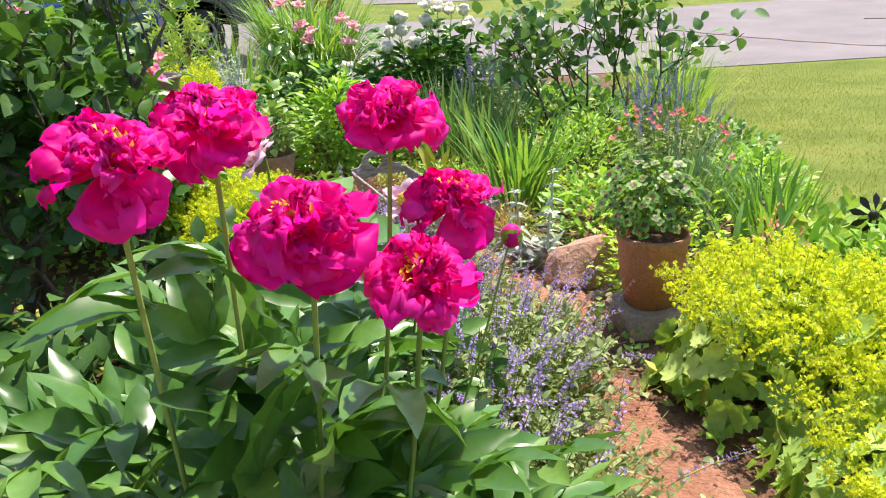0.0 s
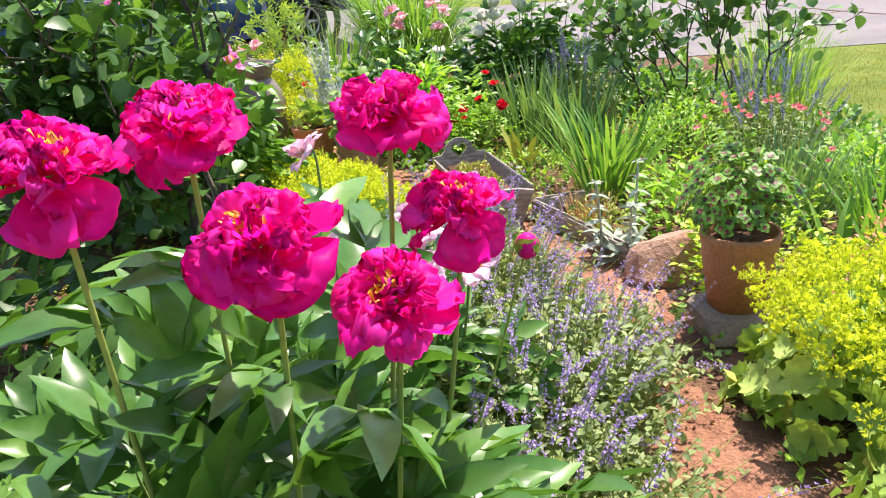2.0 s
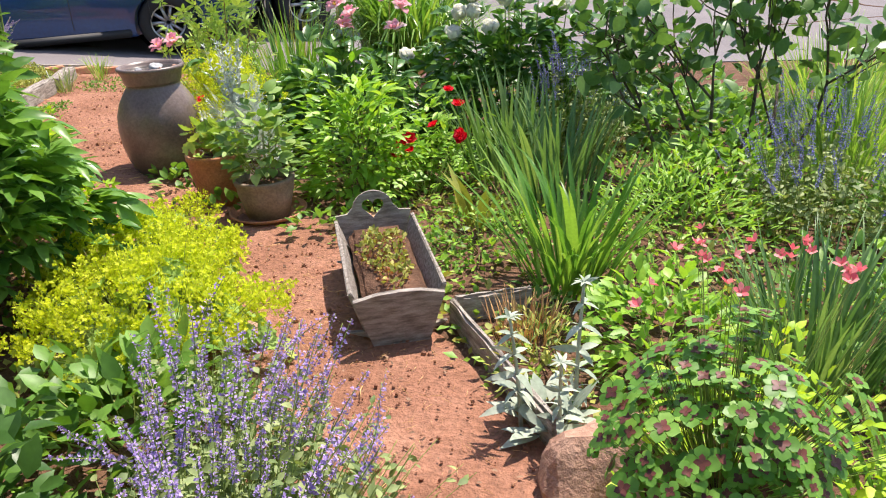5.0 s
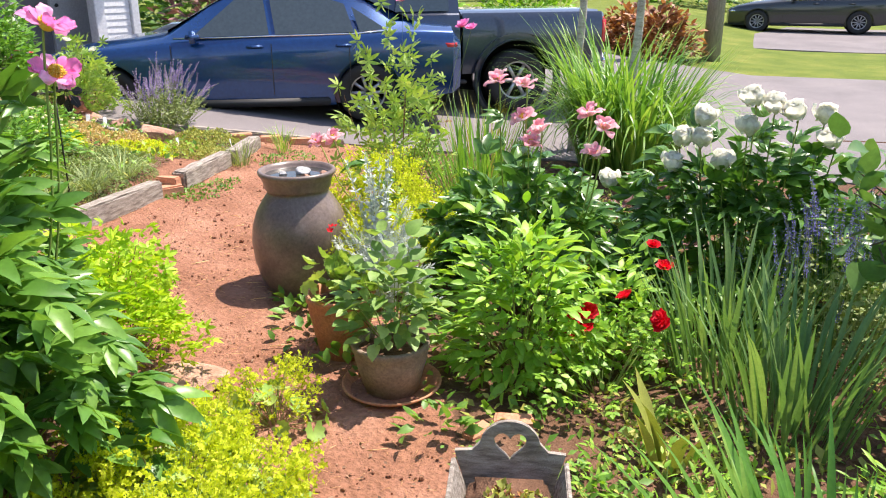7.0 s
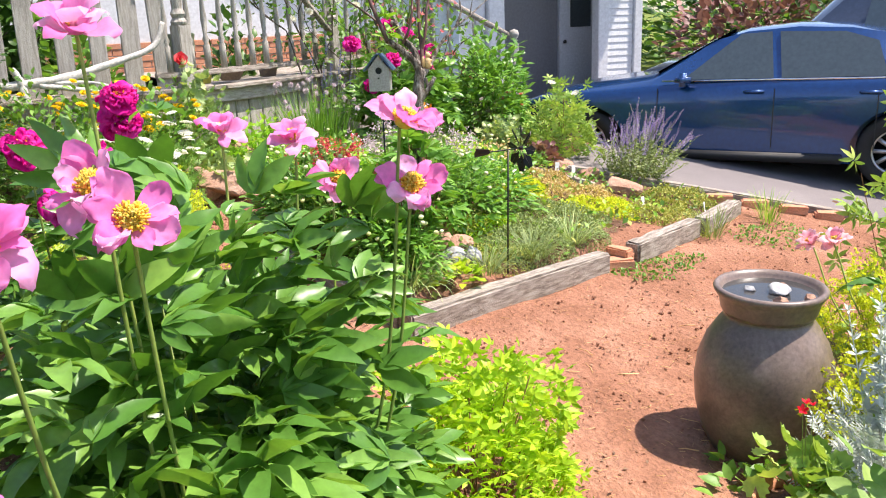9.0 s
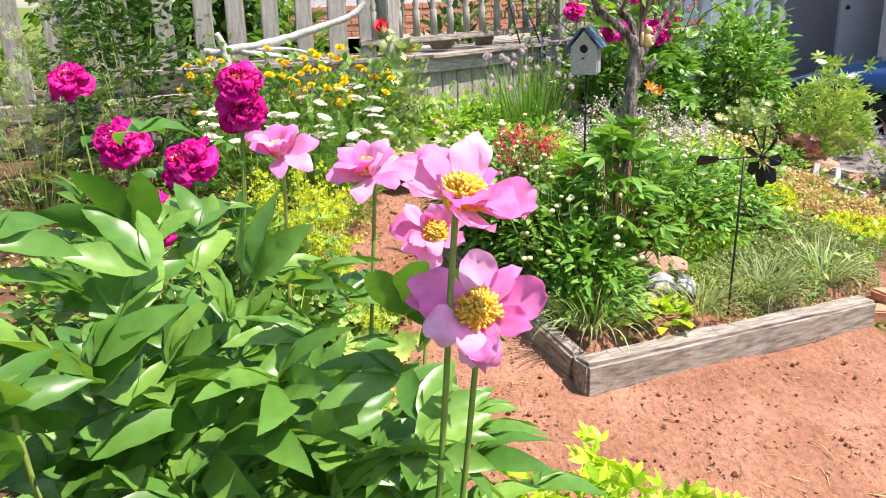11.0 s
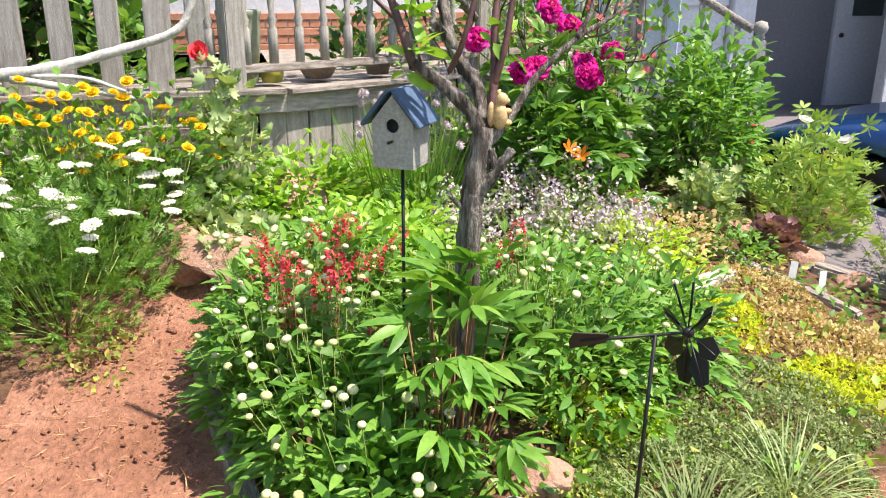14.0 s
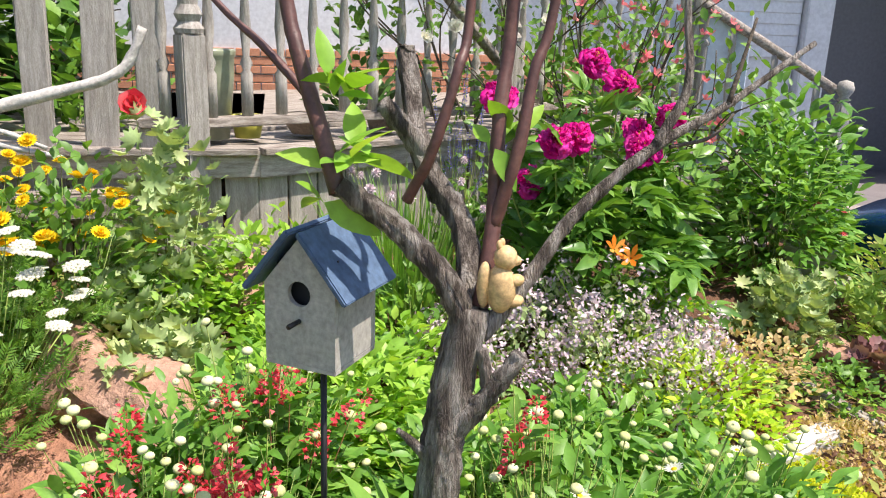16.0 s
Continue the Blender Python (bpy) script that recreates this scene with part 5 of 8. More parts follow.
def double_flower(seed, r=0.075, dense=34):
    """A ragged double peony head: wide guard petals, ruffled inner ones and golden stamens among them. Returns petals and stamens."""
    q = np.random.default_rng(seed)
    pet, st = [], []

    def ring(count, lift, spread, lo, hi, w0, w1, cup, curl, frill, notch, up):
        for k in range(count):
            tm = petal(q.uniform(w0, w1), q.uniform(*cup), q.uniform(*curl), frill, seed * 97 + k + int(lift * 7 + 200), notch * q.uniform(0.3, 1.2), 7, 9)
            a = k * 137.5 + q.normal(0, 12)
            pet.append(moved(tm, pose(0, 0, up * r, 0, 0, a) @ pose(0, r * 0.10, 0, lift + q.normal(0, spread), q.normal(0, 20), 0) @ Matrix.Scale(r * q.uniform(lo, hi), 4)))

    ring(9, -18, 16, 1.15, 1.5, 0.65, 0.95, (0.1, 0.4), (-0.1, 0.5), 0.06, 0.3, 0.0)
    ring(14, 12, 15, 0.95, 1.4, 0.42, 0.75, (0.15, 0.45), (0.0, 0.6), 0.075, 0.35, 0.05)
    ring(int(dense * 0.5), 38, 15, 0.8, 1.15, 0.34, 0.62, (0.15, 0.5), (0.0, 0.6), 0.09, 0.4, 0.1)
    ring(int(dense * 0.36), 62, 15, 0.62, 1.0, 0.26, 0.5, (0.2, 0.5), (0.0, 0.5), 0.10, 0.4, 0.14)
    turn = q.uniform(0, 2 * math.pi)
    for k in range(30):
        a, rad = turn + q.normal(0, 1.0), r * q.uniform(0.05, 0.40)
        st.append(moved(petal(0.26, 0.3, 0.2, 0.08, k, us=3, vs=3), pose(rad * math.cos(a), rad * math.sin(a), r * 0.42, 60 + q.normal(0, 18), 0, math.degrees(a)) @ Matrix.Scale(r * 0.36, 4)))
    worn = pose(0, 0, 0, 0, 0, math.degrees(turn)) @ Matrix.Diagonal((q.uniform(0.88, 0.98), q.uniform(1.0, 1.12), q.uniform(0.85, 1.0), 1))
    return moved(join(*pet), worn), moved(join(*st), worn)


def globe_flower(seed, r=0.07):
    """A ball of incurved petals over a collar of wider ones."""
    q = np.random.default_rng(seed)
    pet = []
    for k in range(64):
        u = k / 64
        lat = -35 + 120 * u ** 0.8
        tm = petal(q.uniform(0.75, 1.05), q.uniform(0.5, 0.9), -0.15, 0.05, seed * 50 + k, 0.12, 5, 5)
        m = pose(0, 0, r * 0.55, 0, 0, k * 137.5) @ pose(0, 0, 0, lat, 0, 0) @ pose(0, r * 0.55, 0, 68 + q.normal(0, 12), 0, 0) @ pose(0, -r * 0.25, 0)
        pet.append(moved(tm, m @ Matrix.Scale(r * q.uniform(0.75, 1.0), 4)))
    return join(*pet), moved(ball(r * 0.2, 6), pose(0, 0, r * 0.5))


def single_flower(seed, r=0.075, count=12, lift=16):
    """An open single peony: one or two rings of broad petals round a boss of golden stamens."""
    q = np.random.default_rng(seed)
    pet, st = [], []
    for k in range(count):
        a = k * 137.5 + q.normal(0, 9)
        tm = petal(q.uniform(0.42, 0.75), q.uniform(0.2, 0.5), q.uniform(-0.1, 0.45), 0.04, seed * 20 + k, 0.18 * q.random(), 7, 7)
        pet.append(moved(tm, pose(0, 0, 0.002 * (k % 2), 0, 0, a) @ pose(0, r * 0.1, 0, lift + q.normal(0, 20), q.normal(0, 14), 0) @ Matrix.Scale(r * q.uniform(0.75, 1.2), 4)))
    n = 300
    a, el = q.uniform(0, 2 * np.pi, n), q.uniform(0.35, 1.5, n)
    d = np.stack([np.cos(el) * np.cos(a), np.cos(el) * np.sin(a), np.sin(el)], 1)
    st.append(scatter(tube([(0, 0, 0), (0, 0.7, 0), (0, 1, 0)], 0.022, 0.075, 4), d * r * 0.05, frames_of(d), r * q.uniform(0.26, 0.40, n)))
    st.append(moved(ball(r * 0.30, 9, 0.75), pose(0, 0, r * 0.05)))
    return join(*pet), join(*st)


def half_shut_flower(seed, r=0.07):
    """A cup of upright petals with a little gold in it."""
    q = np.random.default_rng(seed)
    pet = []
    for k in range(12):
        a = k * 137.5
        pet.append(moved(petal(q.uniform(0.5, 0.75), 0.35, 0.3, 0.03, seed * 20 + k, 0.06, 6, 5), pose(0, 0, 0, 0, 0, a) @ pose(0, r * 0.12, 0, 12 + (k % 3) * 26 + q.normal(0, 8), q.normal(0, 8), 0) @ Matrix.Scale(r * q.uniform(0.85, 1.1), 4)))
    n = 60
    a, el = q.uniform(0, 2 * np.pi, n), q.uniform(0.8, 1.5, n)
    d = np.stack([np.cos(el) * np.cos(a), np.cos(el) * np.sin(a), np.sin(el)], 1)
    return join(*pet), scatter(tube([(0, 0, 0), (0, 0.7, 0), (0, 1, 0)], 0.05, 0.13, 4), d * 0.004, frames_of(d), r * q.uniform(0.28, 0.42, n))


HEADS = {}


def flower_head(kind, parent, mat, at, label="", stamen=True):
    """A flower on its stem's end: petals, with the stamens under them."""
    if (kind, mat.name) not in HEADS:
        style, seed, r = kind
        pair = {"double": double_flower, "single": single_flower, "cup": half_shut_flower, "globe": globe_flower}[style](seed, r)
        HEADS[kind, mat.name] = (Build().add(pair[0]).mesh("flower", mat), Build().add(pair[1]).mesh("stamen_boss", STAMEN))
    pm, sm = HEADS[kind, mat.name]
    f = part("flower", pm, mat, parent, label, at=at)
    if stamen:
        part("stamen_boss", sm, STAMEN, f, "golden stamens")
    return f


def peony(label, x, y, rx, ry, hh, n, leaf_size, flowers, leaf_mat_, z0=0.12, stem=STEM, z=None, shell=0.45, group="peony bushes"):
    """A peony bush. flowers: (x, y, z, kind, material, lean azimuth, lean) in world places."""
    e = thing("peony_bush", label, "peony", x, y, z, group=group)
    o = np.array(e.matrix_basis.translation)
    p, way = dome(n, rx, ry, hh, z0, shell, 0.12, 0.45)
    part("foliage", Build().add(leaves(L_PEONY, p, way, leaf_size, 0.25, 0.45)), leaf_mat_, e, kind="stuff")
    q = p[rng.integers(0, n, 26)] * (0.85, 0.85, 0.9)
    part("leaf_stem_mass", Build().add(stalks(q * (0.2, 0.2, 0), q, 0.004)), stem, e, kind="stuff")
    collar = []
    for fx, fy, fz, kind, mat, az, lean in flowers:
        c = np.array((fx, fy, fz)) - o
        base = c * (0.25, 0.25, 0)
        m = pose(*c, 0, 0, az) @ pose(0, 0, 0, -lean) @ pose(0, 0, 0, 0, 0, rng.uniform(0, 360))
        out = np.array(m.to_3x3() @ Vector((0, 0, -1)))
        part("flower_stem", tube(spine([base, base + (c - base) * (0.75, 0.75, 0.55), c + out * 0.03, c], 5), 0.0045, 0.0036, 5), stem, e)
        flower_head(kind, e, mat, m, stamen=mat is not F_WHITE)
        for u in (0.62, 0.74, 0.85):
            a = rng.uniform(0, 6.28)
            collar.append((base + (c - base) * (0.9 * u, 0.9 * u, u), (math.cos(a), math.sin(a), 0.35)))
    if collar:
        part("stem_leaf_mass", Build().add(leaves(L_PEONY, np.array([k[0] for k in collar]), np.array([k[1] for k in collar]), leaf_size * 0.85, 0.25, 0.4)), leaf_mat_, e, kind="stuff")
    return e


def spike_mesh(name, seed, length, whorls, per, size, mat, gap_top=0.9, r0=0.014):
    """A flower spike: a stem with whorls of small florets."""
    q = np.random.default_rng(seed)
    b = Build()
    bend = q.normal(0, 0.10, 2) * length
    line = spine([(0, 0, 0), (bend[0] * 0.3, bend[1] * 0.3, length * 0.5), (bend[0], bend[1], length)], 5)
    b.add(tube(line, 0.0016, 0.0008, 4), 1)
    for k in range(whorls):
        u = (k + 0.5) / whorls
        c = line[min(len(line) - 1, int(u * (len(line) - 1)))] * (1, 1, 0) + (0, 0, u * length)
        r = r0 * (1 - 0.6 * u)
        a = q.uniform(0, 2 * np.pi, per)
        d = np.stack([np.cos(a), np.sin(a), q.uniform(-0.1, 0.9, per)], 1)
        b.add(scatter(leaf(0.7, 1, 0.25, 0.2), c + d * r * 0.3 + (0, 0, 1) * q.normal(0, 0.003, (per, 1)), frames_of(d, q.normal(0, 1, per)), size * q.uniform(0.7, 1.3, per) * (1 - 0.4 * u)), 0)
    return b.mesh(name, [mat, STEM])


NEPETA_SPIKES = [spike_mesh("flower_spike", k, 0.11 + 0.03 * k, 7 + k, 9, 0.0105, F_VIOLET) for k in range(4)]
SALVIA_SPIKES = [spike_mesh("flower_spike", 10 + k, 0.15 + 0.04 * k, 12 + k, 9, 0.009, F_BLUE, r0=0.01) for k in range(3)]
CORAL_SPIKES = [spike_mesh("flower_spike", 20 + k, 0.08 + 0.015 * k, 6, 10, 0.019, F_CORAL, r0=0.085) for k in range(3)]


def nepeta(label, x, y, rx, ry, hh, stems, spikes, lean=(0, 0), z=None, spike_set=None, leaf_m=None, name="catmint", cat="catmint", spread=0.75, leaf_size=0.025, pairs=13):
    """A haze of thin leafy stems that end in flower spikes."""
    e = thing(name, label, cat, x, y, z, group="flowering clumps")
    a, r = rng.uniform(0, 2 * np.pi, stems), np.sqrt(rng.random(stems))
    foot = np.stack([rx * r * np.cos(a) * 0.6, ry * r * np.sin(a) * 0.6, np.zeros(stems)], 1)
    tip = foot * (1 + spread) + np.stack([rng.normal(lean[0], 0.06, stems), rng.normal(lean[1], 0.06, stems), hh * (1 - 0.45 * r ** 2) * rng.uniform(0.6, 1.08, stems)], 1)
    b = Build().add(stalks(foot, tip, 0.0015), 1)
    u = rng.uniform(0.12, 0.98, (stems, pairs))
    mid = foot[:, None] + (tip - foot)[:, None] * u[..., None]
    mid = mid.reshape(-1, 3)
    d = rng.normal(0, 1, mid.shape) * (1, 1, 0.5) + (0, 0, 0.4)
    b.add(leaves(L_OVAL, mid, unit(d), leaf_size, 0.4, 0.6), 0)
    part("foliage", b, [leaf_m or G_GREY, STEM], e, kind="stuff")
    order = np.argsort(-tip[:, 2] + rng.normal(0, 0.12, stems))[:spikes]
    for k, i in enumerate(order):
        d = unit(tip[i] - foot[i])
        az = math.degrees(math.atan2(d[1], d[0]))
        tl = math.degrees(math.acos(min(1, d[2]))) * 1.3
        me = (spike_set or NEPETA_SPIKES)[k % len(spike_set or NEPETA_SPIKES)]
        part("flower_spike", me, None, e, at=pose(*(tip[i] - d * 0.03), 0, 0, az) @ pose(0, 0, 0, 0, tl) @ pose(0, 0, 0, 0, 0, rng.uniform(0, 360)) @ Matrix.Scale(rng.uniform(0.75, 1.25), 4))
    return e


FLORET = join(*[moved(leaf(0.75, 1, 0.1, 0.1), pose(0, 0, 0, 15, 0, 90 * k)) for k in range(4)])


def alchemilla(label, x, y, rx, ry, hh, n_leaf, sprays, rz=0, leaf_size=0.055, froth=0.02, z=None, lift=1.0, per=24, base=0.45):
    """Round pleated leaves facing out and up, plumes of tiny acid-yellow flowers above them."""
    e = thing("ladys_mantle", label, "lady's mantle", x, y, z, rz, "ladys mantle clumps")
    p, _ = dome(n_leaf, rx, ry, hh * 0.80, 0.02, 0.62, 0.25, 0.3)
    face = unit(p / (rx, ry, hh) * (1, 1, 0.55) + (0, 0, 0.35) + rng.normal(0, 0.28, p.shape))
    out = unit(p * (1, 1, 0) + rng.normal(0, 0.08, p.shape) + (0, 0, -0.05))
    side = unit(np.cross(out, face))
    rot = np.stack([side, np.cross(face, side), face], 2)
    size = leaf_size * rng.uniform(0.55, 1.15, n_leaf)
    pick = rng.integers(0, len(L_LOBED), n_leaf)
    b = Build()
    for k, tm in enumerate(L_LOBED):
        b.add(scatter(tm, p[pick == k], rot[pick == k], size[pick == k]), 0)
    b.add(stalks(p * (0.25, 0.25, 0), p, 0.0022), 1)
    part("foliage", b, [G_ALCH, STEM], e, kind="stuff")
    c, way = dome(sprays, rx * 1.02, ry * 1.02, hh * lift, hh * base, 0.78, 0.7, 0.4, 0.1)
    u = rng.uniform(-1, 1, (sprays, per, 1))
    off = way[:, None] * u * 0.045 + rng.normal(0, 1, (sprays, per, 3)) * 0.0145 * (1.15 - 0.6 * u)
    q = (c[:, None] + off).reshape(-1, 3)
    d = unit(rng.normal(0, 0.6, q.shape) + (0, 0, 0.7))
    f = Build().add(scatter(FLORET, q, frames_of(d, rng.uniform(0, 6, len(q)), (1, 0.3, 0)), froth * 0.46 * rng.uniform(0.6, 1.4, len(q))), 0)
    f.add(stalks(c * (0.4, 0.4, 0.2), c + way * 0.05, 0.0012), 1)
    part("flower_froth", f, [F_YELLOWGREEN, STEM], e, "frothy acid-yellow flowers", kind="stuff")
    return e


def strap_clump(name, label, cat, x, y, r, hh, n, width, mat, bend=0.5, spread=0.35, z=None, group="strap-leaved clumps", vary=0.35):
    """A tuft of strap leaves."""
    e = thing(name, label, cat, x, y, z, group=group)
    a = rng.uniform(0, 2 * np.pi, n)
    rr = np.sqrt(rng.random(n))
    p = np.stack([r * rr * np.cos(a) * 0.7, r * rr * np.sin(a) * 0.7, np.zeros(n)], 1)
    a2 = a + rng.normal(0, 0.5, n)
    d = unit(np.stack([np.cos(a2) * spread * (0.3 + rr), np.sin(a2) * spread * (0.3 + rr), np.ones(n)], 1))
    bl = [blade(width / hh, 7, bend * k) for k in (0.25, 0.7, 1.25)]
    pick = rng.integers(0, 3, n)
    b = Build()
    singly = n <= 100 and width >= 0.02
    shared = [Build().add(t).mesh("blade", mat) for t in bl] if singly else None
    for k in range(3):
        m = pick == k
        up = np.stack([-np.cos(a2[m]), -np.sin(a2[m]), np.full(m.sum(), 0.3)], 1)
        x_ = unit(np.cross(d[m], up))
        rot = np.stack([x_, d[m], np.cross(x_, d[m])], 2)
        size = hh * rng.uniform(1 - vary, 1 + vary * 0.5, m.sum())
        if singly:
            for c, r3, s in zip(p[m], rot, size):
                part("blade", shared[k], mat, e, at=Matrix.LocRotScale(c, Matrix(r3.tolist()), (s, s, s)))
        else:
            b.add(scatter(bl[k], p[m], rot, size))
    if not singly:
        part("foliage", b, mat, e, kind="stuff")
    return e


def branches(base, levels, spread, length, r, seed, up=0.6, kids=3, limit=99.0):
    """A branching skeleton: tubes and twig ends."""
    q = np.random.default_rng(seed)
    tubes, ends = [], []

    def grow(p, d, ln, rad, lv):
        mid = p + d * ln * 0.5 + q.normal(0, 0.06, 3) * ln
        end = p + d * ln + q.normal(0, 0.08, 3) * ln
        if math.hypot(end[0], end[1]) > limit:
            return
        tubes.append(tube(spine([p, mid, end], 2), rad, rad * 0.62, 5, 0.05, seed))
        if lv == 0:
            ends.append((mid, end))
            return
        for _ in range(kids):
            nd = unit(d + q.normal(0, spread, 3) + (0, 0, up * 0.3))
            grow(end if q.random() < 0.7 else mid, nd, ln * q.uniform(0.6, 0.85), rad * 0.6, lv - 1)
        ends.append((mid, end))

    for p, d in base:
        grow(np.array(p, float), unit(np.array(d, float)), length, r, levels)
    return join(*tubes), ends


def shrub(name, label, cat, x, y, base, levels, spread, length, r, seed, bark, tmpls, lmat, leaf_size, per=10, reach=0.14, z=None, up=0.6, kids=3, limit=99.0):
    """A woody shrub: stems, twigs and leaves on their ends."""
    e = thing(name, label, cat, x, y, z)
    wood, ends = branches(base, levels, spread, length, r, seed, up, kids, limit)
    part("branchwork", wood, bark, e, kind="stuff")
    a, b = np.array([m for m, _ in ends]), np.array([n for _, n in ends])
    u = rng.random((len(a), per, 1))
    p = (a[:, None] + (b - a)[:, None] * u * 1.15 + rng.normal(0, reach * 0.5, (len(a), per, 3))).reshape(-1, 3)
    d = unit(rng.normal(0, 0.7, p.shape) + (0, 0, 0.15))
    part("crown", Build().add(leaves(tmpls, p, d, leaf_size, 0.35, 0.7)), lmat, e, kind="stuff")
    return e


def blooms(e, places, tmpl, mats, size, stem_r=0.0018, name="flower", foot=0.35, up=(0, 0, 1), wild=0.35, stem=True):
    """Small flowers, each a part of its plant, on thin stems; places are local."""
    me = Build()
    for k, vt in enumerate(tmpl):
        me.add(vt, k)
    me = me.mesh(name, mats)
    places = np.asarray(places, float)
    for c in places:
        d = Vector((rng.normal(0, wild) + up[0], rng.normal(0, wild) + up[1], up[2])).normalized()
        part(name, me, None, e, at=Matrix.Translation(c) @ d.to_track_quat("Z", "Y").to_matrix().to_4x4() @ pose(0, 0, 0, 0, 0, rng.uniform(0, 360)) @ Matrix.Scale(size * rng.uniform(0.8, 1.2), 4))
    if stem and len(places):
        part("flower_stem_mass", Build().add(stalks(places * (foot, foot, 0.1), places, stem_r)), STEM, e, kind="stuff")


def ray_flower(petals, width, lift, layers=1, frill=0.02, seed=0):
    out = []
    for l in range(layers):
        for k in range(petals):
            out.append(moved(petal(width, 0.2, 0.05, frill, seed + k, 0.02, 4, 3), pose(0, 0, 0.05 * l, 0, 0, 360 / petals * (k + 0.5 * l)) @ pose(0, 0.05, 0, lift + 22 * l, 0, 0) @ Matrix.Scale(1 - 0.2 * l, 4)))
    return join(*out)


def ball(r=1.0, n=8, squash=1.0):
    return lathe([(r * math.cos(a), r * squash * math.sin(a)) for a in np.linspace(-math.pi / 2, math.pi / 2, n)], n + 2)


ROSE = ray_flower(7, 0.9, 25, 3, 0.06)
DAISY = ray_flower(14, 0.3, 12)
GOLD = ray_flower(18, 0.34, 12, 4)
LILY = ray_flower(6, 0.38, 30, 1, 0.02)
POPPY = ray_flower(5, 1.1, 40, 2, 0.06)
STAR = ray_flower(5, 0.55, 35)
UMBEL = join(*[moved(ball(0.13, 5, 0.6), pose(0.75 * math.sqrt(k / 40) * math.cos(k * 2.4), 0.75 * math.sqrt(k / 40) * math.sin(k * 2.4), 0.12 - 0.15 * k / 40)) for k in range(40)])
POM = join(ball(0.5, 7), *[moved(leaf(0.5, 2, 0.2, 0.1), pose(0, 0, 0, 0, 0, k * 137.5) @ pose(0, 0, 0, -60 + 150 * (k / 40), 0, 0) @ pose(0, 0.4, 0) @ Matrix.Scale(0.6, 4)) for k in range(40)])


def mat_plant(name, label, cat, x, y, rx, ry, hh, n, size, mat, tmpls=None, rz=0, group="low mats"):
    """A low mat of small leaves that follows the ground."""
    e = thing(name, label, cat, x, y, None, 0, group)
    a, r = rng.uniform(0, 2 * np.pi, n), np.sqrt(rng.random(n))
    c, s = math.cos(radians(rz)), math.sin(radians(rz))
    wob = 1 + 0.15 * np.sin(3 * a + x) + 0.1 * np.sin(5 * a + y)
    lx, ly = rx * r * wob * np.cos(a), ry * r * wob * np.sin(a)
    px, py = c * lx - s * ly, s * lx + c * ly
    pz = land(x + px, y + py) - float(land(x, y)) + hh * (1 - r ** 3) * (0.55 + 0.35 * np.sin(px * 17 + 1) * np.sin(py * 15)) * rng.uniform(0.5, 1.15, n)
    p = np.stack([px, py, pz], 1)
    d = unit(rng.normal(0, 0.7, (n, 3)) + (0, 0, 0.6))
    part("foliage", Build().add(leaves(tmpls or L_TINY, p, d, size, 0.4, 0.8)), mat, e, kind="stuff")
    return e, p


# ---- first bed: magenta peonies, catmint, lady's mantle ----
DB = [("double", k, 0.068) for k in (1, 2, 3)]
SG = [("single", k, 0.075) for k in (1, 2, 3)]
CP = [("cup", k, 0.075) for k in (1, 2)]
peony("peony bush with large magenta double flowers above glossy leaves", -0.34, 1.10, 0.54, 0.48, 0.98, 380, 0.145,
      [(-0.362, 0.844, 1.285, DB[0], F_MAGENTA, 205, 26), (-0.30, 1.028, 1.285, DB[1], F_MAGENTA, 190, 20), (-0.071, 1.163, 1.262, DB[1], F_MAGENTA, 185, 14),
       (-0.165, 0.878, 1.19, DB[2], F_MAGENTA, 160, 34), (0.017, 1.14, 1.125, DB[0], F_MAGENTA, 160, 22), (-0.031, 0.902, 1.108, ("double", 9, 0.064), F_MAGENTA, 175, 30)], G_PEONY, stem=STEM)
peony("peony bush with pale pink single flowers and yellow centres", -0.36, 2.10, 0.42, 0.42, 0.58, 150, 0.12,
      [(-0.06, 2.02, 0.68, SG[0], F_PALEPINK, 200, 45), (-0.19, 1.88, 0.71, SG[1], F_PALEPINK, 200, 50), (-0.22, 2.1, 0.74, SG[2], F_PALEPINK, 180, 45), (-0.1, 2.2, 0.80, SG[0], F_PALEPINK, 150, 40),
       (-0.42, 1.85, 0.80, CP[0], F_PALEPINK, 200, 40), (-0.5, 2.15, 0.95, CP[1], F_PALEPINK, 100, 40)], G_PEONY)
nepeta("sprawling catmint with violet-blue flower spikes", 0.06, 2.25, 0.48, 0.52, 0.44, 820, 62, (0.02, -0.03), leaf_size=0.03)
nepeta("thin catmint stems leaning out over the red path", 0.34, 2.62, 0.16, 0.28, 0.30, 90, 26, (0.08, 0.0), leaf_size=0.02)
nepeta("sprawling catmint with violet-blue flower spikes over the path", -0.16, 2.85, 0.38, 0.40, 0.50, 520, 85, (0.08, 0.05), leaf_size=0.028)
nepeta("catmint leaning over the path's edge", 0.12, 1.62, 0.40, 0.42, 0.36, 520, 36, (0.06, 0.0))
nepeta("catmint with a few violet spikes beside the path", -0.42, 3.35, 0.28, 0.26, 0.45, 130, 40, (0.03, 0.0))
alchemilla("lady's mantle with frothy yellow flowers beside the terracotta pot", 1.12, 2.36, 0.38, 0.36, 0.48, 230, 170, 0, 0.066, 0.019, per=32, base=0.66)
alchemilla("broad lady's mantle covered in yellow flowers", 1.52, 2.0, 0.46, 0.48, 0.52, 240, 270, 0, 0.066, 0.019, per=32, base=0.5)
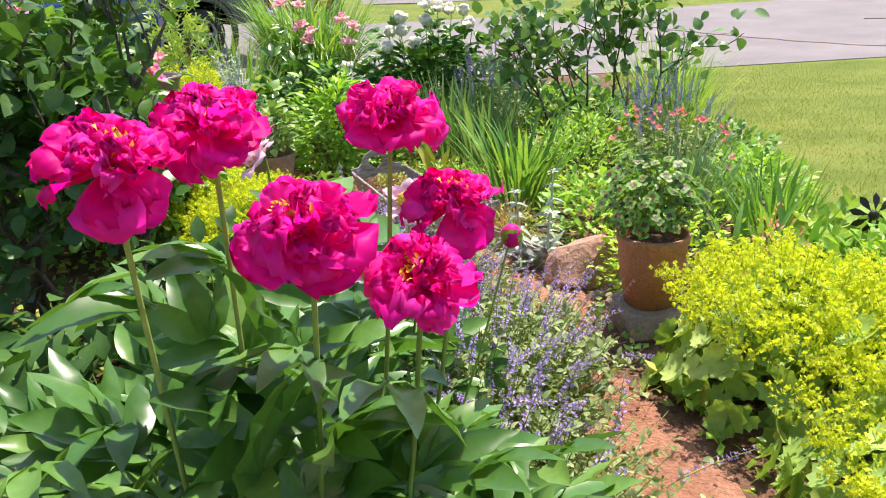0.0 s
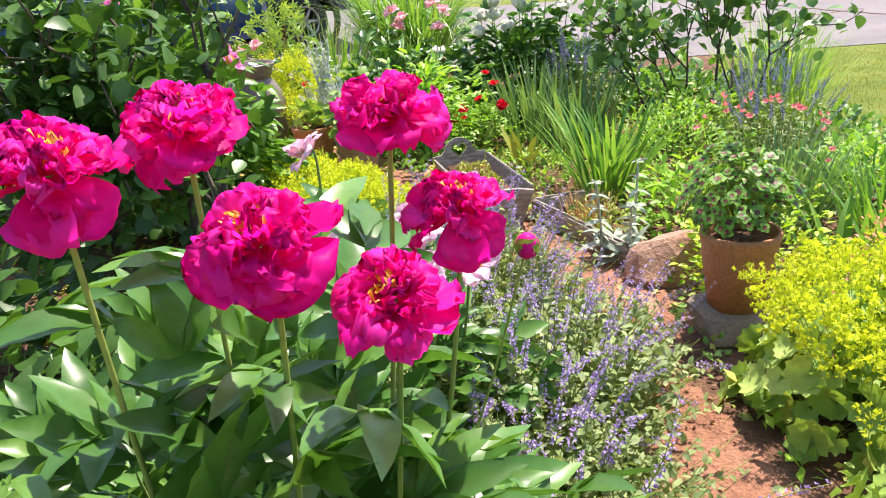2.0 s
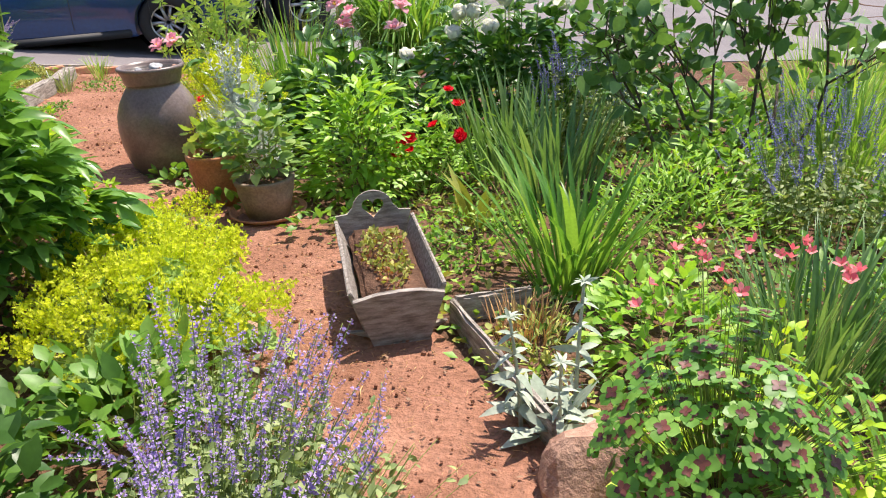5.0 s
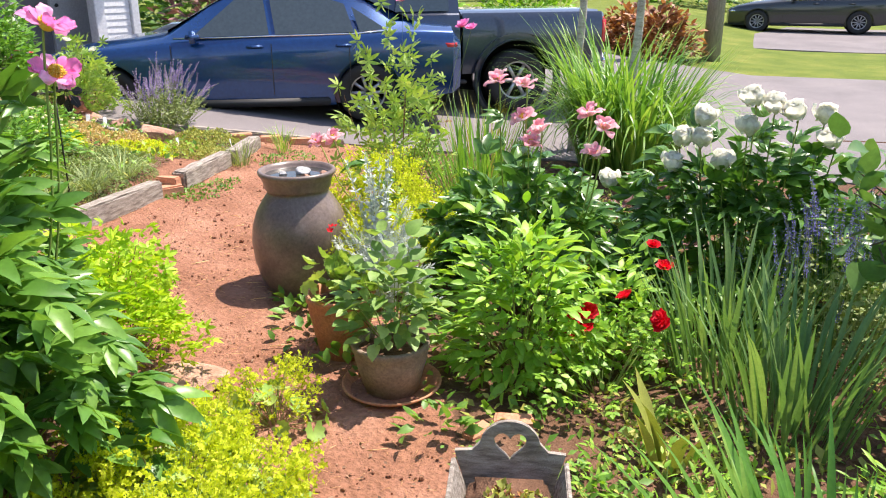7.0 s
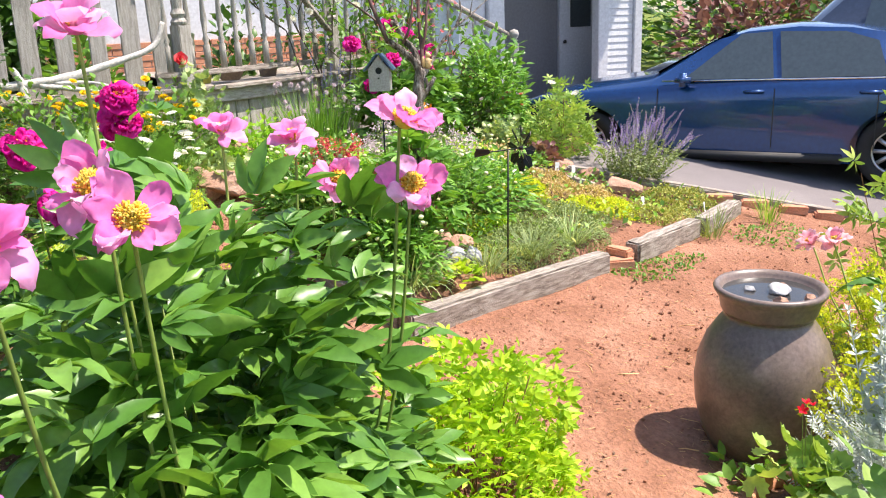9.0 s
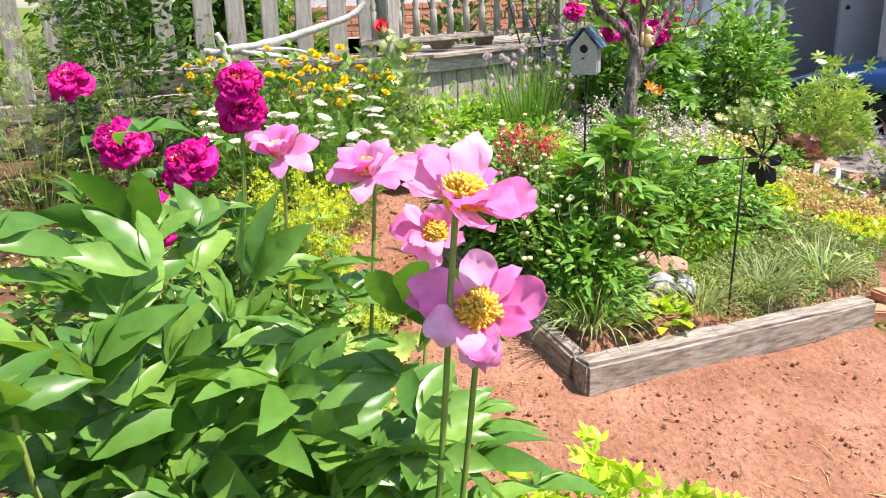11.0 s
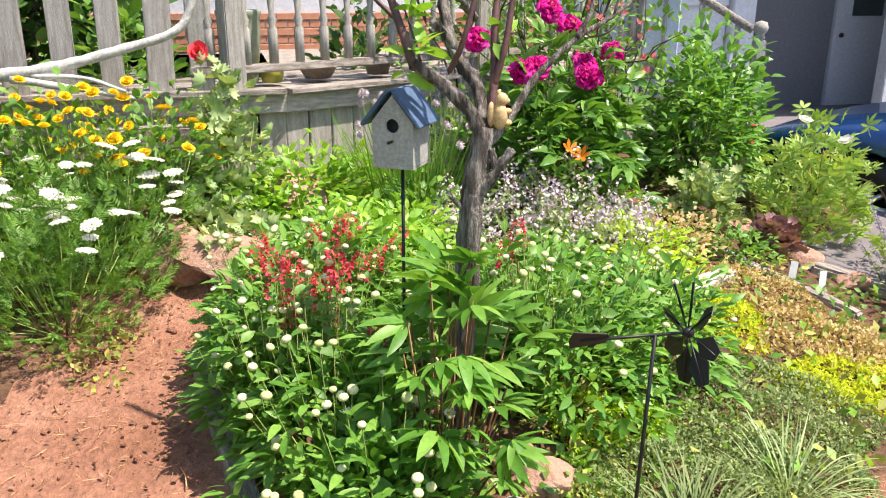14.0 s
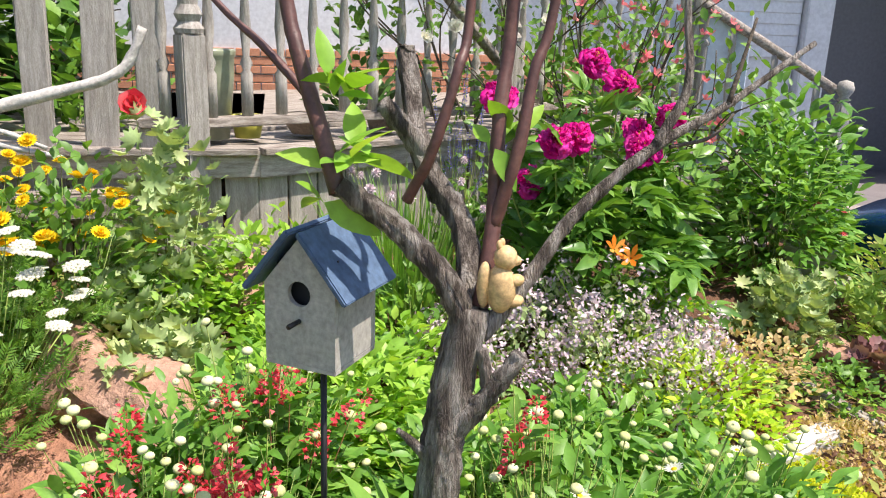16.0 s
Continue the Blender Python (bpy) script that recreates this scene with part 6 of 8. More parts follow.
alchemilla("lady's mantle with yellow flowers at the lawn side", 1.22, 1.55, 0.40, 0.36, 0.38, 230, 130, 0, 0.066, 0.019, per=32, base=0.66)
alchemilla("lady's mantle clump beside the path bend", -1.30, 4.42, 0.42, 0.34, 0.36, 150, 250, 20, 0.06, 0.022)
alchemilla("lady's mantle behind the catmint", -0.95, 3.95, 0.42, 0.36, 0.40, 110, 230, 0, 0.065, 0.022)
alchemilla("small lady's mantle by a flat stone", -1.45, 5.10, 0.22, 0.2, 0.22, 30, 40, 0, 0.045)

# terracotta pot of four-leaf shamrock and what grows round it
shamrock_leaf = join(*[moved(leaf(0.95, 3, 0.08, 0.12, 0.62), pose(0, 0, 0, 8, 0, 90 * k + 45) @ Matrix.Scale(0.5, 4)) for k in range(4)])
shamrock_spot = join(*[moved(leaf(0.8, 2, 0.08, 0.05, 0.5), pose(0, 0, 0.03, 8, 0, 90 * k + 45) @ Matrix.Scale(0.25, 4)) for k in range(4)])
sh = thing("shamrock_plant", "four-leaf shamrock with dark purple leaf centres in a pot", "shamrock", 0.86, 3.0, 0.40)
p, way = dome(300, 0.27, 0.25, 0.33, 0.03, 0.45, 0.9, 0.45)
d = unit(p * (1.2, 1.2, 0.8) + (0, 0, 0.16) + rng.normal(0, 0.05, p.shape))
yy = unit(np.cross(d, unit(rng.normal(0, 1, d.shape))))
fr = np.stack([np.cross(yy, d), yy, d], 2)
sz_ = 0.052 * rng.uniform(0.65, 1.25, len(p))
part("foliage", Build().add(scatter(shamrock_leaf, p, fr, sz_), 0).add(scatter(shamrock_spot, p, fr, sz_), 1).add(stalks(p * (0.3, 0.3, 0), p, 0.0012), 2), [G_DAISY, G_SPOT, STEM], sh, kind="stuff")
tips = np.array([(0.02, 0.1, 0.38), (-0.1, 0.14, 0.36), (-0.15, 0.05, 0.33), (0.1, 0.12, 0.36), (0.2, 0.1, 0.34), (0.28, 0.06, 0.32), (0.31, 0.12, 0.27), (-0.05, 0.2, 0.35), (0.14, 0.2, 0.36), (0.24, 0.18, 0.31), (0.3, 0.0, 0.2), (-0.02, 0.02, 0.35)])
blooms(sh, np.concatenate([tips + (0, 0, 0.06), tips + (0, 0, 0.06) + rng.normal(0, 0.02, tips.shape), tips + (0, 0, 0.05) + rng.normal(0, 0.02, tips.shape)]), [STAR], [F_CORALPINK], 0.017, 0.001, wild=0.8)
strap_clump("iris_clump", "sword-leaved iris behind the shamrock pot", "iris", 1.36, 3.30, 0.14, 0.50, 20, 0.036, G_IRIS, 0.25, 0.4)
strap_clump("sword_grass", "upright grassy blades between pot and lawn", "grass", 1.30, 4.05, 0.26, 0.52, 150, 0.014, G_SWORD, 0.25, 0.3)
strap_clump("sword_grass", "upright grassy blades at the lawn edge", "grass", 1.75, 3.9, 0.24, 0.46, 120, 0.012, G_IRIS, 0.3, 0.35)
strap_clump("iris_clump", "sword-leaved iris by the lawn edge", "iris", 1.6, 3.3, 0.12, 0.45, 16, 0.035, G_IRIS, 0.2, 0.4)
mound("sedum_clump", "coppery pink sedum beside the lady's mantle", "sedum", 1.38, 3.03, 0.15, 0.15, 0.42, 420, 0.022, L_OVAL, G_COPPER)
mound("balsam_clump", "bright green leafy clump around the spinner", "perennial", 1.75, 2.75, 0.36, 0.40, 0.42, 494, 0.075, L_OVAL, G_FRESH, group="leafy fillers")
mound("balsam_clump", "bright green leafy clump at the lawn edge", "perennial", 1.95, 2.25, 0.36, 0.40, 0.36, 456, 0.075, L_OVAL, G_FRESH, group="leafy fillers")
mound("euphorbia_clump", "yellow-green leafy clump behind the pot", "perennial", 1.0, 3.35, 0.34, 0.30, 0.52, 684, 0.038, L_OVAL, G_LIME, group="leafy fillers")
mound("ladys_mantle", "soft green clump by the lawn", "perennial", 1.9, 3.4, 0.4, 0.35, 0.30, 200, 0.05, L_LOBED, G_ALCH, group="leafy fillers")

# lamb's ears: felted silver stems
le = thing("lambs_ear", "silver felted lamb's ear with tall leafy stems", "lamb's ear", 0.50, 3.74)
for dx, dy, hh in ((0.06, 0.10, 0.44), (-0.10, 0.0, 0.38), (0.02, -0.08, 0.30)):
    b = Build()
    top = np.array((dx * 1.3, dy * 1.3, hh))
    b.add(tube(spine([(dx, dy, 0), (dx * 1.1, dy * 1.1, hh * 0.5), top], 5), 0.008, 0.005, 6))
    for u in (0.2, 0.35, 0.5, 0.68, 0.85, 1.0):
        n = 4 if u < 1 else 9
        a = rng.uniform(0, 6.28) + np.arange(n) * 6.28 / n
        c = np.array((dx, dy, 0)) + (top - (dx, dy, 0)) * u
        d = np.stack([np.cos(a), np.sin(a), np.full(n, 0.25 if u < 1 else 0.7)], 1)
        b.add(scatter(leaf(0.30, 4, 0.12, 0.55), np.repeat(c[None], n, 0), frames_of(d, rng.normal(0, 0.5, n)), (0.115 - 0.075 * u) * rng.uniform(0.7, 1.2, n)))
    part("flower_stem", b, G_FELT, le)
b = Build()
p, way = dome(40, 0.20, 0.20, 0.12, 0.02, 0.4, 0.5, 0.3)
b.add(scatter(leaf(0.36, 3, 0.1, 0.25), p * (0.5, 0.5, 0.4), frames_of(way), 0.12 * rng.uniform(0.7, 1.2, 40)))
part("foliage", b, G_FELT, le, kind="stuff")

# dark leafy shrub over the first bed
shrub("lilac_shrub", "old dark-stemmed lilac shrub overhanging the bed", "shrub", -1.7, 3.0, [((0.1 * k - 0.1, 0.05 * k, 0), (0.35 * math.cos(k * 1.9) + 0.1, 0.35 * math.sin(k * 1.9) - 0.1, 1)) for k in range(5)], 3, 0.55, 0.62, 0.028, 11, DARKBARK,
      L_BROAD, G_DARK, 0.08, 10, 0.16, kids=3, limit=0.75)
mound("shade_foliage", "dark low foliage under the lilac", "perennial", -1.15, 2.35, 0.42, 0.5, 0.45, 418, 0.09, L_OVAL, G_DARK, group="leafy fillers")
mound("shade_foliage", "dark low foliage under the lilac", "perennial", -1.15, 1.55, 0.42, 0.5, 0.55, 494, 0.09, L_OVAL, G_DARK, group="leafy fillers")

# ---- middle bed: herbs, roses, iris, lilac sucker ----
strap_clump("iris_clump", "tall arching iris clump", "iris", 0.50, 4.80, 0.24, 0.62, 96, 0.024, G_IRIS, 0.4, 0.42)
strap_clump("iris_clump", "tall iris clump with blue-green blades", "iris", 0.06, 6.40, 0.34, 0.66, 98, 0.02, G_SWORD, 0.2, 0.26)
strap_clump("iris_clump", "iris clump among the salvias", "iris", 0.36, 5.98, 0.30, 0.62, 98, 0.0205, G_SWORD, 0.24, 0.28)
nepeta("blue salvia spikes in the middle bed", 0.45, 6.9, 0.45, 0.4, 0.72, 170, 80, (0, 0), None, SALVIA_SPIKES, G_GREY, "salvia", "salvia", 0.3, 0.035, 8)
nepeta("blue salvia spikes at the lawn side", 1.65, 5.6, 0.50, 0.6, 0.55, 190, 70, (0, 0), None, SALVIA_SPIKES, G_GREY, "salvia", "salvia", 0.4, 0.035, 8)
shrub("young_lilac", "young lilac with heart-shaped blue-green leaves", "shrub", 1.40, 6.4, [((0.1 * k - 0.3, 0.05 * k, 0), (0.26 * k - 0.70, 0.25 * math.sin(k * 2.2), 1)) for k in range(6)], 2, 0.42, 0.58, 0.014, 21, DARKBARK, L_BROAD, G_LILAC, 0.10, 9, 0.16)
mound("leafy_clump", "fresh green leafy perennials before the lilac", "perennial", 0.95, 5.25, 0.45, 0.45, 0.46, 900, 0.06, L_NARROW, G_FRESH, group="leafy fillers")
mound("leafy_clump", "bright yellow-green foliage by the pot", "perennial", 0.85, 4.25, 0.3, 0.35, 0.3, 418, 0.06, L_OVAL, G_FRESH, group="leafy fillers")
mound("leafy_clump", "mid green foliage near the lawn", "perennial", 1.55, 4.4, 0.42, 0.5, 0.30, 522, 0.06, L_LANCE, G_MID, group="leafy fillers")
mound("leafy_clump", "mid green foliage by the salvias", "perennial", 0.15, 7.5, 0.5, 0.4, 0.4, 608, 0.08, L_OVAL, G_MID, group="leafy fillers")
strap_clump("tall_grass", "tuft of tall meadow grass at the lawn's edge", "grass", 2.15, 7.5, 0.40, 0.85, 260, 0.012, G_GRASS, 0.35, 0.35)
strap_clump("tall_grass", "tuft of tall meadow grass at the lawn's edge", "grass", 2.05, 6.6, 0.30, 0.7, 160, 0.012, G_GRASS, 0.35, 0.35)
ros = mound("red_rose", "small rose bush with scarlet blooms", "rose", -0.38, 5.95, 0.34, 0.30, 0.36, 130, 0.08, L_ROSE, G_FRESH, stems=18, up=0.0)
blooms(ros, [(-0.15, 0.07, 0.30), (-0.11, 0.10, 0.33), (-0.17, 0.04, 0.24), (-0.11, 0.05, 0.27), (0.02, 0.22, 0.38), (0.2, 0.10, 0.36), (0.05, 0.55, 0.52), (0.12, 0.5, 0.44), (0.22, 0.08, 0.34)], [ROSE], [F_RED], 0.05, up=(0.1, -0.4, 0.8))
mound("leafy_clump", "sparse low herb foliage behind the cradle", "herb", 0.05, 5.2, 0.42, 0.36, 0.20, 420, 0.035, L_LANCE, G_FRESH, group="leafy fillers")
mound("leafy_clump", "sparse low herb foliage in the board frame", "herb", 0.42, 4.15, 0.2, 0.32, 0.14, 418, 0.035, L_NARROW, G_OLIVE, group="leafy fillers")
strap_clump("dry_stems", "dry brown cut stems in the herb patch", "herb", 0.35, 4.30, 0.18, 0.16, 110, 0.006, STRAW, 0.1, 0.25)
mat_plant("sedum_mat", "red and green sedum filling the cradle planter", "sedum", -0.25, 4.61, 0.10, 0.33, 0.06, 700, 0.016, G_BRONZE, rz=22)[0].location.z += 0.19
strap_clump("tulip_leaves", "yellowing broad tulip leaves", "tulip", -0.02, 5.55, 0.1, 0.32, 7, 0.05, G_OLIVE, 0.2, 0.4)
mound("mint_clump", "tall bright green leafy clump behind the pots", "mint", -0.80, 6.05, 0.36, 0.32, 0.72, 900, 0.09, L_LANCE, G_FRESH, stems=40, up=0.0, wild=0.35)
mound("mint_clump", "tall bright green feathery clump", "mint", -0.45, 6.35, 0.24, 0.24, 0.55, 420, 0.075, L_LANCE, G_FRESH, stems=30, up=0.1)
mound("potted_plant", "broad-leaved green plant in the clay pot", "pot plant", -1.20, 5.60, 0.20, 0.21, 0.50, 210, 0.074, L_BROAD, G_POT, z=0.12, shell=0.4, z0=0.06, up=0.0, wild=0.3)
ger = mound("geranium", "lime-leaved red geranium in the terracotta pot", "geranium", -1.58, 5.77, 0.15, 0.15, 0.20, 60, 0.04, L_LOBED, G_ALCH, z=0.20)
blooms(ger, [(-0.02, -0.03, 0.32), (0.0, -0.01, 0.34), (-0.03, 0.0, 0.33)], [STAR], [F_RED], 0.02)
ds = thing("dusty_miller", "silvery white dusty miller in a pot", "dusty miller", -1.50, 6.0, 0.04)
p, way = dome(420, 0.22, 0.20, 0.46, 0.02, 0.3, 0.8, 0.35)
part("foliage", Build().add(leaves(L_FERN, p, way, 0.085, 0.3, 0.5)), G_SILVER, ds, kind="stuff")
for k in range(9):
    q = rng.normal(0, 0.09, 2)
    u = np.repeat(np.linspace(0.35, 1, 9), 5)
    c = np.stack([q[0] * u, q[1] * u, 0.2 + 0.55 * u], 1)
    d = unit(rng.normal(0, 1, c.shape) + (0, 0, 0.9))
    part("flower_stem", Build().add(stalks(np.array([(0, 0, 0.15)]), np.array([(q[0], q[1], 0.75)]), 0.003)).add(scatter(leaf(0.35, 2, 0.1, 0.2), c, frames_of(d, rng.normal(0, 0.5, len(c))), 0.055 * (1.25 - u) + 0.012)), G_SILVER, ds)
for x, y in ((-1.95, 5.95), (-2.08, 6.12), (-1.78, 5.78), (-1.42, 5.62), (-0.85, 5.32)):
    mound("plantain_weed", "low broad-leaved weed beside the pots", "weed", x, y, 0.15, 0.15, 0.10, 26, 0.07, L_OVAL, G_MID, stems=0, group="weeds at the pots")

# pink and white double peonies, yellow froth round the urn, tall grasses
W = ("globe", 7, 0.085)
P2 = ("cup", 8, 0.078)
peony("peony bush with salmon-pink double flowers", -1.15, 7.0, 0.62, 0.48, 0.74, 380, 0.125,
      [(-1.25, 6.8, 1.08, P2, F_SALMON, 150, 16), (-1.10, 6.8, 1.06, P2, F_SALMON, 120, 16), (-1.10, 6.78, 0.90, CP[0], F_SALMON, 190, 24), (-1.01, 6.8, 0.84, P2, F_SALMON, 150, 16), (-1.05, 6.76, 0.77, CP[1], F_SALMON, 250, 22),
       (-0.75, 6.8, 0.94, P2, F_SALMON, 170, 22), (-0.67, 6.78, 0.88, P2, F_SALMON, 200, 22), (-0.72, 6.78, 0.75, CP[0], F_SALMON, 180, 22), (-2.41, 6.8, 0.66, P2, F_SALMON, 140, 22), (-2.30, 6.8, 0.69, P2, F_SALMON, 200, 22)], G_PEONY)
whites = [(-0.82, 7.5, 0.45), (-0.43, 7.25, 0.64), (-0.16, 7.25, 0.67), (-0.28, 7.25, 0.78), (-0.39, 7.28, 0.77), (-0.04, 7.25, 1.01), (0.05, 7.3, 0.98), (-0.3, 7.3, 0.89), (0.16, 7.25, 0.95), (-0.06, 7.25, 0.86), (0.28, 7.4, 0.92), (0.34, 7.3, 0.82)]
peony("peony bush with white double flowers", -0.05, 7.45, 0.78, 0.55, 0.98, 620, 0.125, [(w[0], w[1], w[2] - 0.05, W, F_WHITE, 180 + 60 * math.sin(k * 2.1), 14 + 10 * math.cos(k)) for k, w in enumerate(whites)], G_PEONY)
alchemilla("yellow-flowered clump behind the urn", -2.10, 7.0, 0.38, 0.34, 0.66, 90, 240, 0, 0.05, lift=1.05)
alchemilla("yellow-flowered clump beside the urn", -1.80, 6.5, 0.26, 0.26, 0.52, 50, 110, 0, 0.05)
eu = mound("rhododendron", "upright shrub with whorled lime-green leaves", "shrub", -2.45, 7.75, 0.42, 0.42, 1.5, 190, 0.075, [fan(7, 2.6, 0.9, leaf(0.3, 3, 0.1, 0.2), 0.1)], G_ALCH, z0=0.35, shell=0.3, up=0.8, stems=26, stem_mat=STEMRED)
strap_clump("reed_clump", "tall dark green reedy clump behind the urn", "grass", -2.0, 8.2, 0.35, 0.95, 170, 0.016, G_MID, 0.25, 0.3)
blooms(eu, [(-0.18, 0.25, 1.66), (-0.06, 0.25, 1.58), (0.42, 0.25, 1.42), (0.46, 0.28, 1.40)], [ROSE], [F_PINK], 0.06)
strap_clump("ornamental_grass", "large arching ornamental grass", "grass", -1.55, 11.1, 0.42, 1.55, 420, 0.028, G_REED, 1.25, 0.30)
strap_clump("ornamental_grass", "large arching ornamental grass", "grass", -1.95, 11.4, 0.40, 1.65, 360, 0.028, G_REED, 1.2, 0.26)
strap_clump("meadow_stems", "wispy seed-headed stems by the drive", "grass", -2.4, 9.2, 0.35, 0.85, 90, 0.008, G_OLIVE, 0.15, 0.25)
mound("leafy_clump", "green foliage between peonies and drive", "perennial", -1.5, 8.1, 0.7, 0.5, 0.45, 798, 0.09, L_OVAL, G_MID, group="leafy fillers")
mound("leafy_clump", "green foliage between peonies and drive", "perennial", 0.6, 8.5, 0.9, 0.6, 0.5, 988, 0.10, L_OVAL, G_DARK, group="leafy fillers")
mound("leafy_clump", "green foliage at the end of the bed", "perennial", 1.3, 7.6, 0.6, 0.6, 0.45, 798, 0.09, L_OVAL, G_MID, group="leafy fillers")
mound("leafy_clump", "bronze leafed clump among white peonies", "perennial", -0.65, 8.2, 0.4, 0.4, 0.5, 494, 0.08, L_OVAL, G_PURPLE, group="leafy fillers")

# ---- pink single peony and lime spirea at the bend ----
peony("large peony bush with orchid-pink single flowers", -1.98, 4.16, 0.60, 0.54, 1.30, 860, 0.132,
      [(-1.50, 4.00, 1.38, SG[0], F_PINK, -90, 50), (-1.60, 3.96, 1.42, SG[1], F_PINK, -120, 50), (-1.70, 4.56, 1.46, SG[2], F_PINK, -70, 30), (-1.86, 3.99, 1.66, ("cup", 4, 0.085), F_PINK, -90, 25), (-1.32, 3.80, 1.41, SG[2], F_PINK, -90, 55),
       (-2.31, 4.51, 1.36, CP[0], F_PINK, -120, 35), (-2.30, 4.62, 1.24, SG[1], F_PINK, -90, 60), (-1.72, 4.58, 1.32, SG[0], F_PINK, -105, 40), (-2.45, 4.35, 1.38, CP[1], F_PINK, -100, 30), (-1.32, 3.72, 1.0, SG[1], F_PINK, -90, 60)],
      G_PEONY2, z0=0.25)
mound("spirea", "low spirea shrub with lime-green leaves", "shrub", -2.31, 5.03, 0.40, 0.40, 0.60, 1500, 0.042, [fan(4, 1.6, 0.9, leaf(0.42, 2, 0.1, 0.15))], G_LIME, z0=0.10, shell=0.45, stems=40, stem_mat=STEMRED)
peony("peony with deep cerise double flowers leaning over rose-like leaves", -3.45, 3.95, 0.55, 0.50, 0.90, 260, 0.10,
      [(-3.53, 4.20, 1.42, DB[0], F_CERISE, -90, 40), (-3.54, 4.20, 1.33, DB[1], F_CERISE, -90, 70), (-3.35, 3.86, 1.28, DB[1], F_CERISE, -90, 50), (-3.28, 4.05, 1.22, DB[2], F_CERISE, -120, 50), (-3.9, 3.6, 1.42, DB[0], F_CERISE, -90, 40), (-3.15, 3.95, 1.1, DB[2], F_CERISE, -90, 60)],
      G_PEONY, z0=0.15)
alchemilla("lady's mantle beside the narrow path", -3.92, 4.32, 0.30, 0.24, 0.82, 160, 120, 0, 0.055, 0.019)
alchemilla("small lady's mantle spilling onto the path edge", -4.05, 4.64, 0.20, 0.16, 0.24, 70, 24, 0, 0.05, 0.016)
alchemilla("lady's mantle in the side bed", -4.45, 4.05, 0.42, 0.30, 0.46, 130, 60, 0, 0.06, 0.017)
alchemilla("wispy lady's mantle at the path corner", -3.25, 4.60, 0.3, 0.2, 0.26, 90, 26, 0, 0.05, 0.016)
mound("leafy_clump", "low green foliage of the side bed", "perennial", -4.4, 3.55, 0.6, 0.5, 0.4, 646, 0.07, L_OVAL, G_MID, group="leafy fillers")
mound("leafy_clump", "low green foliage under the pink peony", "perennial", -2.7, 4.2, 0.4, 0.4, 0.5, 380, 0.10, L_OVAL, G_PEONY, group="leafy fillers")

# ---- far bed by the fence: yarrow, golden daisies, roses ----
for x, y, r, n in ((-5.45, 4.45, 0.36, 16), (-5.8, 4.55, 0.38, 26), (-5.85, 4.05, 0.38, 24)):
    e = mound("yarrow", "ferny yarrow with flat white flower heads", "yarrow", x, y, r, r, 0.54, 620, 0.07, L_FERN, G_MID, stems=30, up=0.6)
    c, _ = dome(n, r * 0.95, r * 0.95, 0.64, 0.36, 0.7)
    blooms(e, c, [UMBEL], [F_WHITE], 0.048, wild=0.2)
for x, y, r, n in ((-6.2, 4.35, 0.40, 34), (-6.22, 4.70, 0.34, 30), (-6.3, 3.95, 0.4, 24)):
    e = mound("golden_daisy", "bushy perennial with golden yellow double daisies", "daisy", x, y, r, r, 0.72, 900, 0.055, L_OVAL, G_MID, stems=30, up=0.5)
    c, _ = dome(n, r * 1.05, r * 1.05, 0.77, 0.40, 0.94)
    blooms(e, c, [join(GOLD, moved(ball(0.42, 7, 0.6), pose(0, 0, 0.1)))], [F_YELLOW], 0.034, wild=0.3, up=(0.35, 0.1, 0.9))
mound("rose_shrub", "dark green rose shrub by the fence", "shrub", -6.05, 3.35, 0.50, 0.46, 1.75, 900, 0.10, L_ROSE, G_DARK, stems=40, z0=0.2)
mound("rose_shrub", "grey-green airy shrub by the fence", "shrub", -5.5, 2.9, 0.45, 0.45, 1.15, 700, 0.09, L_FERN, G_GREY, stems=30)
pop = mound("poppy_plant", "blue-green leafy poppy with a red bloom", "poppy", -6.45, 5.05, 0.24, 0.24, 0.78, 420, 0.045, L_POPPY, G_BLUEGREEN, stems=16)
blooms(pop, [(0.0, -0.10, 0.88)], [POPPY], [F_CORAL], 0.065, up=(0.8, 0, 0.5))
mound("poppy_leaves", "crinkled blue-green poppy leaves among rocks", "poppy", -5.85, 5.12, 0.24, 0.2, 0.22, 130, 0.05, L_POPPY, G_BLUEGREEN, stems=0)
mound("leafy_clump", "fresh green low leaves behind the coral flowers", "perennial", -5.6, 5.65, 0.45, 0.4, 0.30, 798, 0.06, L_OVAL, G_FRESH, group="leafy fillers")
mound("leafy_clump", "fresh green low leaves before the fence", "perennial", -6.5, 5.45, 0.35, 0.4, 0.42, 684, 0.06, L_OVAL, G_FRESH, group="leafy fillers")
ch = strap_clump("chives", "clump of tall chives with pale mauve heads", "chives", -6.55, 6.0, 0.32, 0.62, 260, 0.008, G_MID, 0.15, 0.35)
c, _ = dome(26, 0.42, 0.42, 0.70, 0.45, 0.85)
blooms(ch, c, [POM], [F_MAUVE], 0.024, 0.0015)

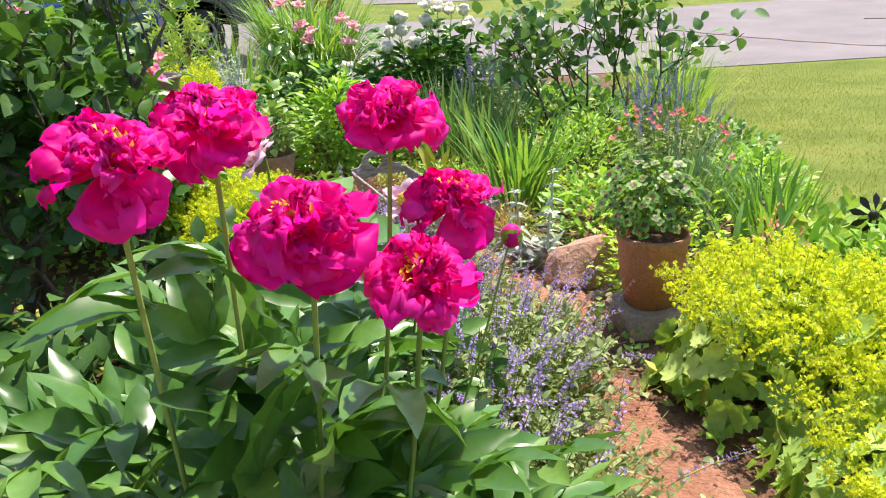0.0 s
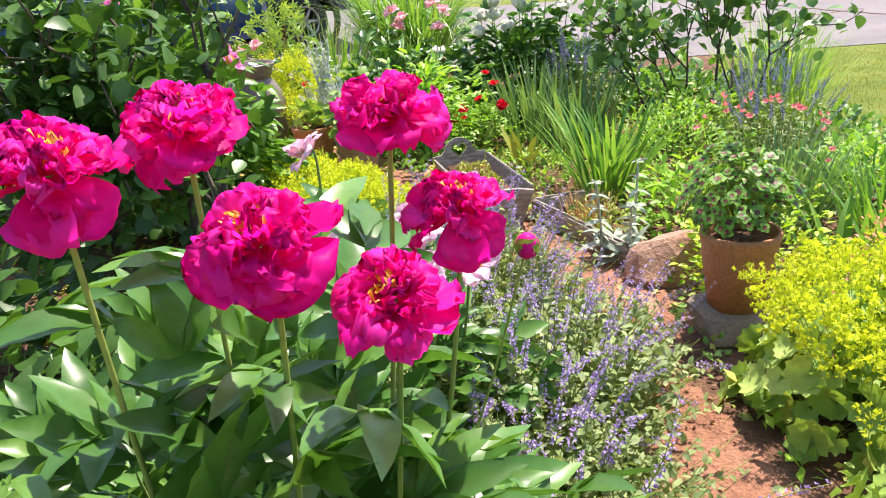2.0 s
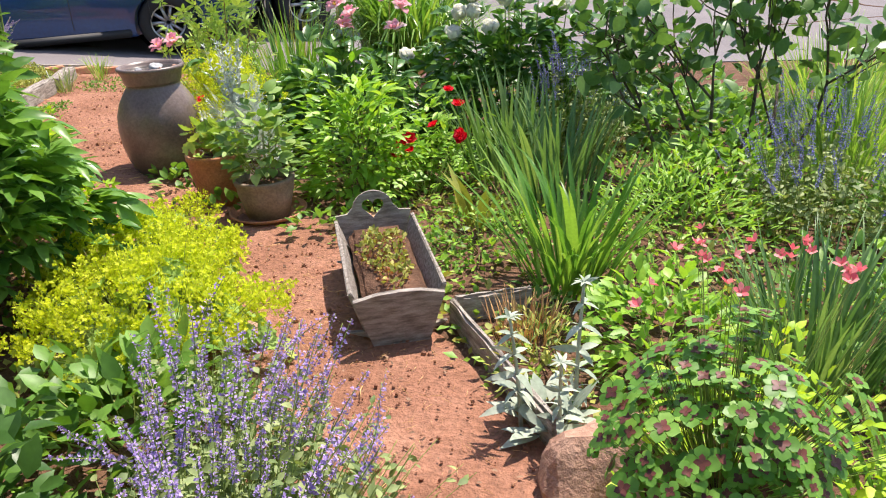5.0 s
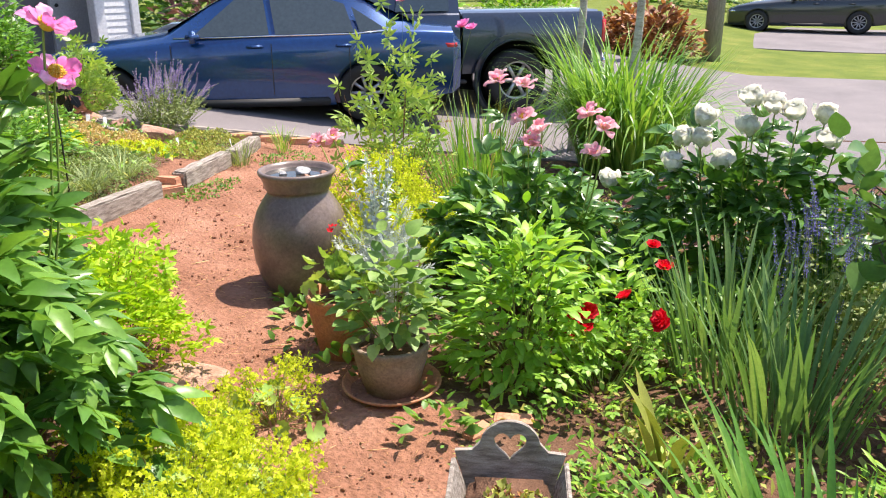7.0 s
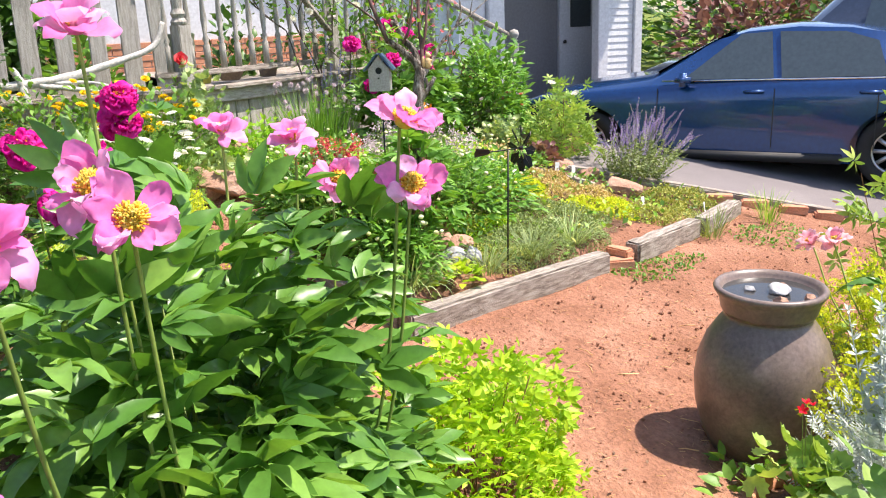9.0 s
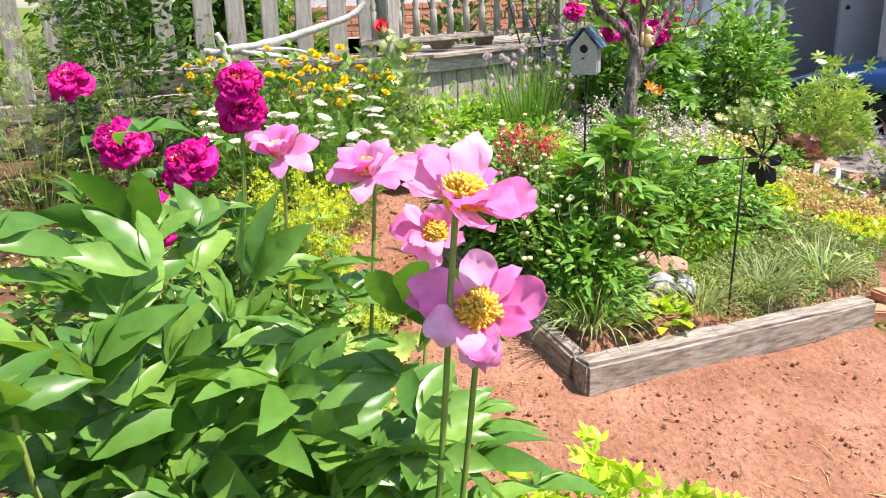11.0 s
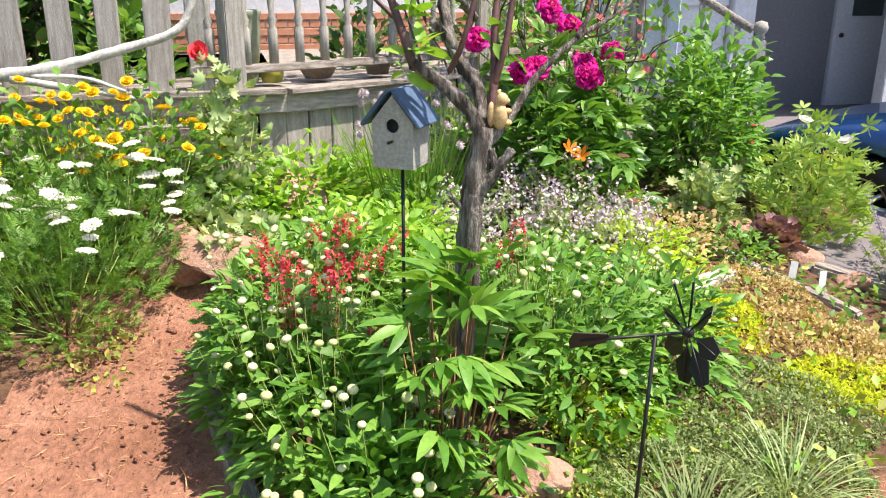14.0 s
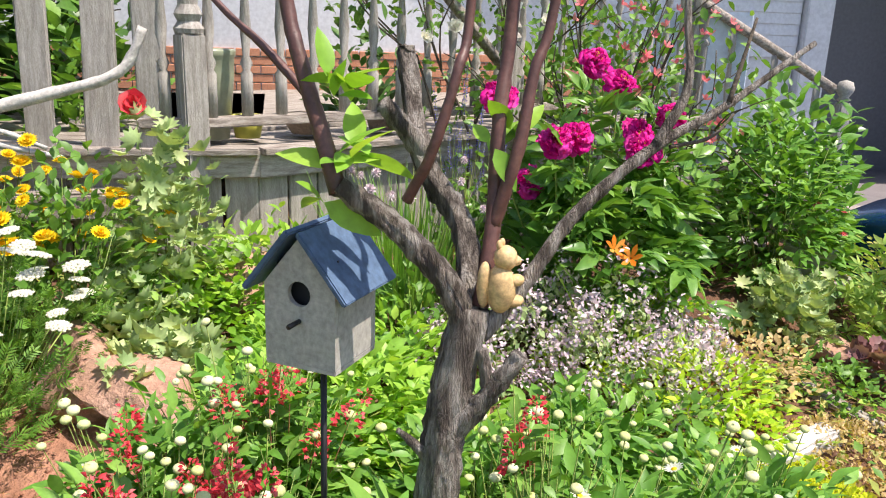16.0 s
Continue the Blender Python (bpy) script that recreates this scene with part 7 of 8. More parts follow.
# ---- raised bed: coral bells, daisies, tree with young peony leaves ----
for x, y, n, k in ((-4.55, 5.38, 8, 0.62), (-4.9, 5.40, 6, 0.52), (-4.5, 5.6, 3, 0.52), (-5.2, 5.55, 6, 0.48), (-4.75, 6.15, 2, 0.62)):
    e = nepeta("coral bells with sprays of red flowers", x, y, 0.28, 0.25, k, 90, 0, (0, 0), None, CORAL_SPIKES, G_MID, "coral_bells", "coral bells", 0.3, 0.05, 7)
    for _ in range(n):
        q = (rng.uniform(-0.2, 0.2), rng.uniform(-0.14, 0.2), k * rng.uniform(0.75, 1.1))
        part("flower_spike", CORAL_SPIKES[rng.integers(3)], None, e, at=pose(q[0], q[1], q[2] - 0.08, rng.normal(0, 10), rng.normal(0, 10), rng.uniform(0, 360)))
        part("flower_stalk", tube([(q[0] * 0.5, q[1] * 0.5, 0.05), (q[0], q[1], q[2] - 0.08)], 0.0016, 0.0013, 4), STEMRED, e)
BUD = [ball(0.5, 7, 0.75), moved(ball(0.42, 6, 0.6), pose(0, 0, -0.12))]
for x, y, r, hh, n, o in ((-4.08, 5.58, 0.27, 0.38, 34, 2), (-4.35, 5.48, 0.32, 0.46, 40, 1), (-4.7, 5.30, 0.26, 0.46, 24, 0), (-5.0, 5.28, 0.26, 0.44, 22, 0), (-4.75, 6.3, 0.38, 0.48, 44, 3), (-5.05, 6.05, 0.34, 0.40, 30, 1), (-4.95, 6.7, 0.34, 0.36, 22, 1), (-5.2, 5.5, 0.3, 0.44, 26, 1), (-5.3, 6.4, 0.28, 0.3, 14, 0)):
    e = mound("shasta_daisy", "shasta daisy clump full of cream buds", "daisy", x, y, r * 1.05, r * 0.95, hh, 1000, 0.062, L_LANCE, G_DAISY, stems=26, up=0.05, wild=0.4)
    c, _ = dome(n, r * 1.1, r * 1.05, hh * 1.28, hh * 0.45, 0.92, low=0.15)
    blooms(e, c, BUD, [F_CREAMBUD, STEM], 0.026, wild=0.25)
    c, _ = dome(max(1, o), r * 0.9, r * 0.8, hh * 1.1, hh * 0.6, 0.9)
    blooms(e, c, [DAISY, moved(ball(0.3, 6, 0.5), pose(0, 0, 0.05))], [F_WHITE, F_YELLOW], 0.024)
strap_clump("blue_fescue", "tuft of fine blue-green grass at the timber corner", "grass", -3.88, 5.52, 0.16, 0.30, 240, 0.005, G_BLUEGREEN, 0.9, 0.9)
strap_clump("blue_fescue", "tuft of fine green grass by the timber", "grass", -3.92, 6.05, 0.12, 0.22, 120, 0.005, G_GREY, 0.8, 0.9)
mound("lettuce_leaves", "small lime-green leafy rosette by the timber", "perennial", -3.85, 5.85, 0.12, 0.12, 0.12, 40, 0.07, L_OVAL, G_LIME, stems=0)
mound("rose_shrub", "rose foliage at the corner of the side path", "rose", -3.55, 4.18, 0.36, 0.26, 0.72, 260, 0.10, L_ROSE, G_MID, stems=24)
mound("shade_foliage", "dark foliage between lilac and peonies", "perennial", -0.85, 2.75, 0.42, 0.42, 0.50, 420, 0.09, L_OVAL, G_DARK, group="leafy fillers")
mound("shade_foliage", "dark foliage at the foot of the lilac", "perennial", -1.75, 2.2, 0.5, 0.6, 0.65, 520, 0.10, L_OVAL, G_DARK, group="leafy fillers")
mound("shade_foliage", "green foliage behind the pale pink peonies", "perennial", -0.75, 3.45, 0.36, 0.32, 0.34, 320, 0.08, L_OVAL, G_MID, group="leafy fillers")
mound("leafy_clump", "green foliage along the lawn edge", "perennial", 1.95, 4.6, 0.3, 0.5, 0.32, 520, 0.06, L_OVAL, G_FRESH, group="leafy fillers")
mound("leafy_clump", "green foliage along the lawn edge", "perennial", 2.1, 5.5, 0.3, 0.5, 0.30, 480, 0.06, L_OVAL, G_MID, group="leafy fillers")
mound("leafy_clump", "leafy weeds under the young lilac", "perennial", 1.3, 6.0, 0.5, 0.4, 0.4, 600, 0.07, L_OVAL, G_FRESH, group="leafy fillers")
mound("leafy_clump", "green foliage behind the roses", "perennial", -0.05, 6.6, 0.4, 0.3, 0.36, 420, 0.07, L_NARROW, G_MID, group="leafy fillers")


def peony_bud(parent, x, y, z, mat):
    """A round bud in green sepals on a thin stem, at a world place."""
    o = np.array(parent.matrix_basis.translation)
    c = np.array((x, y, z)) - o
    part("bud_stem", tube(spine([c * (0.3, 0.3, 0.1), c * (0.8, 0.8, 0.7), c], 4), 0.0026, 0.0020, 5), STEM, parent)
    b = part("bud", moved(ball(0.018, 9, 1.1), pose(*c)), mat, parent)
    part("sepal_cup", join(*[moved(petal(1.1, 0.6, -0.25, 0.02, k, us=5, vs=5), pose(*c) @ pose(0, 0, -0.021, 0, 0, 90 * k) @ pose(0, 0.004, 0, 42, 0, 0) @ Matrix.Scale(0.033 - 0.004 * (k % 2), 4)) for k in range(4)]), G_ALCH, b)


for bush in [o for o in scene.objects if o.name == "peony_bush"]:
    peony_bud(bush, 0.11, 1.18, 1.06, F_CERISE)

# pruned apple tree with red shoots
tree = thing("apple_tree", "small pruned apple tree with grey bark and red-brown shoots", "tree", -4.34, 5.83)
T0 = np.array(tree.matrix_basis.translation)


def limb(name, pts, r0, r1, mat, lumps=0.06, sides=10, seed=0):
    return part(name, tube(spine(np.array(pts) - T0, 9), r0, r1, sides, lumps, seed, 0.13 if mat is BARK else 0.0), mat, tree)


limb("trunk", [(-4.34, 5.83, 0.2), (-4.33, 5.82, 0.5), (-4.31, 5.84, 0.85), (-4.30, 5.85, 1.13), (-4.305, 5.86, 1.25), (-4.32, 5.89, 1.40)], 0.036, 0.027, BARK, 0.07, 20)
limb("limb", [(-4.32, 5.89, 1.36), (-4.32, 5.85, 1.44), (-4.34, 5.78, 1.51), (-4.35, 5.71, 1.56)], 0.022, 0.017, BARK, 0.09, 16, 2)
limb("shoot", [(-4.35, 5.71, 1.55), (-4.37, 5.69, 1.62), (-4.40, 5.66, 1.72), (-4.43, 5.64, 1.82), (-4.46, 5.62, 2.1), (-4.5, 5.6, 2.4)], 0.013, 0.007, SHOOT, 0.04)
limb("shoot", [(-4.40, 5.68, 1.66), (-4.46, 5.61, 1.73), (-4.51, 5.54, 1.79), (-4.6, 5.42, 1.92)], 0.007, 0.004, SHOOT, 0.04, 7)
limb("shoot", [(-4.35, 5.80, 1.54), (-4.33, 5.83, 1.61), (-4.34, 5.86, 1.71), (-4.37, 5.88, 1.81), (-4.38, 5.9, 2.3)], 0.008, 0.006, SHOOT, 0.04, 7)
limb("limb", [(-4.32, 5.89, 1.38), (-4.38, 5.88, 1.50), (-4.43, 5.83, 1.58), (-4.50, 5.81, 1.71), (-4.51, 5.81, 1.735)], 0.019, 0.013, BARK, 0.09, 15, 5)
limb("stub", [(-4.43, 5.84, 1.58), (-4.43, 5.79, 1.64), (-4.42, 5.77, 1.66)], 0.014, 0.012, BARK, 0.1, 9)
limb("shoot", [(-4.32, 5.90, 1.40), (-4.36, 5.92, 1.50), (-4.40, 5.93, 1.65), (-4.44, 5.95, 1.82), (-4.45, 5.96, 2.4)], 0.012, 0.009, SHOOT, 0.04)
limb("shoot", [(-4.36, 5.92, 1.50), (-4.36, 5.95, 1.61), (-4.38, 5.97, 1.71), (-4.40, 6.0, 1.82), (-4.42, 6.05, 2.3)], 0.010, 0.006, SHOOT, 0.04)
limb("limb", [(-4.31, 5.90, 1.36), (-4.32, 5.96, 1.43), (-4.33, 6.03, 1.53), (-4.33, 6.13, 1.62), (-4.34, 6.22, 1.67), (-4.37, 6.36, 1.76)], 0.012, 0.0035, BARK, 0.07)
limb("twig", [(-4.33, 6.13, 1.62), (-4.34, 6.17, 1.70), (-4.37, 6.17, 1.81), (-4.37, 6.17, 1.95)], 0.008, 0.004, BARK, 0.05, 7)
limb("twig", [(-4.34, 6.23, 1.68), (-4.37, 6.27, 1.79)], 0.004, 0.002, DARKBARK, 0.05, 6)
limb("twig", [(-4.33, 6.15, 1.62), (-4.36, 6.22, 1.63), (-4.38, 6.26, 1.66)], 0.003, 0.002, DARKBARK, 0.05, 6)
limb("stub", [(-4.30, 5.85, 1.20), (-4.28, 5.91, 1.29), (-4.27, 5.95, 1.35)], 0.016, 0.012, BARK, 0.12, 9)
limb("stub", [(-4.28, 5.91, 1.29), (-4.29, 5.90, 1.35)], 0.010, 0.008, BARK, 0.12, 8)
limb("stub", [(-4.30, 5.84, 1.18), (-4.30, 5.79, 1.23)], 0.010, 0.004, BARK, 0.1, 8)
sprout = []
for cx, cy, cz, n in ((-4.36, 5.72, 1.60, 9), (-4.37, 5.71, 1.68, 7), (-4.38, 5.94, 1.62, 5), (-4.36, 5.69, 1.55, 3)):
    d = unit(rng.normal(0, 0.6, (n, 3)) + (0.1, 0.1, 0.8))
    sprout.append(scatter(leaf(0.42, 4, 0.12, 0.2), np.array([(cx, cy, cz)] * n) - T0 + rng.normal(0, 0.012, (n, 3)), frames_of(d, rng.normal(0, 0.5, n)), 0.075 * rng.uniform(0.6, 1.2, n)))
part("sprout_foliage", Build().add(join(*sprout)), G_FRESH, tree, "fresh bright green sprout leaves", kind="stuff")
yp = thing("young_peony", "young peony with glossy divided leaves under the tree", "peony", -4.26, 5.78)
p, way = dome(84, 0.24, 0.22, 0.74, 0.22, 0.7, 0.05, 0.35)
part("foliage", Build().add(leaves([fan(5, 1.2, 0.8, leaf(0.26, 4, 0.16, 0.3, 0.45))], p, way, 0.115, 0.3, 0.45)), G_DAISY, yp, kind="stuff")
part("stem_mass", Build().add(stalks((p * (0.3, 0.3, 0))[:40], p[:40], 0.004)), STEMRED, yp, kind="stuff")

# ---- rockery mats ----
mat_plant("thyme_mat", "olive green creeping thyme mat", "mat plant", -4.22, 6.55, 0.30, 0.40, 0.12, 11050, 0.014, G_GREY, None, 14)
mat_plant("thyme_mat", "grey-green creeping thyme mat", "mat plant", -4.55, 6.95, 0.42, 0.45, 0.12, 12750, 0.015, G_GREY, None, 0)
mat_plant("thyme_mat", "olive brown creeping mat along the timber", "mat plant", -4.10, 6.25, 0.22, 0.26, 0.07, 2720, 0.013, G_OLIVE, None, 0)
mat_plant("sedum_mat", "bright yellow flowering sedum mat", "mat plant", -4.75, 7.55, 0.22, 0.40, 0.10, 4080, 0.018, F_YELLOWGREEN, None, 10)
mat_plant("sedum_mat", "bright yellow flowering sedum mat", "mat plant", -5.25, 7.15, 0.26, 0.24, 0.11, 3230, 0.018, F_YELLOWGREEN, None, 0)
mat_plant("sedum_mat", "lime-yellow sedum near the tree", "mat plant", -4.55, 6.4, 0.20, 0.24, 0.11, 2210, 0.019, G_LIME, None, 0)
mat_plant("sedum_mat", "pinkish brown sedum mat in the rockery", "mat plant", -5.05, 7.6, 0.30, 0.36, 0.12, 3800, 0.02, G_PINKSEDUM, None, 0)
mat_plant("sedum_mat", "straw-coloured sedum mat in the rockery", "mat plant", -5.5, 7.55, 0.30, 0.30, 0.10, 3060, 0.018, G_PINKSEDUM, None, 0)
mat_plant("sedum_mat", "olive mat by the second timber", "mat plant", -4.55, 8.0, 0.28, 0.4, 0.11, 3400, 0.019, G_OLIVE, None, 0)
mat_plant("sedum_mat", "red-bronze sedum between rocks", "mat plant", -5.95, 7.1, 0.26, 0.30, 0.14, 2210, 0.022, G_BRONZE, None, 0)
mat_plant("sedum_mat", "golden creeping foliage under the bushes", "mat plant", -6.0, 6.75, 0.30, 0.34, 0.16, 1300, 0.022, G_LIME, None, 0)
mat_plant("sedum_mat", "yellow flowering mat near the stone planter", "mat plant", -6.25, 7.2, 0.24, 0.22, 0.14, 800, 0.02, F_YELLOWGREEN, None, 0)
mat_plant("sedum_mat", "green mat at the drive's corner", "mat plant", -4.9, 8.5, 0.34, 0.3, 0.14, 2550, 0.022, G_OLIVE, None, 0)
mat_plant("sedum_mat", "hen-and-chicks rosettes at the tree's foot", "mat plant", -4.25, 6.22, 0.2, 0.14, 0.05, 420, 0.024, G_FRESH, None, 0)
mat_plant("weed_mat", "low weeds along the timber", "mat plant", -3.85, 7.3, 0.14, 0.4, 0.05, 420, 0.025, G_MID, None, 10)
mat_plant("weed_mat", "low weeds at the side path", "mat plant", -5.3, 4.6, 0.3, 0.16, 0.06, 300, 0.03, G_OLIVE, None, 10)
mat_plant("weed_mat", "low weeds at the drive end of the path", "mat plant", -4.1, 8.6, 0.24, 0.4, 0.06, 420, 0.025, G_MID, None, 10)
mat_plant("weed_mat", "low green weeds behind the cradle", "mat plant", -0.2, 5.1, 0.3, 0.3, 0.06, 500, 0.03, G_MID, None, 0)
mat_plant("weed_mat", "low green weeds beside the roses", "mat plant", 0.0, 5.7, 0.4, 0.3, 0.08, 700, 0.03, G_OLIVE, None, 0)
mat_plant("weed_mat", "seedlings at the path's edge", "mat plant", 0.45, 2.95, 0.12, 0.2, 0.05, 160, 0.025, G_MID, None, 0)
e, p = mat_plant("dead_nettle", "pale mauve flowering dead-nettle carpet", "dead-nettle", -6.05, 6.66, 0.42, 0.68, 0.44, 4200, 0.03, G_BLUEGREEN)
q = p[rng.permutation(len(p))[:1300]] + (0, 0, 0.05)
part("blossom", Build().add(leaves(L_TINY, np.repeat(q, 5, 0) + rng.normal(0, 0.012, (6500, 3)) + (0, 0, 0.03), unit(rng.normal(0, 1, (6500, 3))), 0.021, 0.3, 0.8)), F_MAUVE, e, "pale mauve flowers", kind="stuff")
mound("coral_bells", "dusky purple leafy rosette on a rock", "coral bells", -6.1, 7.95, 0.14, 0.14, 0.2, 60, 0.045, L_LOBED, G_PURPLE, stems=0)
mound("coral_bells", "dusky purple leafy rosette among the coral flowers", "coral bells", -4.42, 5.45, 0.16, 0.14, 0.24, 50, 0.05, L_LOBED, G_PURPLE, stems=0)
mound("poppy_leaves", "blue-green leafy clump in the rockery", "poppy", -6.5, 7.75, 0.24, 0.22, 0.34, 320, 0.04, L_POPPY, G_BLUEGREEN, stems=0)
vi = mound("viola", "small leafy viola with violet flowers", "viola", -5.15, 6.55, 0.26, 0.26, 0.14, 160, 0.04, L_OVAL, G_MID, stems=0)
blooms(vi, dome(14, 0.25, 0.25, 0.17, 0.06, 0.9)[0], [STAR], [F_VIOLET], 0.013, stem=False)
strap_clump("grass_tuft", "small green grass tuft by the drive", "grass", -4.35, 8.85, 0.1, 0.28, 60, 0.006, G_GRASS, 0.4, 0.4)
strap_clump("grass_tuft", "small green grass tuft at the timber's end", "grass", -4.2, 8.1, 0.1, 0.24, 60, 0.006, G_GREY, 0.5, 0.5)

# ---- bushes before the porch ----
peony("tall peony bush with cerise double flowers before the porch", -6.65, 6.85, 0.52, 0.5, 0.90, 480, 0.125,
      [(-6.37, 6.57, 1.35, DB[0], F_CERISE, -90, 40), (-6.42, 6.66, 1.36, DB[1], F_CERISE, -100, 40), (-6.66, 7.02, 1.34, DB[2], F_CERISE, -80, 50), (-6.52, 6.51, 1.16, DB[0], F_CERISE, -90, 60), (-6.6, 6.38, 1.5, DB[1], F_CERISE, -90, 50),
       (-7.0, 6.91, 1.64, DB[2], F_CERISE, -90, 40), (-7.04, 7.33, 1.39, DB[0], F_CERISE, -90, 50), (-6.5, 6.98, 1.30, DB[1], F_CERISE, -110, 50), (-6.75, 6.95, 1.55, DB[0], F_CERISE, -90, 50)], G_PEONY2)
lily = strap_clump("orange_lily", "orange lily with an open flower", "lily", -6.12, 6.78, 0.1, 0.5, 22, 0.02, G_FRESH, 0.4, 0.5)
blooms(lily, [(0.02, -0.03, 0.50), (0.04, 0.03, 0.47)], [LILY], [F_ORANGE], 0.068, up=(0.9, -0.2, 0.5))
hs = shrub("honeysuckle", "honeysuckle climbing by the porch with coral flowers", "climber", -7.5, 7.3, [((0, 0.1 * k - 0.2, 0), (0.1, 0.12 * k - 0.2, 1)) for k in range(4)], 2, 0.4, 0.75, 0.012, 31, DARKBARK, L_OVAL, G_MID, 0.055, 14, 0.22)
blooms(hs, np.stack([rng.uniform(0.08, 0.36, 70), np.clip(rng.normal(0, 0.36, 70), -0.42, 0.36), rng.uniform(0.6, 1.45, 70)], 1), [STAR], [F_CORALPINK], 0.036, stem=False, wild=1.0)
mound("leafy_bush", "large leafy green bush before the porch stair", "shrub", -7.2, 8.05, 0.46, 0.42, 0.98, 1500, 0.08, L_LANCE, G_DAISY, stems=30, up=0.0)
mound("leafy_bush", "tall green bush beside the porch stair", "shrub", -7.7, 8.35, 0.45, 0.5, 0.95, 1000, 0.11, L_OVAL, G_PEONY2, stems=30)
rh = mound("azalea", "rounded azalea with pale lime whorled leaves", "shrub", -6.35, 8.35, 0.36, 0.36, 0.72, 300, 0.065, [fan(7, 2.6, 0.9, leaf(0.3, 3, 0.1, 0.2), 0.1)], G_ALCH, shell=0.4, up=0.7, stems=20, stem_mat=STEMRED)
blooms(rh, [(0.1, -0.2, 0.7), (0.2, 0.0, 0.6)], [ROSE], [F_WHITE], 0.045)
mound("boxwood", "small clipped round yellow-green bush", "shrub", -6.77, 8.55, 0.28, 0.28, 0.46, 1100, 0.03, L_OVAL, G_OLIVE, shell=0.6)
fp = mound("mixed_flowers", "mixed pink and blue flowers in a pot", "pot plant", -7.15, 8.25, 0.18, 0.18, 0.24, 130, 0.045, L_OVAL, G_MID, z=float(land(-7.15, 8.25)) + 0.22)
blooms(fp, dome(8, 0.18, 0.18, 0.27, 0.08, 0.9)[0], [ROSE], [F_CORALPINK], 0.028)
blooms(fp, dome(6, 0.18, 0.18, 0.25, 0.08, 0.9)[0], [STAR], [F_VIOLET], 0.026)
nepeta("lavender-flowered catmint beside the drive", -5.55, 8.55, 0.36, 0.36, 0.5, 240, 110, (0.05, 0.03), leaf_m=G_GREY)
mound("shasta_daisy", "green leafy clump behind the rockery", "perennial", -6.15, 6.0, 0.3, 0.3, 0.32, 260, 0.06, L_OVAL, G_MID, group="leafy fillers")
mound("leafy_clump", "sprawling golden green foliage by the peony", "perennial", -6.3, 7.0, 0.26, 0.26, 0.3, 260, 0.04, L_OVAL, G_LIME, group="leafy fillers")
cl = shrub("climbing_rose", "white climbing rose over the railing", "climber", -7.6, 6.5, [((0, 0.12 * k - 0.2, 0.3), (0.0, 0.1 * k - 0.15, 1)) for k in range(4)], 2, 0.5, 0.7, 0.010, 41, DARKBARK, L_ROSE, G_MID, 0.09, 6, 0.2)
blooms(cl, [(0.15, -0.35, 1.15), (0.18, -0.2, 1.2), (0.2, 0.1, 1.3), (0.1, 0.3, 1.25)], [ROSE], [F_WHITE], 0.05, stem=False, up=(0.8, 0, 0.4))
nepeta("blue delphinium spikes by the railing", -7.0, 6.3, 0.2, 0.2, 0.9, 40, 22, (0, 0), None, SALVIA_SPIKES, G_MID, "delphinium", "delphinium", 0.2, 0.05, 6)
shrub("yard_shrub", "dark green shrub behind the deck", "shrub", -8.6, 3.6, [((0, 0.2 * k - 0.3, 0), (0.1, 0.2 * k - 0.3, 1)) for k in range(4)], 3, 0.5, 0.7, 0.03, 51, DARKBARK, L_BROAD, G_DARK, 0.13, 9, 0.25)

mound("leafy_clump", "lime leafed clump in the rockery", "perennial", -5.75, 6.95, 0.32, 0.30, 0.24, 620, 0.035, L_OVAL, G_LIME, group="rockery clumps", stems=0)
mound("leafy_clump", "bronze leafed clump in the rockery", "perennial", -6.05, 7.35, 0.26, 0.26, 0.20, 460, 0.03, L_OVAL, G_PINKSEDUM, group="rockery clumps", stems=0)
mound("leafy_clump", "green leafed clump in the rockery", "perennial", -5.55, 6.7, 0.28, 0.26, 0.20, 460, 0.04, L_OVAL, G_MID, group="rockery clumps", stems=0)
mound("leafy_clump", "green leafed clump in the rockery", "perennial", -5.95, 7.65, 0.24, 0.22, 0.16, 380, 0.035, L_OVAL, G_MID, group="rockery clumps", stems=0)
mound("leafy_clump", "airy green clump beside the rocks", "perennial", -4.6, 6.2, 0.22, 0.2, 0.22, 360, 0.035, L_NARROW, G_OLIVE, group="rockery clumps", stems=0)
strap_clump("blue_fescue", "tuft of fine green grass in the rockery", "grass", -4.05, 6.45, 0.12, 0.26, 130, 0.005, G_GREY, 0.8, 0.9)
strap_clump("blue_fescue", "tuft of fine green grass in the rockery", "grass", -4.2, 6.85, 0.12, 0.24, 120, 0.005, G_BLUEGREEN, 0.8, 0.9)
for x, y in ((-5.35, 6.0), (-5.5, 5.85), (-6.3, 5.2), (-6.0, 5.6), (-6.8, 5.75), (-5.9, 5.9)):
    mound("leafy_clump", "fresh low green leaves filling the raised bed", "perennial", x, y, 0.28, 0.26, 0.26, 420, 0.05, L_OVAL, G_FRESH, group="leafy fillers", stems=0)
mound("poppy_leaves", "blue-green crinkled leaves at the path's end", "poppy", -6.2, 4.95, 0.26, 0.22, 0.30, 220, 0.045, L_POPPY, G_BLUEGREEN, stems=0)

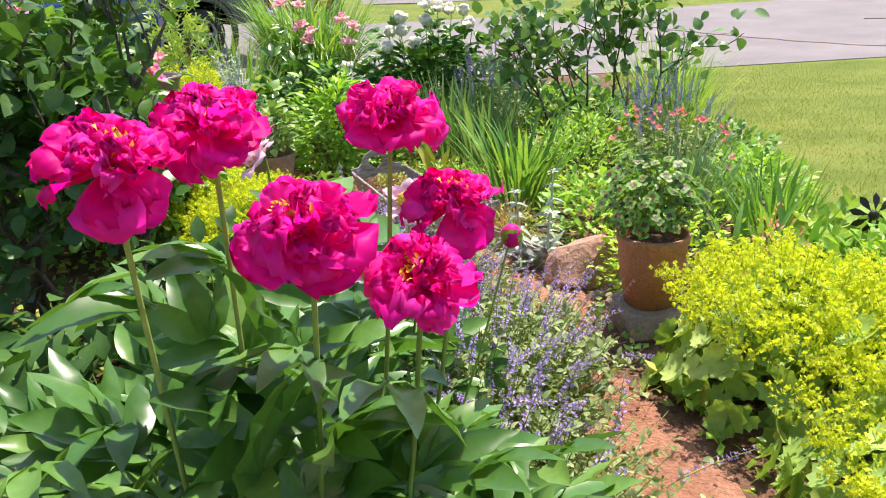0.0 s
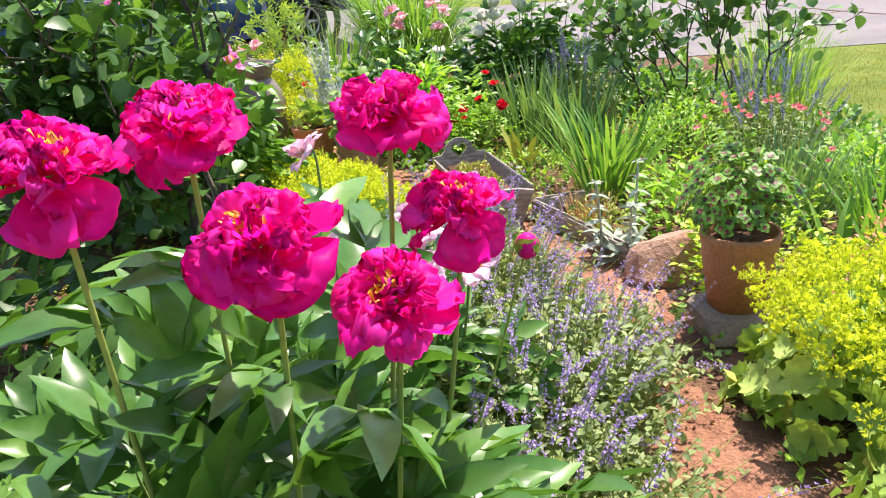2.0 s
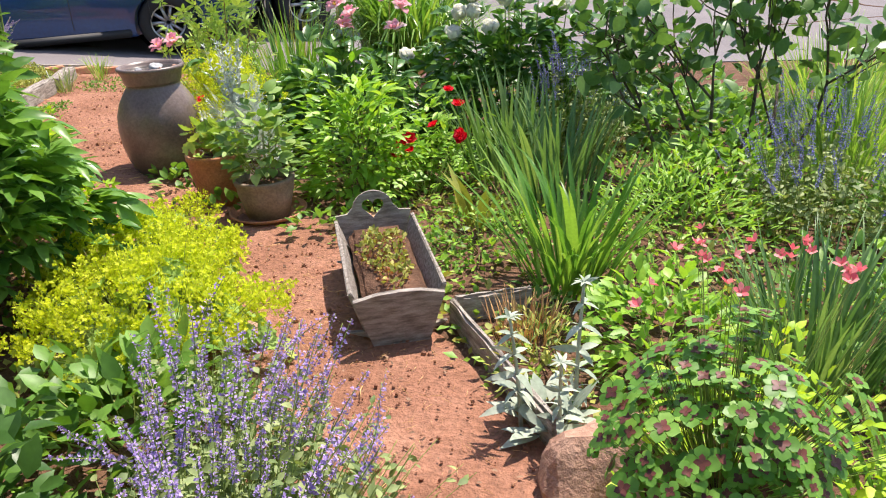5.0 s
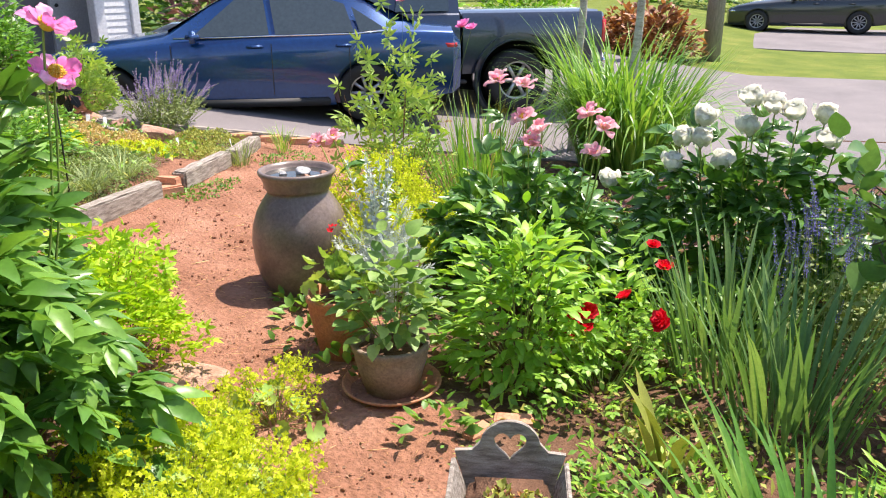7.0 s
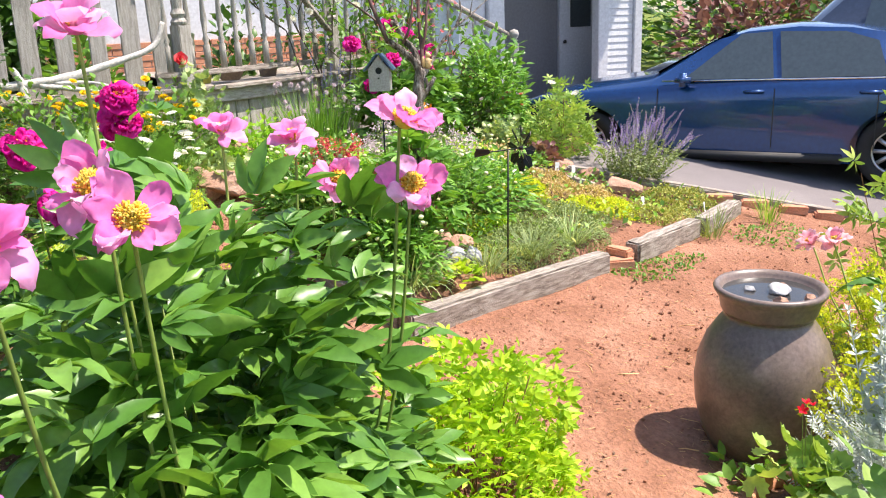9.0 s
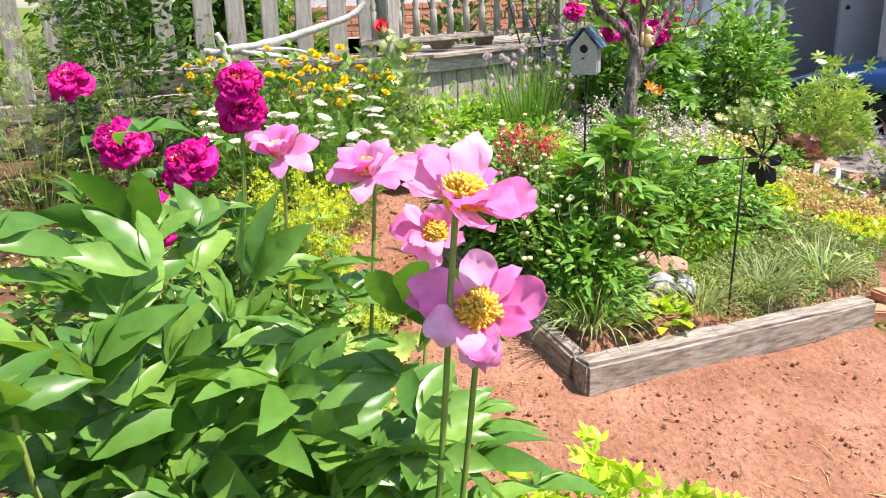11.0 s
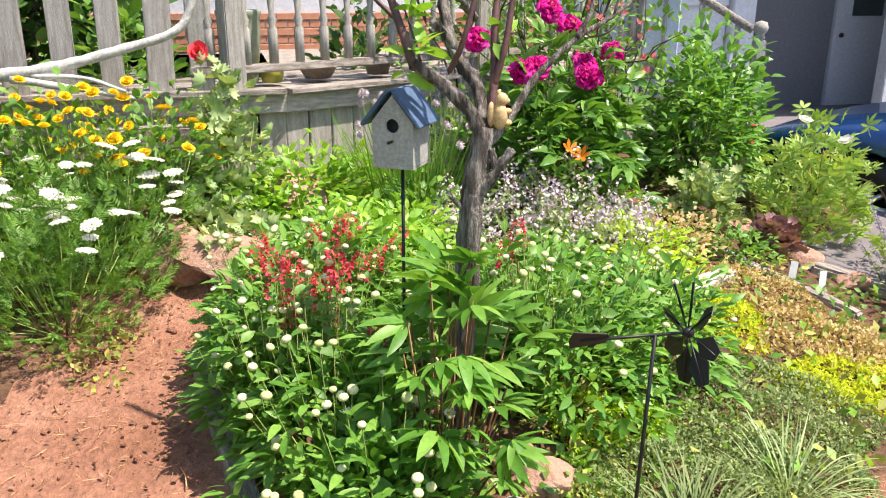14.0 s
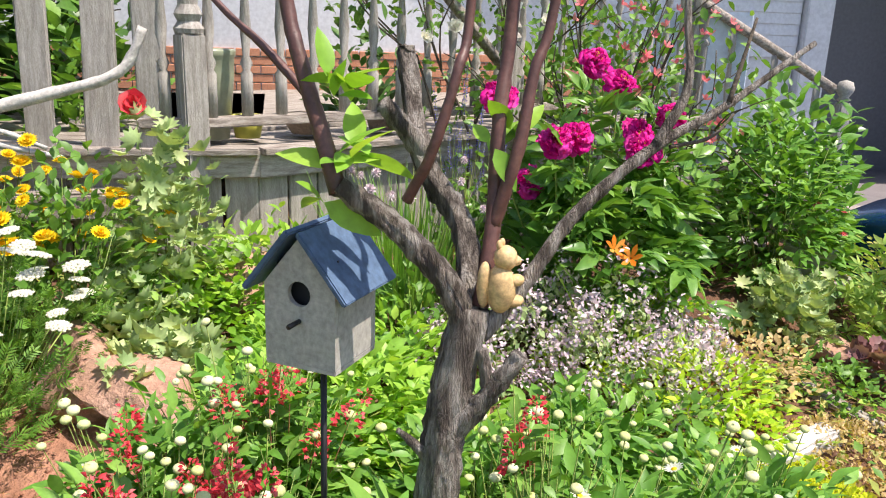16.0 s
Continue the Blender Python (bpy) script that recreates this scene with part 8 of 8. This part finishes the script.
# ---- beyond the drive ----
for x, y, s, m, nm in ((-9.6, 17.5, 1.5, G_DARK, "green"), (-7.4, 22.8, 1.2, G_FRESH, "green"), (-3.5, 20.6, 0.8, G_BRONZE, "red-leaved"), (-4.4, 21.2, 0.6, G_BRONZE, "red-leaved"), (-13, 20, 1.6, G_MID, "green"), (-11.4, 19.2, 1.0, G_PURPLE, "dark red"), (5, 38, 2.0, G_MID, "green"), (-6, 38, 2.2, G_MID, "green"), (12, 38.5, 2.0, G_DARK, "green"), (-14, 38, 2.4, G_DARK, "green"), (-11.8, 17.2, 1.7, G_PURPLE, "dark red"), (-10.2, 20.0, 1.9, G_FRESH, "green"), (-14.5, 18.8, 2.2, G_DARK, "green"), (-17, 22, 2.6, G_MID, "green")):
    mound("far_shrub", "rounded %s shrub beyond the drive" % nm, "shrub", x, y, s, s, s * 1.35, 1100, 0.12 * s ** 0.5 * 1.5, L_OVAL, m, stems=20, group="far shrubs")
for k, x in enumerate((-34, -24, -9, 2, 15, 27, 40)):
    shrub("far_tree", "broad green tree beyond the road", "tree", x, 46 + 3 * (k % 2), [((0, 0, 0), (0, 0, 1)), ((0.1, 0, 0), (0.2, 0.1, 1))], 3, 0.5, 2.6, 0.22, 70 + k, DARKBARK, L_BROAD, G_MID if k % 2 else G_DARK, 0.75, 8, 1.2, kids=4)
# unseen trees behind the walk, added for reflections and to close the yard
for k, (x, y) in enumerate(((-3, -7), (6, -8), (11, 0), (-10, -5))):
    shrub("unseen_tree", "leafy tree added out of view to close the yard and fill reflections", "tree", x, y, [((0, 0, 0), (0, 0, 1))], 3, 0.5, 1.7, 0.14, 90 + k, DARKBARK, L_BROAD, G_MID, 0.5, 8, 0.8, kids=4)

# ---- lawn blades, path litter, clods ----
n = 42000
y = rng.uniform(1.5, 12.2, n)
x = np.interp(y, [p[1] for p in LAWN_EDGE], [p[0] for p in LAWN_EDGE]) + np.abs(rng.normal(0, 1, n)) * 2.2 - 0.08
d = unit(np.stack([rng.normal(0, 0.5, n), rng.normal(0, 0.5, n), np.ones(n)], 1))
tagged(part("lawn_grass", Build().add(scatter(leaf(0.12, 1, 0.1, 0.3), np.stack([x, y, land(x, y) - 0.005], 1), frames_of(d, rng.uniform(0, 6, n)), rng.uniform(0.016, 0.042, n))), G_LAWN), "short sunlit lawn grass", "grass", kind="stuff")


def along_path(n, spread=1.0):
    """Random places on the trodden paths."""
    segs = [*zip(PATH[1:-1], PATH[2:]), *zip(PATH_W[:-1], PATH_W[1:])]
    k = rng.integers(0, len(segs), n)
    a = np.array([segs[i][0] for i in k])
    b = np.array([segs[i][1] for i in k])
    c = a + (b - a) * rng.random((n, 1))
    ang, r = rng.uniform(0, 2 * np.pi, n), np.sqrt(rng.random(n)) * c[:, 2] * spread
    x, y = c[:, 0] + r * np.cos(ang), c[:, 1] + r * np.sin(ang)
    return np.stack([x, y, land(x, y)], 1)


p = along_path(3200)
d = unit(np.stack([rng.normal(0, 1, 3200), rng.normal(0, 1, 3200), rng.normal(0, 0.12, 3200)], 1))
tagged(part("straw_litter", Build().add(scatter(tube([(0, -0.5, 0), (0.06, 0, 0.03), (0, 0.5, 0)], 0.03, 0.02, 3), p + (0, 0, 0.010), frames_of(d), rng.uniform(0.010, 0.045, 3200) * np.where(rng.random(3200) < 0.03, 2.5, 1))), STRAW), "dry straw and twig bits strewn over the red path", "litter", kind="stuff")
p = along_path(5200, 1.1)
bm = bmesh.new()
bmesh.ops.create_icosphere(bm, subdivisions=1, radius=0.5)
CLOD = pair_of(bm)
tagged(part("soil_clods", Build().add(scatter(CLOD, p + (0, 0, 0.006), frames_of(unit(rng.normal(0, 1, (5200, 3)))), rng.gamma(2, 0.0040, 5200)[:, None] * rng.uniform(0.6, 1.3, (5200, 3)))), SOIL, smooth=False), "small crumbs of red soil on the path", "soil crumbs", kind="stuff")

# seedlings and weeds all over the beds, between the larger plants
n = 44000
x, y = rng.uniform(-7.6, 2.3, n), rng.uniform(0.6, 10.2, n)
keep = ~east_of_bed(x, y) & (y < 11.2) & (x > -7.2 - 0.4 * (y - 5)) & (y - 9.75 < (x + 4.2) * 1.0)
for (x0, y0, w0), (x1, y1, w1) in [*zip(PATH[:-1], PATH[1:]), *zip(PATH_W[:-1], PATH_W[1:])]:
    d = np.array([x1 - x0, y1 - y0])
    c = np.stack([x, y], 1) - (x0, y0)
    s = np.clip(c @ d / (d @ d), 0, 1)
    keep &= np.linalg.norm(c - s[:, None] * d, axis=1) > (w0 + (w1 - w0) * s) * rng.uniform(0.88, 1.1, n)
patch = np.sin(x * 4.1 + 1.3 * np.sin(y * 2.2)) * np.sin(y * 3.7 + x) + rng.normal(0, 0.45, n)
for lo, hi, m, lab in ((-9, -0.25, G_MID, "mid green seedlings and weeds between the plants"), (-0.25, 0.35, G_OLIVE, "olive seedlings and weeds between the plants"), (0.35, 9, G_FRESH, "fresh green seedlings and weeds between the plants")):
    k = keep & (patch > lo) & (patch <= hi)
    p = np.stack([x[k], y[k], land(x[k], y[k]) + rng.uniform(0.0, 0.06, k.sum())], 1)
    tagged(part("bed_weeds", Build().add(leaves(L_TINY, p, unit(rng.normal(0, 1, p.shape) * (1, 1, 0.4) + (0, 0, 0.5)), 0.045, 0.45, 0.6)), m), lab, "weeds", kind="stuff")
mat_plant("sedum_mat", "green and tan rosettes in the cradle planter", "sedum", -0.25, 4.61, 0.10, 0.33, 0.07, 500, 0.024, G_OLIVE, None, 22)[0].location.z += 0.20

# bark chips trodden into the path, plants behind the railing
p = along_path(1800, 1.15)
chip = leaf(0.5, 1, 0.2, 0.1)
d = unit(rng.normal(0, 1, p.shape) * (1, 1, 0.15))
tagged(part("bark_chips", Build().add(scatter(chip, p + (0, 0, 0.012), frames_of(d, rng.normal(0, 0.4, len(p))), rng.uniform(0.008, 0.028, len(p)))), BARKCHIP), "brown bark chips scattered on the red path", "bark chips", kind="stuff")
for x, y, hh, m in ((-7.5, 3.1, 1.5, G_DARK), (-7.9, 4.3, 1.2, G_MID), (-8.7, 5.9, 1.1, G_DARK), (-8.9, 7.2, 1.3, G_MID)):
    mound("deck_shrub", "leafy shrub behind the porch railing", "shrub", x, y, 0.42, 0.42, hh, 520, 0.11, L_OVAL, m, stems=24, group="shrubs behind the railing")
mound("honeysuckle_leaves", "dense honeysuckle foliage at the porch", "climber", -7.55, 7.25, 0.36, 0.5, 1.35, 900, 0.06, L_OVAL, G_MID, stems=20, z0=0.4)
for x, y, r in ((-8.2, 1.6, 0.9), (-6.9, 0.6, 0.9), (-9.0, 3.0, 0.8), (-5.6, -0.3, 0.9)):
    mound("yard_shrub", "tall green shrub closing the yard", "shrub", x, y, r, r, 2.1, 900, 0.14, L_OVAL, G_MID, stems=20, group="yard shrubs")
for x, y, s in ((-5.55, 7.05, 0.2), (-5.3, 6.85, 0.18), (-6.2, 7.0, 0.2), (-5.85, 7.2, 0.16)):
    mound("leafy_clump", "lime and green low clump in the rockery", "perennial", x, y, s, s, 0.16, 300, 0.03, L_OVAL, G_LIME if s > 0.19 else G_ALCH, group="rockery clumps", stems=0)
viola_spot = mound("viola", "purple viola seedlings among the daisies", "viola", -4.5, 5.35, 0.14, 0.12, 0.16, 70, 0.03, L_OVAL, G_MID, stems=0)
blooms(viola_spot, dome(5, 0.12, 0.12, 0.18, 0.08, 0.9)[0], [STAR], [F_VIOLET], 0.016, stem=False)
